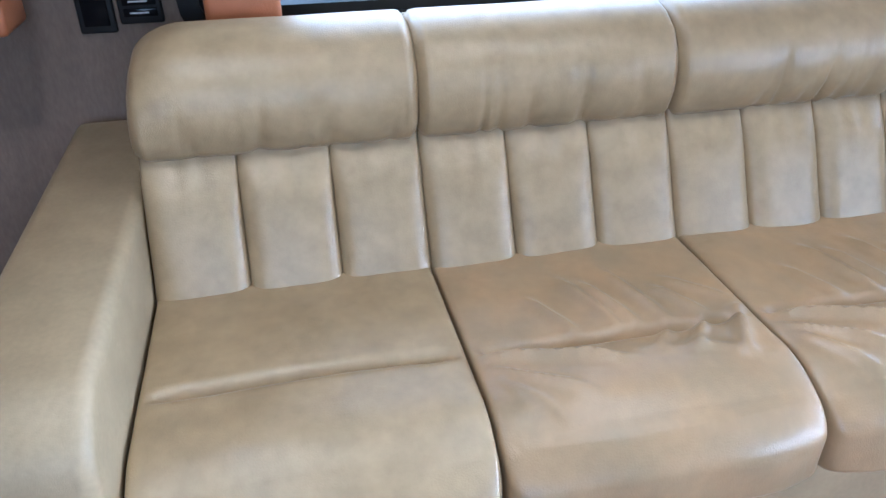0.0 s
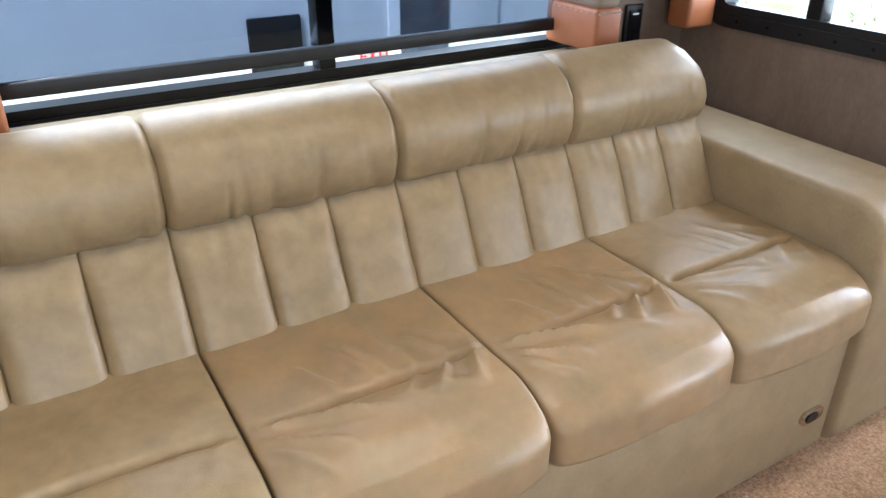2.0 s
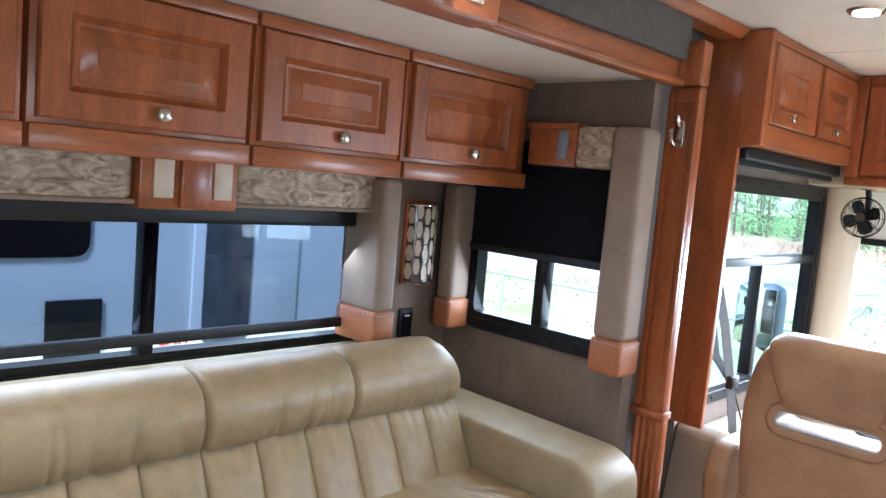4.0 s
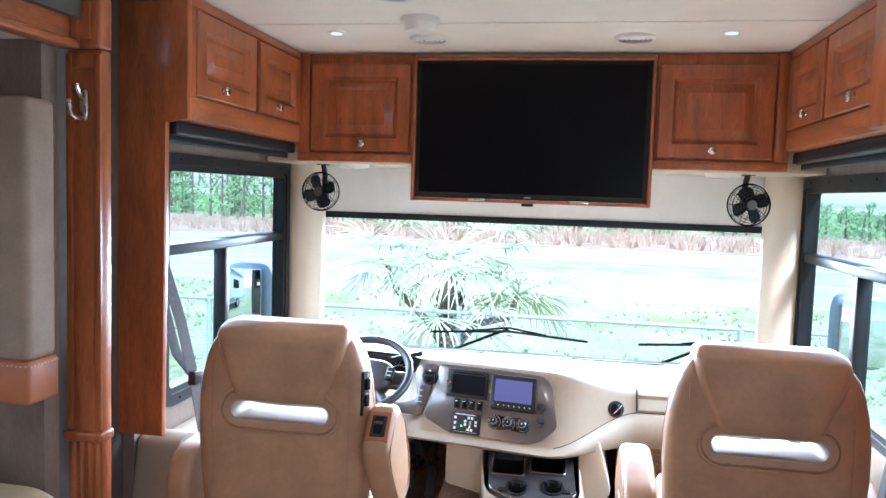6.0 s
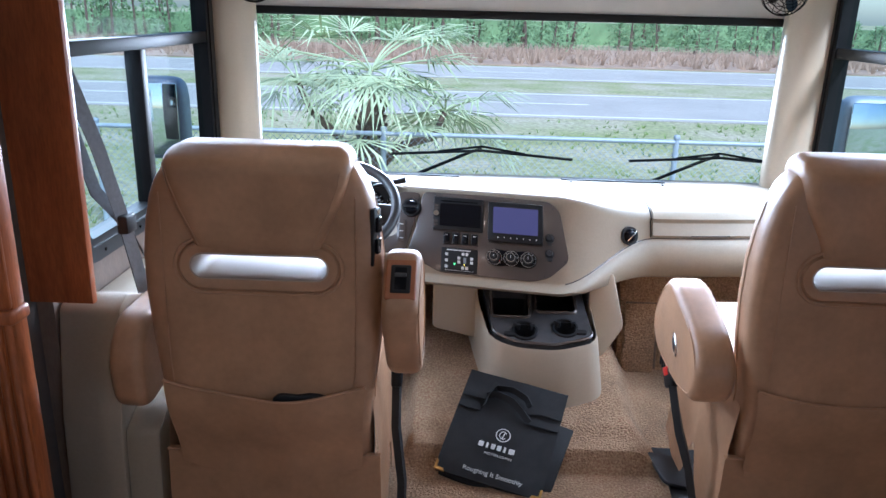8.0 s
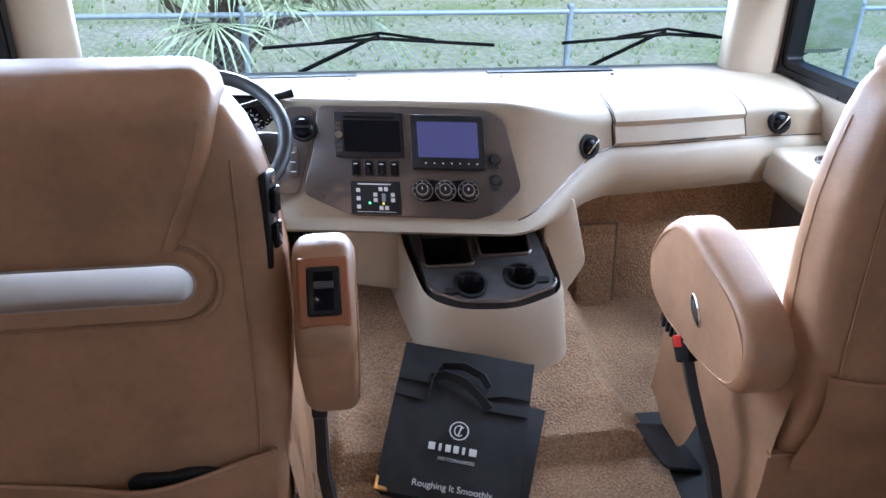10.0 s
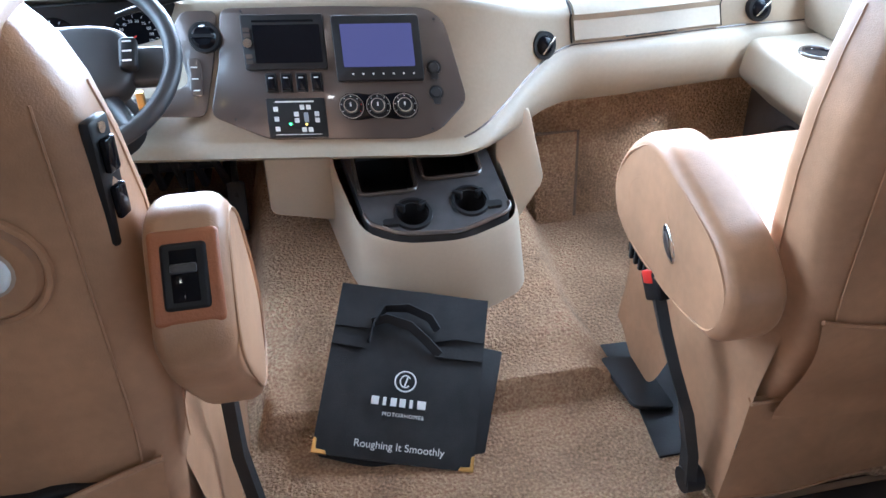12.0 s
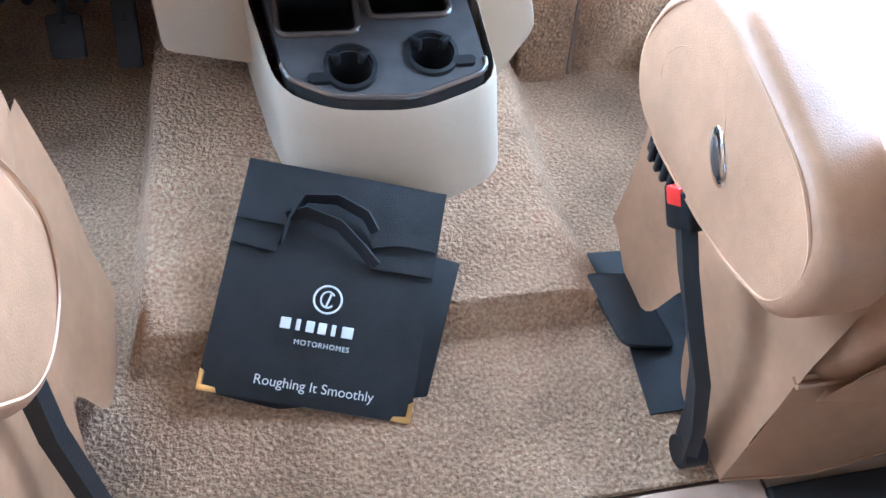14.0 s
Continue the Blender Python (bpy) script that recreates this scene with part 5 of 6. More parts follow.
for t in (0, 0.5, 0.93, 1.0):
    A = rounded(foot, 0.05, 4)
    Bt = rounded(top, 0.05, 4)
    row = []
    for (ax, ay), (bx, by) in zip(A, Bt):
        x, y = ax + (bx - ax) * t, ay + (by - ay) * t
        z0, z1 = 0.07, tray_z(by)
        pull = 0.006 if t == 1.0 else 0
        row.append((x + (0.09 - x) * pull * 4, y + (2.9 - y) * pull * 2, z0 + (z1 - z0) * t))
    rows.append(row)
cb = sheet(rows, close=True)
cp("body", cb, CREAM, None, "cream moulded console body")


def slope(bm, lift=0.0):
    for v in bm.verts:
        v.co.z += tray_z(v.co.y) + lift
    return bm


bowl = [(-0.118, 2.88), (-0.082, 2.625), (-0.005, 2.582), (0.125, 2.572), (0.256, 2.617), (0.235, 2.98)]
BINS = ((-0.088, 0.048, 2.705, 2.86), (0.068, 0.212, 2.735, 2.95))
CUPS = ((0.025, 2.635), (0.165, 2.655))
tray_mesh = cut(slope(prism(rounded(bowl, 0.025, 4), "z", -0.03, 0.006)),
                *[cyl((x, y, 0.2), (x, y, 0.7), 0.036, n=28) for x, y in CUPS],
                *[prism(rounded([(a, c), (b, c), (b, d), (a, d)], 0.02, 4), "z", 0.2, 0.7) for a, b, c, d in BINS], mat=TRAY)
tr = cp("tray", tray_mesh, TRAY, None, "dark grey plastic tray")
for x, y in CUPS:
    z = tray_z(y)
    cup = bmesh.new()
    sheet([[(x + r * math.cos(6.2832 * k / 28), y + r * math.sin(6.2832 * k / 28), z + dz + 0.30 * r * math.sin(6.2832 * k / 28) * f) for k in range(28)] for r, dz, f in ((0.046, 0.005, 1), (0.045, 0.012, 1), (0.038, 0.013, 1), (0.036, 0.004, 1), (0.034, -0.065, 0), (0.001, -0.066, 0))], bm=cup, close=True)
    ch = cp("cup_holder", cup, BLACK, tr)
    for s_ in (-1, 1):
        cp("cup_grip", moved(box(-0.012, -0.006, -0.008, 0.012, 0.006, 0.012, 0.003), Matrix.Translation((x + s_ * 0.026, y + 0.022, z + 0.012)) @ Matrix.Rotation(s_ * 0.7, 4, "Z")), BLACK, ch)
    cp("mug_slot", slope(prism(stadium(x + 0.052 * (1 if x > 0.1 else -1), y - 0.020, 0.04, 0.018), "z", 0.004, 0.013)), BLACK, ch)
for a, b, c, d in BINS:
    bn = bmesh.new()
    ol = rounded([(a, c), (b, c), (b, d), (a, d)], 0.02, 4)
    sheet([[(u, v, tray_z(v) + 0.004) for u, v in ol], [(u, v + 0.01, tray_z(v) - 0.05) for u, v in ol], [(u, v + 0.02, tray_z(v) - 0.11) for u, v in ol]], bm=bn, close=True)
    bn.verts.ensure_lookup_table()
    bn.faces.new(bn.verts[-len(ol):])
    bo = cp("bin", bn, BLACK, tr, "open dark storage bin")
    cp("bin_rim", tube([(u, v, tray_z(v) + 0.008) for u, v in ol], 0.006, 8, True), GRAPHITE, bo)
cp("tray_rim", slope(tube([(x, y, 0.006) for x, y in rounded(bowl, 0.025, 4)[5:-5]], 0.005, 8)), GRAPHITE, tr)
cp("side_wing", prism(rounded([(0.33, 0.17), (0.40, 0.29), (0.345, 0.50), (0.26, 0.50), (0.27, 0.17)], 0.02, 3), "y", 2.80, 3.3, 0.01), CREAM)
cp("side_wing", prism(rounded([(-0.30, 0.24), (-0.30, 0.45), (-0.14, 0.45), (-0.13, 0.20)], 0.02, 3), "y", 2.86, 3.3, 0.01), CREAM)

# side consoles
rc = thing("side_console", "cream passenger side ledge with a cup holder and window switches", "console", base=(1.12, 2.7, 0))
prof = rounded([(1.215, 0.30), (1.10, 0.38), (0.985, 0.475), (1.0, 0.56), (1.02, 0.572), (1.215, 0.572)], 0.02, 3)
part("ledge", prism(prof, "y", 2.05, 2.95, 0.006), CREAM_DIMMED, rc).location = (-1.12, -2.7, 0)
part("backing", box(1.195, 2.05, 0.572, 1.216, 3.2, 0.70, 0.006), CREAM_DIMMED, rc).location = (-1.12, -2.7, 0)
c = part("cup_ring", tube([(1.10 + 0.042 * math.cos(6.2832 * k / 28), 2.80 + 0.042 * math.sin(6.2832 * k / 28), 0.575) for k in range(28)], 0.005, 8, True), GRAPHITE, rc)
c.location = (-1.12, -2.7, 0)
part("cup_well", cyl((1.10, 2.80, 0.50), (1.10, 2.80, 0.5745), 0.039, n=28), BLACK_GLOSS, rc).location = (-1.12, -2.7, 0)
for x in (1.09, 1.125):
    part("window_switch", box(x - 0.014, 2.56, 0.572, x + 0.014, 2.60, 0.582, 0.004), BLACK, rc).location = (-1.12, -2.7, 0)
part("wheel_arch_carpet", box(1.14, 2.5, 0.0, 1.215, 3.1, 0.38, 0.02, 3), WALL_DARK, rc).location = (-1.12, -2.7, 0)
spk = thing("footwell_speaker", "black round footwell speaker", "speaker", base=(1.138, 2.85, 0.24))
part("ring", moved(tube(circle(0.085, 0), 0.014, 8, True), Matrix.Rotation(radians(90), 4, "Z")), BLACK, spk)
part("cone", moved(cyl((0, -0.006, 0), (0, 0.0, 0), 0.08, n=28), Matrix.Rotation(radians(90), 4, "Z")), BLACK_GLOSS, spk)
lc = thing("side_console", "cream moulded driver side ledge stepping down behind the seat", "console", base=(-1.12, 2.4, 0))
side = rounded([(1.93, 0.006), (1.95, 0.34), (2.0, 0.63), (2.06, 0.655), (2.2, 0.60), (3.2, 0.60), (3.2, 0.006)], 0.02, 4)
part("ledge", prism(side, "x", -1.216, -1.06, 0.008), CREAM_DIMMED, lc).location = (1.12, -2.4, 0)
side = rounded([(1.94, 0.006), (1.96, 0.31), (2.04, 0.345), (3.0, 0.345), (3.0, 0.006)], 0.02, 4)
part("step", prism(side, "x", -1.06, -0.97, 0.008), CREAM_DIMMED, lc).location = (1.12, -2.4, 0)

# pedals
for x, w, h in ((-0.52, 0.07, 0.09), (-0.40, 0.05, 0.14)):
    pd = thing("pedal", "black rubber foot pedal", "pedal", "driver pedals", (x, 3.08, 0.15))
    part("pad", moved(box(-w / 2, -0.01, -h / 2, w / 2, 0.01, h / 2, 0.006), Matrix.Rotation(-0.6, 4, "X")), RUBBER, pd)
    part("arm", tube([(0, 0.01, 0.02), (0, 0.12, 0.14), (0, 0.20, 0.30)], 0.010, 8), BLACK, pd)
    part("bracket", box(-0.02, 0.16, 0.24, 0.02, 0.52, 0.33, 0.004), BLACK, pd)
cv = thing("column_cover", "black under-dash steering linkage and wiring", "steering linkage", base=(-0.55, 3.2, 0.25))
part("housing", box(-0.14, -0.08, 0.0, 0.12, 0.3, 0.2, 0.02, 3), BLACK, cv)
for k in range(5):
    part("hose", tube([(-0.12 + 0.06 * k, -0.1 + 0.02 * k, 0.22), (-0.1 + 0.05 * k, -0.12, 0.08), (-0.12 + 0.06 * k, 0.0, -0.08), (-0.1 + 0.05 * k, 0.3, -0.14)], 0.012, 8), RUBBER, cv)


# ---- captain's chairs ----
def captain_chair(base, label, arms, open_pocket, rz=0.0):
    """Chair built round x = 0 with the rear face of its back at y = 0, looking ahead (+y)."""
    ch = thing("captain_chair", label, "chair", "cab captain chairs", base)
    ch.rotation_euler = (0, 0, radians(rz))
    HW = ((0.24, 0.245), (0.36, 0.248), (0.48, 0.256), (0.60, 0.270), (0.72, 0.279), (0.82, 0.278), (0.90, 0.268), (0.96, 0.254), (1.00, 0.238), (1.03, 0.218), (1.048, 0.188))

    def half(z):
        return float(np.interp(z, [a for a, b in HW], [b for a, b in HW]))

    def rear(z):
        return 0.028 * (z - 0.55) + 0.055 * smooth(0.48, 0.25, z)

    def deep(z):
        return 0.165 - 0.03 * smooth(0.5, 0.95, z)

    def ring_at(z, hw, y0, y1, p=5.0, n=64):
        """One level of a stuffed form: a rounded oblong."""
        row = []
        for k in range(n):
            a = 2 * math.pi * (k + 0.5) / n
            c, d = math.cos(a), math.sin(a)
            e = (abs(c) ** p + abs(d) ** p) ** (-1 / p)
            row.append((hw * c * e, (y0 + y1) / 2 + (y1 - y0) / 2 * d * e, z))
        return row

    def stuffed(rows):
        b = sheet(rows, close=True)
        b.verts.ensure_lookup_table()
        n = len(rows[0])
        b.faces.new(b.verts[:n]), b.faces.new(b.verts[-n:])
        return b

    SZ = 0.803
    levels = [0.235, 0.24] + list(np.linspace(0.26, 1.0, 38)) + [1.015, 1.03, 1.04, 1.046, 1.05]
    rows = []
    for z in levels:
        end = max(0.0, (z - 1.0) / 0.05) ** 2
        rows.append(ring_at(z, half(z), rear(z) + 0.035 * end, rear(z) + deep(z) - 0.035 * end, 6.0))
    slot = prism(stadium(0.0, SZ, 0.316, 0.058), "y", -0.2, 0.4)
    back = cut(stuffed(rows), slot, mat=SEAT)
    bk = part("backrest", back, SEAT, ch, "tan leather backrest with a slot through it")
    ry = rear(SZ)
    part("slot_lining", sheet([[(u, ry - 0.003, v) for u, v in stadium(0, SZ, 0.322, 0.064)], [(u, ry - 0.004, v) for u, v in stadium(0, SZ, 0.314, 0.056)], [(u, ry + 0.012, v) for u, v in stadium(0, SZ, 0.306, 0.046)], [(u, ry + 0.14, v) for u, v in stadium(0, SZ, 0.30, 0.042)]], close=True), SEAT_LIGHT, bk, "pale padded slot edge")
    part("slot_border", tube([(u, rear(v) - 0.001, v) for u, v in stadium(0.0, SZ, 0.384, 0.126)], 0.0050, 6, True), SEAT, bk)
    part("slot_pad", sheet([[(u, rear(v) + 0.002, v) for u, v in stadium(0.0, SZ, 0.376, 0.118)], [(u, rear(v) - 0.006, v) for u, v in stadium(0.0, SZ, 0.362, 0.104)], [(u, rear(v) - 0.005, v) for u, v in stadium(0.0, SZ, 0.336, 0.078)], [(u, rear(v) - 0.002, v) for u, v in stadium(0.0, SZ, 0.320, 0.062)]], close=True), SEAT, bk)
    # headrest cap folded over the top
    CW = ((0.846, 0.142), (0.88, 0.156), (0.94, 0.184), (1.0, 0.206), (1.04, 0.214), (1.065, 0.204), (1.078, 0.178))
    rows = []
    for z in [0.846, 0.848, 0.852] + list(np.linspace(0.87, 1.02, 14)) + [1.035, 1.05, 1.06, 1.068, 1.073, 1.076]:
        end = max(0.0, (z - 1.02) / 0.056) ** 2.4
        low = 1 - smooth(0.846, 0.854, z)
        sag = 0.004 * noise.noise(Vector((z * 16, 2.0, base[0])))
        rows.append(ring_at(z, float(np.interp(z, [a for a, b in CW], [b for a, b in CW])) + sag, rear(z) - 0.026 + 0.022 * low + 0.062 * end, rear(z) + 0.148 - 0.03 * end, 7.0))
    hr = part("headrest", stuffed(rows), SEAT, bk, "leather headrest cap folded over the top")
    for sx in (-1, 1):
        part("stitching", tube([(sx * (float(np.interp(z, [a for a, b in CW], [b for a, b in CW])) - 0.020), rear(z) - 0.0262, z) for z in np.linspace(0.86, 1.03, 12)], 0.001, 5), SEAT, hr)
        part("seam", tube([(sx * (0.222 - 0.02 * smooth(0.6, 0.3, z)), rear(z) + 0.0012, z) for z in np.linspace(0.26, 0.97, 24)], 0.0016, 5), SEAT, bk)
        part("seam", tube([(sx * (half(z) + 0.0004), rear(z) + deep(z) * 0.62, z) for z in np.linspace(0.40, 0.96, 24)], 0.0016, 5), SEAT, bk)
    part("cushion", pillow(-0.255, 0.10, 0.30, 0.255, 0.62, 0.50, 5, 16, bend=lambda q: Vector((q.x, q.y, q.z + 0.03 * smooth(0.3, 0.6, q.y) + 0.004 * noise.noise(q * 8)))), SEAT, ch, "thick leather seat cushion")
    # map pocket, its top edge sagging open or drawn tight
    rows = []
    for t in np.linspace(0, 1, 12):
        row = []
        for u in np.linspace(-1, 1, 33):
            z = 0.512 - 0.036 * math.cos(u * math.pi / 2) ** 0.8 - 0.25 * t
            x = u * (half(z) - 0.016)
            gap = open_pocket * 0.030 * math.exp(-((u - 0.32) / 0.42) ** 2) * (1 - u * u) * (1 - t) ** 2
            row.append((x, rear(z) - 0.004 - gap - 0.004 * math.sin(math.pi * t) + 0.003 * noise.noise(Vector((x * 9, z * 9, base[0]))) * (1 - t), z))
        rows.append(row)
    top = rows[0]
    pk = part("map_pocket", sheet(rows), SEAT, ch, "leather map pocket across the back")
    part("pocket_hem", tube([(x, y - 0.001, z) for x, y, z in top], 0.0045, 6), SEAT, pk)
    # skirt hung round the seat box
    part("skirt", sheet([[(x, 0.066, 0.290), (x, 0.056, 0.285), (x * 1.01, 0.053 + 0.003 * math.sin(x * 23), 0.16), (x * 1.02, 0.052 + 0.006 * math.sin(x * 19 + 1), 0.022)] for x in np.linspace(-0.272, 0.272, 30)]), SEAT, ch, "leather skirt hanging to the floor")
    part("skirt_top_seam", tube([(x, 0.053, 0.287) for x in np.linspace(-0.272, 0.272, 12)], 0.004, 6), SEAT, ch)
    part("skirt_hem", tube([(x * 1.02, 0.051 + 0.006 * math.sin(x * 19 + 1), 0.026) for x in np.linspace(-0.272, 0.272, 30)], 0.003, 5), SEAT, ch)
    for sx in (-1, 1):
        part("side_skirt", sheet([[(sx * 0.250, y, 0.46), (sx * 0.266, y, 0.33), (sx * (0.270 + 0.004 * math.sin(y * 30)), y, 0.18), (sx * 0.276, y, 0.024 + 0.16 * math.exp(-((y - 0.29) / 0.05) ** 2) + 0.05 * smooth(0.45, 0.55, y))] for y in np.linspace(0.056, 0.56, 40)]), SEAT, ch)
    part("pedestal", box(-0.17, 0.1, 0.0, 0.17, 0.45, 0.31, 0.02, 3), BLACK, ch)
    for sx, outline, kind, wide in arms:
        x0, x1 = sorted((sx * 0.286, sx * (0.286 + wide)))
        xf = sx * (0.286 + wide)
        b = prism(rounded(outline, 0.03 if kind == "switch" else 0.05, 7), "x", x0, x1, 0.024, 5)
        for v in b.verts:
            v.co += 0.004 * Vector((noise.noise(v.co * 9), noise.noise(v.co * 9 + Vector((5, 0, 0))), 0))
        ar = part("armrest", b, SEAT, ch, "padded leather armrest")
        cy, cz = sum(p[0] for p in outline) / len(outline), sum(p[1] for p in outline) / len(outline)
        inner = [(cy + (y - cy) * 0.90, cz + (z - cz) * 0.86) for y, z in rounded(outline, 0.05, 7)]
        part("armrest_piping", tube([(xf - sx * 0.001, y, z) for y, z in inner], 0.0022, 5, True), SEAT, ar)
        if kind == "switch":
            m = Matrix.Translation((sx * (0.286 + wide / 2), -0.047, 0.797)) @ Matrix.Rotation(0.87, 4, "X")
            # thin orange-brown patch laid round the switch plate
            part("switch_patch", moved(box(-0.035, -0.040, -0.010, 0.035, 0.056, 0.002, 0.006, 3), m), TRIM_LEATHER, ar, "orange-brown patch round the switch")
            pl = part("seat_switch", moved(box(-0.023, -0.026, -0.006, 0.023, 0.042, 0.005, 0.005, 3), m), BLACK, ar, "black seat switch plate")
            part("rocker", moved(box(-0.013, -0.018, 0.005, 0.013, 0.034, 0.007, 0.002), m), BLACK_GLOSS, pl)
            part("lever", moved(box(-0.013, 0.010, 0.007, 0.013, 0.020, 0.012, 0.003), m), TRAY, pl)
        elif kind == "badge":
            m = Matrix.Translation((xf, 0.222, 0.527)) @ Matrix.Rotation(-0.75, 4, "X")
            bd = part("hinge_badge", moved(pillow(-0.006, -0.017, -0.036, 0.006, 0.017, 0.036, 2.2, 7), m), CHROME, ar, "oval chrome hinge badge")
            part("badge_face", moved(pillow(-0.008, -0.011, -0.028, 0.008, 0.011, 0.028, 2.2, 6), m), GRAPHITE, bd)
            part("hinge_fold", tube([(xf - sx * 0.002, 0.285 + 0.080 * math.cos(a) + 0.02, 0.540 + 0.055 * math.sin(a)) for a in np.linspace(-0.3, 3.3, 22)], 0.0045, 6), SEAT, ar)
    return ch


D_ARM = [(0.06, 0.52), (-0.055, 0.67), (-0.092, 0.745), (-0.005, 0.848), (0.05, 0.848), (0.13, 0.79), (0.20, 0.66), (0.23, 0.57), (0.20, 0.505), (0.12, 0.49)]
L_ARM = [(-0.02, 0.45), (-0.03, 0.58), (0.04, 0.66), (0.36, 0.66), (0.50, 0.62), (0.52, 0.52), (0.30, 0.46), (0.03, 0.42)]
P_ARM = [(0.022, 0.555), (0.018, 0.50), (0.045, 0.447), (0.12, 0.425), (0.23, 0.42), (0.36, 0.425), (0.44, 0.452), (0.472, 0.53), (0.44, 0.612), (0.36, 0.674), (0.295, 0.678), (0.21, 0.655), (0.08, 0.612)]
drv = captain_chair((-0.662, 1.87, 0.0), "tan leather captain chair at the steering wheel", [(1, D_ARM, "switch", 0.086), (-1, L_ARM, "", 0.08)], 1.0)
pas = captain_chair((0.772, 1.925, 0.0), "tan leather captain chair on the passenger side", [(-1, P_ARM, "badge", 0.100), (1, P_ARM, "", 0.08)], 0.0)

# driver seat-side controls
LP = Matrix.Translation((0.267, 0.036, 0.875)) @ Matrix.Rotation(radians(-20), 4, "Z") @ Matrix.Rotation(-0.06, 4, "X")
lv = part("lumbar_panel", moved(box(-0.012, -0.018, -0.068, 0.001, 0.018, 0.068, 0.005), LP), BLACK, drv, "black lumbar control plate with two switches")
for z in (-0.02, 0.03):
    part("rocker", moved(box(0.0, -0.010, z - 0.018, 0.008, 0.010, z + 0.018, 0.003), LP), BLACK_GLOSS, lv)
for z in (-0.058, 0.058):
    part("screw", moved(cyl((0.0, 0, z), (0.003, 0, z), 0.006, n=10), LP), NICKEL, lv)
# dark filler added to deepen the shade in the gaping pocket
part("pocket_shade_fill", pillow(0.02, -0.016, 0.452, 0.17, 0.006, 0.490, 4, 8, bend=lambda q: q + Vector((0, 0, 0.012 * noise.noise(q * 30)))), BAG, drv, "dark filler for the shade inside the open pocket")

# belts
sb = thing("seat_belt", "grey shoulder belt with a black guide beside the driver", "seat belt", base=(-1.15, 2.05, 0.6))


def strap(points, w, th, bm=None, side=(0, 1, 0)):
    own = bm or bmesh.new()
    s = Vector(side)
    pts = [Vector(p) for p in points]
    rows = []
    for i, p in enumerate(pts):
        d = (pts[min(i + 1, len(pts) - 1)] - pts[max(i - 1, 0)]).normalized()
        u = (s - s.dot(d) * d).normalized()
        n = d.cross(u)
        rows.append([p + u * w / 2 + n * th, p - u * w / 2 + n * th, p - u * w / 2 - n * th, p + u * w / 2 - n * th])
    b = sheet(rows, bm=own, close=True)
    return b


part("webbing", strap([(0.0, 0.0, 0.62), (0.03, 0.06, 0.42), (0.06, 0.11, 0.18), (0.08, 0.15, -0.05), (0.09, 0.17, -0.2)], 0.045, 0.0015, side=(0.3, 1, 0)), BELT, sb)
part("webbing", strap([(-0.03, 0.02, 0.55), (-0.01, 0.10, 0.30), (0.06, 0.12, 0.2)], 0.04, 0.0015, side=(0.3, 1, 0)), BELT, sb)
part("guide", box(0.045, 0.08, 0.19, 0.075, 0.14, 0.24, 0.006), BLACK, sb)
part("cord", tube([(0.06, 0.12, 0.2), (0.08, 0.16, 0.1), (0.09, 0.2, 0.02)], 0.003, 6), BLACK, sb)
rb = thing("seat_belt", "black shoulder belt beside the passenger seat", "seat belt", base=(1.16, 2.0, 0.4))
part("webbing", strap([(0.0, 0.0, 0.75), (-0.02, 0.02, 0.5), (-0.05, 0.05, 0.2), (-0.08, 0.1, 0.0)], 0.045, 0.0015), RUBBER, rb)
for base, pts, red in (((0.455, 2.06, 0.008), [(-0.055, 0.108, 0.385), (-0.05, 0.075, 0.335), (-0.045, 0.03, 0.285), (-0.02, 0.0, 0.20), (0.0, -0.015, 0.10), (0.0, -0.03, 0.03)], True), ((-0.36, 2.06, 0.006), [(0, 0, 0.42), (0.0, -0.02, 0.3), (0.02, -0.05, 0.15), (0.02, -0.08, 0.04), (0.02, -0.09, 0.0)], False)):
    bs = thing("buckle_stalk", "black belt buckle on a stiff plastic stalk beside the seat", "belt buckle", "belt buckles", base)
    part("sleeve", strap(pts, 0.046 if red else 0.024, 0.010, side=(0.15, 1, 0.3)), RUBBER, bs)
    m = Matrix.Translation(pts[0]) @ (Vector(pts[0]) - Vector(pts[1])).to_track_quat("Z", "X").to_matrix().to_4x4()
    part("buckle", moved(box(-0.026, -0.014, -0.005, 0.026, 0.014, 0.05, 0.006, 3), m), BLACK, bs)
    if red:
        part("release_button", moved(box(-0.018, -0.0155, 0.028, 0.012, 0.0155, 0.053, 0.003), m), RED, bs, "red release button")
        rk = part("tongue", box(-0.060, 0.125, 0.398, -0.048, 0.245, 0.424, 0.004, 2), BLACK_GLOSS, bs, "black latch tongue")
        for k in range(5):
            part("tooth", box(-0.064, 0.140 + 0.020 * k, 0.394, -0.044, 0.149 + 0.020 * k, 0.428, 0.002), BLACK, rk)
    part("anchor", cyl((-0.012, pts[-1][1], 0.03), (0.025, pts[-1][1], 0.03), 0.026, n=20), BLACK, bs)
mt = thing("floor_mat", "black rubber mat and folded flap under the passenger seat", "mat", base=(0.5, 2.25, 0.008))
part("sheet", prism([(-0.06, -0.14), (0.09, -0.14), (0.16, 0.20), (-0.05, 0.21), (-0.075, 0.13), (-0.045, 0.0)], "z", 0, 0.005), RUBBER, mt)
part("flap", moved(prism(rounded([(-0.07, -0.02), (0.03, -0.03), (0.02, 0.14), (-0.09, 0.14)], 0.02, 3), "z", 0.0, 0.012, 0.004), Matrix.Translation((0.0, 0.0, 0.008)) @ Matrix.Rotation(0.18, 4, "Y")), RUBBER, mt)

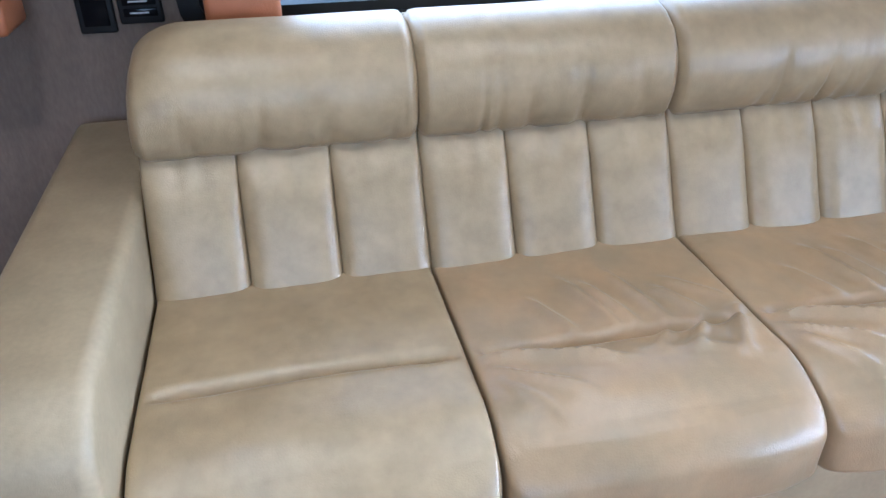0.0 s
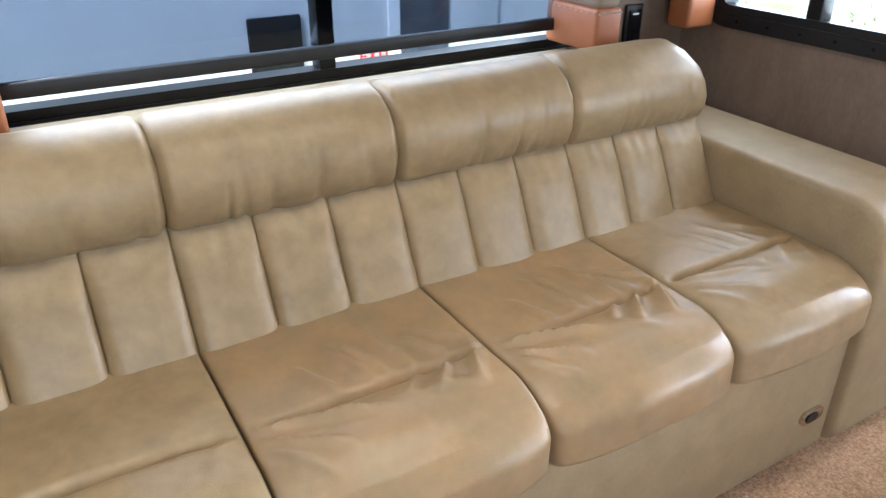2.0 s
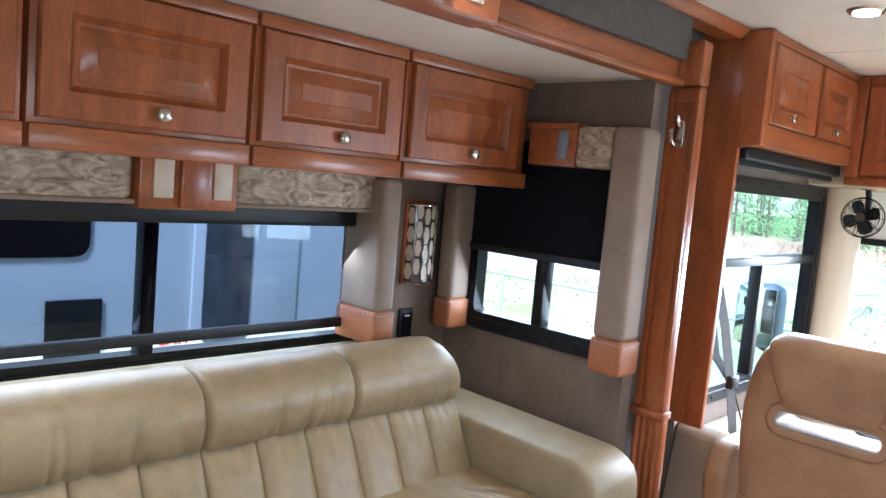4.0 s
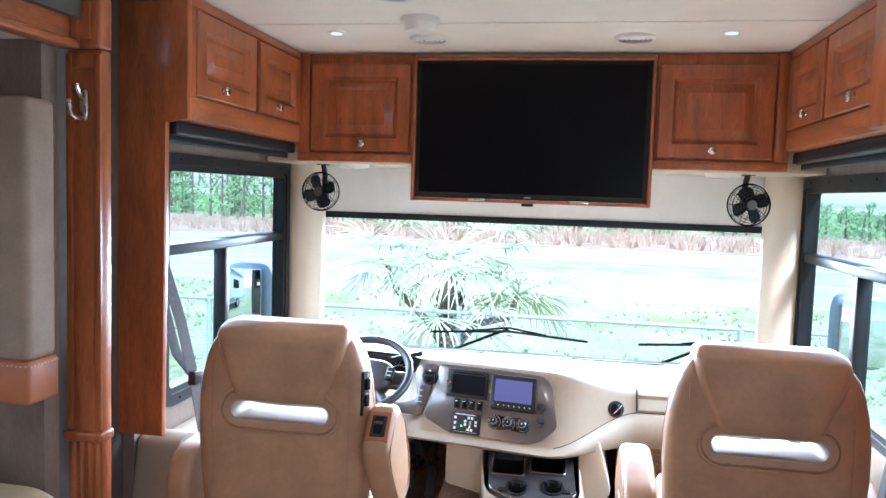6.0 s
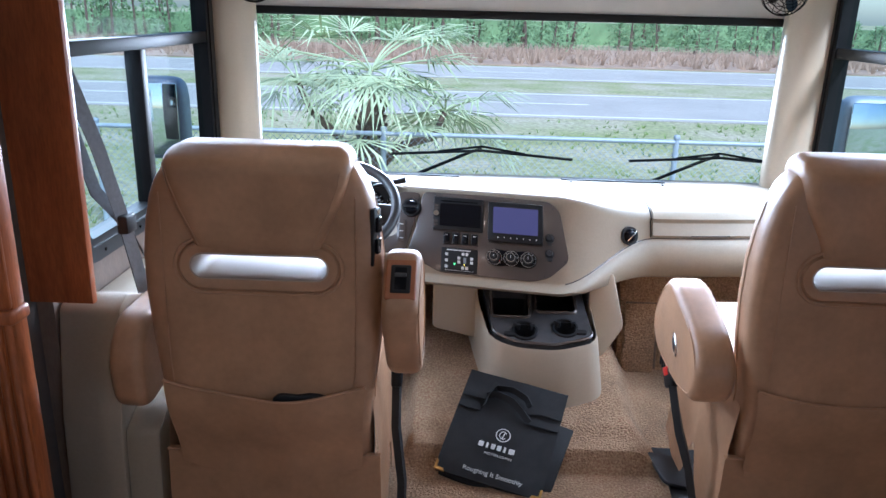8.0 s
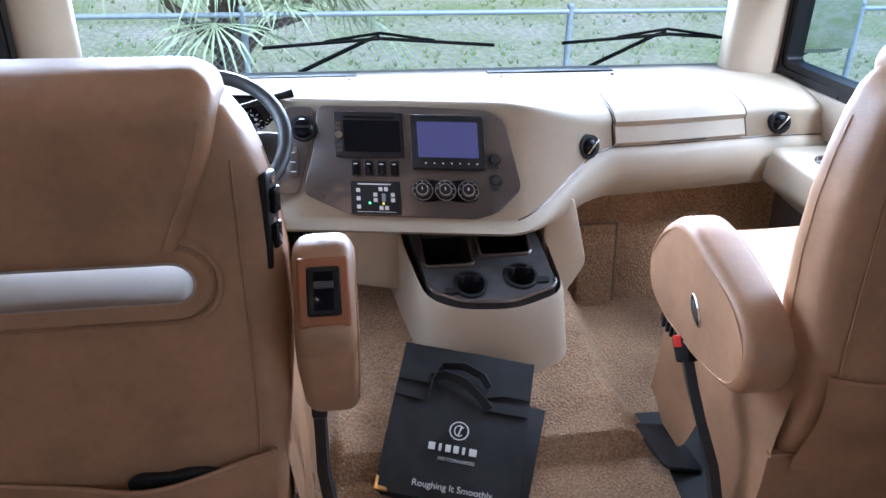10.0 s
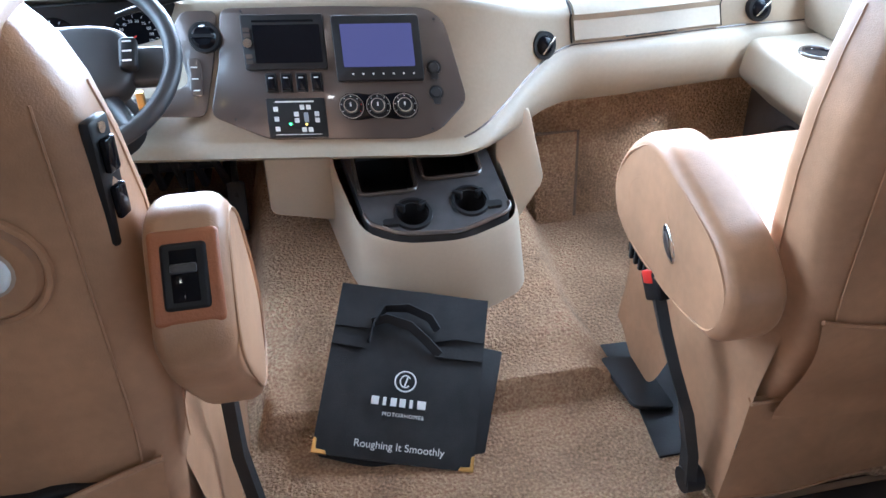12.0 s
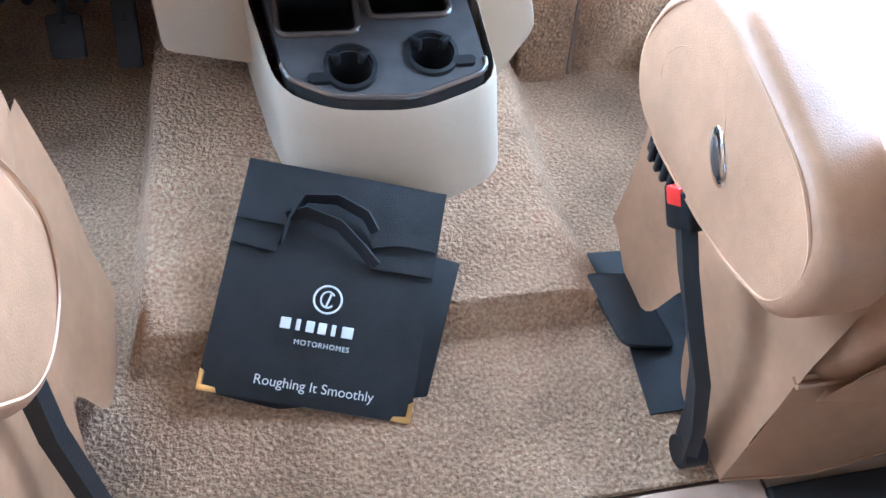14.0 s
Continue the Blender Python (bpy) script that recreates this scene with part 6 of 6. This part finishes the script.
# shopping bag lying up the step
bg = thing("tote_bag", "flat black tote bag with silver lettering lying on the carpet step", "bag", base=(-0.045, 2.38, 0.14))
bu = Vector((0.318, -0.089, -0.038)).normalized()
bn_ = bu.cross(Vector((0.084, 0.324, 0.177))).normalized()
bv = bn_.cross(bu)
BM = Matrix.Translation((-0.0475, 2.372, 0.094)) @ Matrix((bu, bv, bn_)).transposed().to_4x4()
BL = Matrix.Translation((0.045, -2.38, -0.14)) @ BM
W2, H2 = 0.166, 0.192
rows = []


def crumple(u, v, a=0.005):
    return a * noise.noise(Vector((u * 9, v * 9, 3))) + 0.4 * a * noise.noise(Vector((u * 30, v * 22, 5)))


f = sheet([[(u, v, 0.022 + crumple(u, v) * (1 - (abs(u) / W2) ** 6)) for u in np.linspace(-W2, W2, 30)] for v in np.linspace(-H2, H2, 36)])
part("front_panel", moved(f, BL), BAG, bg)
part("gusset", moved(box(-W2 + 0.002, -H2 + 0.002, 0.0, W2 - 0.002, H2 - 0.002, 0.020, 0.006), BL), BAG, bg)
part("back_panel", moved(box(-W2 + 0.03, -H2 - 0.012, -0.012, W2 + 0.035, H2 - 0.09, 0.0, 0.003), BL @ Matrix.Rotation(radians(-5), 4, "Z")), BAG, bg)
part("handle_band", moved(strap([(-W2 + 0.002, 0.100, 0.026), (-0.09, 0.098, 0.031), (-0.085, 0.085, 0.031)], 0.024, 0.0015, side=(0, 1, 0)), BL), BAG, bg)
part("handle_band", moved(strap([(0.055, 0.085, 0.031), (0.10, 0.098, 0.031), (W2 - 0.002, 0.098, 0.026)], 0.024, 0.0015, side=(0, 1, 0)), BL), BAG, bg)
part("handle_band", moved(strap([(-W2 + 0.002, 0.058, 0.026), (-0.09, 0.052, 0.031)], 0.024, 0.0015, side=(0, 1, 0)), BL), BAG, bg)
part("handle_band", moved(strap([(0.06, 0.052, 0.031), (W2 - 0.002, 0.055, 0.026)], 0.024, 0.0015, side=(0, 1, 0)), BL), BAG, bg)
part("handle", moved(strap([(-0.085, 0.055, 0.034), (-0.08, 0.10, 0.038), (-0.06, 0.135, 0.040), (-0.01, 0.142, 0.042), (0.04, 0.125, 0.040), (0.06, 0.10, 0.036)], 0.022, 0.0018, side=(0.3, 0.6, 1)), BL), BAG, bg)
part("handle", moved(strap([(-0.085, 0.10, 0.036), (-0.055, 0.112, 0.040), (0.0, 0.10, 0.042), (0.04, 0.07, 0.040), (0.07, 0.045, 0.034)], 0.022, 0.0018, side=(0.3, 0.8, 1)), BL), BAG, bg)
for sx in (-1, 1):
    cn = part("corner_clip", moved(prism([(sx * W2, -H2), (sx * (W2 - 0.032), -H2), (sx * (W2 - 0.028), -H2 + 0.008), (sx * (W2 - 0.008), -H2 + 0.010), (sx * (W2 - 0.007), -H2 + 0.03), (sx * W2, -H2 + 0.034)], "z", 0.018, 0.0275, 0.001), BL), BRASS, bg, "brass corner clip")
part("emblem_ring", moved(tube([(0.005 + 0.022 * math.cos(a), -0.022 + 0.022 * math.sin(a), 0.030) for a in np.linspace(0, 6.2832, 33)[:-1]], 0.0018, 6, True), BL), PRINT, bg)
part("emblem_ring", moved(tube([(0.005 + 0.011 * math.cos(a), -0.022 + 0.013 * math.sin(a), 0.030) for a in np.linspace(0.6, 5.6, 20)], 0.0016, 6), BL), PRINT, bg)
part("emblem_bar", moved(tube([(0.009, -0.012, 0.030), (0.007, -0.022, 0.030), (0.004, -0.033, 0.030)], 0.0018, 6), BL), PRINT, bg)
# the maker's line as plain blocks, the other lines as words
for x, wd in ((-0.062, 0.016), (-0.042, 0.007), (-0.023, 0.013), (-0.004, 0.013), (0.014, 0.007), (0.036, 0.018)):
    part("maker_block", moved(box(x + 0.009 - wd / 2, -0.078, 0.0282, x + 0.009 + wd / 2, -0.060, 0.0304, 0.0008, 1), BL), PRINT, bg)
words("MOTORHOMES", 0.0115, BL @ Matrix.Translation((0.009, -0.096, 0.0295)), PRINT, bg, "lettering", 0.0005, 1.15)
words("Roughing It Smoothly", 0.0215, BL @ Matrix.Translation((0.010, -0.162, 0.0295)), PRINT, bg, "lettering", 0.0005)

# entry stairwell edge
sw2 = thing("stairwell", "carpeted entry stairwell edged with a black rubber nosing", "stairwell", base=(0.9, 1.6, 0), kind="structure")
part("nosing", box(-0.33, 0.315, -0.01, 0.31, 0.365, 0.014, 0.006, 3), RUBBER, sw2)
part("nosing", box(-0.33, -0.6, -0.01, -0.28, 0.315, 0.013, 0.006, 3), RUBBER, sw2)
part("tread", box(-0.28, -0.6, -0.005, 0.31, 0.315, 0.004, 0.003), CARPET, sw2)
mt2 = thing("carpet_mat", "small tan carpet mat beside the passenger seat", "mat", base=(0.95, 2.06, 0.006))
part("pile", pillow(-0.15, -0.09, 0.0, 0.26, 0.3, 0.03, 8, 10), CARPET, mt2)

# tiles
me = mesh_of("tile", box(-0.1635, -0.1635, -0.012, 0.1635, 0.1635, 0.0, 0.003, 1), TILE)
for i in range(-4, 4):
    for j in range(-8, 1):
        x, y = 0.075 + 0.335 * i, 1.825 + 0.335 * j
        if x < -0.9 + 0.1 and y < 1.7:
            continue
        t = new("tile", me)
        t.parent, t.location = tl, (x, y, 0.0)

fx = thing("fire_extinguisher", "small white fire extinguisher with a red valve", "fire extinguisher", base=(1.06, 1.66, 0.0))
part("bracket", box(0.05, -0.03, 0.30, 0.16, 0.03, 0.60, 0.004), BLACK, fx)
part("bottle", cyl((0, 0, 0.28), (0, 0, 0.60), 0.042, n=24), WHITE, fx)
part("shoulder", cyl((0, 0, 0.60), (0, 0, 0.645), 0.042, 0.016, 24), WHITE, fx)
part("valve", cyl((0, 0, 0.645), (0, 0, 0.69), 0.016, n=16), BLACK, fx)
part("handle", box(-0.05, -0.01, 0.69, 0.03, 0.01, 0.705, 0.004), RED, fx)
part("lever", tube([(0.02, 0, 0.70), (-0.03, 0, 0.735), (-0.055, 0, 0.73)], 0.006, 8), RED, fx)
part("gauge", cyl((0, -0.022, 0.668), (0, -0.014, 0.668), 0.014, n=16), RED, fx)
part("nozzle", tube([(-0.015, 0, 0.665), (-0.04, 0, 0.655), (-0.05, 0, 0.62)], 0.009, 8), BLACK, fx)

# ---- outside ----
GZ = -1.0
solid("ground", sheet([[(-400, -200, GZ), (400, -200, GZ)], [(-400, 900, GZ), (400, 900, GZ)]]), GRASS_GROUND, "worn grass and sandy ground", "ground", "structure")
for nm, y0, y1 in (("road_near", 18.4, 24.2), ("road_far", 29.2, 36.0)):
    r = thing(nm, "grey asphalt carriageway with white edge lines", "road", kind="structure")
    part("surface", box(-300, y0, GZ + 0.005, 300, y1, GZ + 0.03), ASPHALT, r)
    for y in (y0 + 0.35, y1 - 0.35):
        part("edge_line", box(-300, y - 0.07, GZ + 0.03, 300, y + 0.07, GZ + 0.034), LINE, r)
    for k in range(-12, 13):
        part("lane_dash", box(k * 12, (y0 + y1) / 2 - 0.06, GZ + 0.03, k * 12 + 3.2, (y0 + y1) / 2 + 0.06, GZ + 0.034), LINE, r)

rng = random.Random(11)
# grass tufts
g = bmesh.new()


def tuft(bm, x, y, z, h, n, spread, w=0.008):
    for _ in range(n):
        a, l = rng.uniform(0, 6.283), h * rng.uniform(0.5, 1.1)
        dx, dy = spread * math.cos(a), spread * math.sin(a)
        bm.faces.new([bm.verts.new(p) for p in ((x + dx * 0.2 - w, y + dy * 0.2, z), (x + dx * 0.2 + w, y + dy * 0.2, z), (x + dx, y + dy, z + l))])


for _ in range(2600):
    y = 5.5 + 12.5 * rng.random() ** 1.3
    x = rng.uniform(-0.9, 0.9) * (4 + y * 0.8)
    if noise.noise(Vector((x * 0.5, y * 0.5, 0))) > -0.15:
        tuft(g, x, y, GZ, 0.10, 5, 0.06)
solid("lawn_grass", mesh_of("lawn_grass", g, material("grass_blade", (0.16, 0.24, 0.06), 0.8, vary=0.35, scale=1.5), True), GRASS_GROUND, "short green grass tufts beyond the vehicle", "grass", "stuff")
g = bmesh.new()
for _ in range(2600):
    tuft(g, rng.uniform(-75, 75), 37.5 + 12 * rng.random(), GZ, 0.75, 9, 0.4, 0.025)
solid("dry_grass", mesh_of("dry_grass", g, DRY, True), DRY, "tall dry grass strip before the pine wood", "grass", "stuff")
solid("dry_verge", box(-300, 37, GZ + 0.004, 300, 56, GZ + 0.06), DRY, "brown dry verge under the pines", "ground", "structure")

# pine wood: trunks and ragged needle clumps
g, tk = bmesh.new(), bmesh.new()
for k in range(330):
    x, y = rng.uniform(-110, 110), rng.uniform(50, 66)
    h = rng.uniform(1.8, 2.8) if x > 14 else rng.uniform(2.4, 3.9) if x > -6 else rng.uniform(3.4, 5.6)
    cyl((x, y, GZ), (x + rng.uniform(-0.3, 0.3), y, GZ + h), 0.12, 0.03, 5, bm=tk)
    for _ in range(80):
        t = rng.uniform(0.05, 1.0)
        r = (1.05 - t) * 1.9 + 0.15
        a = rng.uniform(0, 6.283)
        c = Vector((x + r * rng.uniform(0.3, 1) * math.cos(a), y + r * math.sin(a), GZ + h * t))
        for _ in range(4):
            d = Vector((rng.gauss(0, 1), rng.gauss(0, 1), rng.gauss(0.6, 1))).normalized() * rng.uniform(0.18, 0.45)
            s = d.orthogonal().normalized() * 0.06
            g.faces.new([g.verts.new(p) for p in (c - s, c + s, c + d)])
solid("pine_wood", mesh_of("pine_wood", g, NEEDLE, True), NEEDLE, "dense young pine wood beyond the road", "trees", "stuff")
solid("pine_trunks", mesh_of("pine_trunks", tk, BARK), BARK, "thin trunks of the young pine wood", "trees", "stuff")
solid("far_wood", box(-300, 67, GZ, 300, 69, GZ + 1.8), NEEDLE, "dark depth of the pine wood", "trees", "structure")

# palm beyond the fence
palm = thing("palm_tree", "low fan palm with spiky green leaves behind the fence", "palm tree", base=(-1.28, 8.9, GZ))
tr = tube([(0.0, 0, 0), (0.02, 0, 0.5), (-0.02, 0.02, 1.0), (0, 0, 1.55)], 0.12, 14, taper=lambda t: 1.1 - 0.25 * t)
part("trunk", tr, BARK, palm, "shaggy grey palm trunk")
for _ in range(40):
    a, z = rng.uniform(0, 6.283), rng.uniform(0.1, 1.45)
    m = Matrix.Translation((0.10 * math.cos(a), 0.10 * math.sin(a), z)) @ Matrix.Rotation(a, 4, "Z") @ Matrix.Rotation(0.5, 4, "Y")
    part("leaf_boot", moved(box(-0.01, -0.05, 0, 0.02, 0.05, 0.16, 0.006, 1), m), BARK, palm)


def fan_leaf(direction, length, droop, spread=2.4, blades=26, size=0.62, root=(0, 0, 1.72)):
    b = bmesh.new()
    d = Vector(direction).normalized()
    start = Vector(root)
    pts = [start + d * length * t + Vector((0, 0, -droop * t * t)) for t in np.linspace(0, 1, 6)]
    tube(pts, 0.012, 5, bm=b)
    heart = pts[-1]
    ax = (pts[-1] - pts[-2]).normalized()
    side = ax.cross(Vector((0, 0, 1))).normalized()
    up = side.cross(ax)
    for k in range(blades):
        a = spread * (k / (blades - 1) - 0.5) * 1.25
        dirn = (ax * math.cos(a) + side * math.sin(a) + up * rng.uniform(-0.05, 0.22)).normalized()
        ln = size * (1 - 0.25 * abs(a) / spread) * rng.uniform(0.85, 1.1)
        w = dirn.cross(up).normalized() * 0.013
        tip = Vector((0, 0, -rng.uniform(0.10, 0.5) * ln))
        p0, p1, p2 = heart, heart + dirn * ln * 0.55 + tip * 0.15, heart + dirn * ln + tip
        v = [b.verts.new(p) for p in (p0 - w * 0.3, p0 + w * 0.3, p1 + w, p1 + Vector((0, 0, 0.006)), p1 - w, p2)]
        b.faces.new((v[0], v[1], v[2], v[3])), b.faces.new((v[0], v[3], v[4]))
        b.faces.new((v[2], v[5], v[3])), b.faces.new((v[3], v[5], v[4]))
    return b


for root, count, reach, low in (((0, 0, 1.72), 17, 1.0, -0.1), ((-0.85, 0.1, 1.55), 9, 0.75, -0.2), ((0.85, -0.1, 1.30), 9, 0.65, -0.3), ((0.1, -0.15, 0.95), 6, 0.9, -0.3)):
    if root[0]:
        part("limb", tube([(0, 0, 0.5), (root[0] * 0.4, root[1], 0.9), (root[0] * 0.85, root[1], root[2] - 0.3), root], 0.045, 9, taper=lambda t: 1.3 - 0.6 * t), BARK, palm)
    for k in range(count):
        a = 2.4 * k + rng.uniform(-0.3, 0.3)
        e = rng.uniform(low, 1.3)
        part("fan_leaf", fan_leaf((math.cos(a), math.sin(a), e), reach * rng.uniform(0.45, 1.0), rng.uniform(0.05, 0.4), blades=20, size=rng.uniform(0.6, 0.9), root=root), PALM, palm)

# chain-link fence
fe = thing("chain_link_fence", "galvanised chain-link fence with a tubular top rail", "fence", base=(0, 8.1, GZ))
RZ = 1.14
part("top_rail", cyl((-14, 0, RZ), (14, 0, RZ), 0.024, n=12), GALV, fe)
for k in range(-5, 6):
    x = 2.0 + 3.05 * k
    ps = part("post", cyl((x, 0.0, 0), (x, 0.0, RZ + 0.03), 0.03, n=12), GALV, fe)
    part("cap", pillow(x - 0.036, -0.036, RZ + 0.02, x + 0.036, 0.036, RZ + 0.08, 2.2, 3), GALV, ps)
wl = bmesh.new()


def wire(a, b, r=0.0022):
    a, b = Vector(a), Vector(b)
    d = (b - a).normalized()
    s = d.cross(Vector((0, 1, 0))).normalized() * r
    f = Vector((0, r, 0))
    A = [wl.verts.new(p) for p in (a + s, a + f, a - s)]
    B = [wl.verts.new(p) for p in (b + s, b + f, b - s)]
    for k in range(3):
        wl.faces.new((A[k], A[(k + 1) % 3], B[(k + 1) % 3], B[k]))


for k in range(int(11 / 0.075)):
    x = -5.0 + 0.075 * k
    wire((x, 0.028, 0.03), (x + 1.13, 0.028, RZ + 0.02))
    wire((x + 1.13, 0.030, 0.03), (x, 0.030, RZ + 0.02))
ob = part("mesh_wire", mesh_of("mesh_wire", wl, GALV, True), GALV, fe)

# wipers and mirrors on the vehicle itself
for x0, s in ((-0.12, -1), (0.98, 1)):
    wp = thing("wiper", "black windscreen wiper arm and blade", "wiper", "windscreen wipers", (x0, 3.74, 0.70))
    part("arm", tube([(-0.30, 0.0, -0.06), (-0.05, 0.01, 0.05), (0.0, 0.01, 0.065)], 0.008, 8), BLACK, wp)
    part("blade", tube([(-0.42, -0.02, 0.035), (0.0, -0.02, 0.062), (0.42, -0.02, 0.032)], 0.007, 6), RUBBER, wp)
    part("bridge", tube([(-0.2, -0.01, 0.052), (0.0, 0.0, 0.078), (0.2, -0.01, 0.05)], 0.006, 6), BLACK, wp)
for sx in (-1, 1):
    mi = thing("side_mirror", "large dark side mirror on a curved arm outside the window", "mirror", "side mirrors", (sx * 1.63, 3.75, 0.865))
    part("shell", pillow(-0.13, -0.05, -0.19, 0.13, 0.09, 0.19, 5, 8), GALV, mi)
    part("glass_face", box(-0.11, -0.056, -0.165, 0.11, -0.048, 0.165, 0.01), material("mirror_glass", (0.6, 0.68, 0.7), 0.03, metal=1.0), mi)
    part("arm", tube([(-sx * 0.02, 0.05, -0.18), (-sx * 0.2, 0.06, -0.26), (-sx * 0.42, -0.1, -0.24)], 0.03, 10), BLACK, mi)

# neighbouring vehicle seen through the sofa window
rv = thing("parked_motorhome", "white parked motorhome with grey stripes and an entry door", "motorhome", base=(-5.2, 1.5, GZ))
part("body", box(-2.2, -6, 0.55, 0, 2.9, 3.6, 0.08, 3), RV_WHITE, rv)
part("stripe", box(0, -6, 0.68, 0.012, 2.85, 0.80), RV_GREY, rv)
part("awning_rail", box(0, -5.5, 3.05, 0.12, 3.0, 3.17, 0.03, 2), RV_GREY, rv)
dr = part("entry_door", box(0, 0.55, 0.75, 0.03, 1.5, 2.75, 0.02), RV_WHITE, rv)
part("door_window", prism(rounded([(0.64, 1.05), (1.04, 1.05), (1.04, 2.62), (0.64, 2.62)], 0.1, 5), "x", 0.03, 0.045), material("patterned_dark_glass", (0.03, 0.035, 0.05), 0.15, vary=0.5, scale=6, dark=(0.10, 0.11, 0.13)), dr)
for y0, y1, z0, z1 in ((-4.2, -2.6, 1.75, 2.5), (-1.6, -0.2, 1.75, 2.5)):
    w = part("window", prism(rounded([(y0, z0), (y1, z0), (y1, z1), (y0, z1)], 0.12, 5), "x", 0.0, 0.02), BLACK_GLOSS, rv)
part("cargo_door", box(0, -2.8, 0.7, 0.02, -1.4, 1.0, 0.02), RV_GREY, rv)
part("vent_panel", box(0, -0.47, 1.02, 0.03, -0.1, 1.46, 0.02), BLACK, rv)
for y in (-3.5, 2.2):
    wh = part("wheel", cyl((-0.12, y, 0.45), (0.06, y, 0.45), 0.45, n=28), RUBBER, rv)
    part("rim", cyl((0.05, y, 0.45), (0.075, y, 0.45), 0.27, n=24), GALV, wh)
words("EXIT", 0.125, Matrix.Translation((0.02, 0.44, 1.12)) @ Matrix.Rotation(radians(90), 4, "Z") @ Matrix.Rotation(radians(90), 4, "X"), RED, rv, "exit_lettering", 0.004, label="red exit lettering")
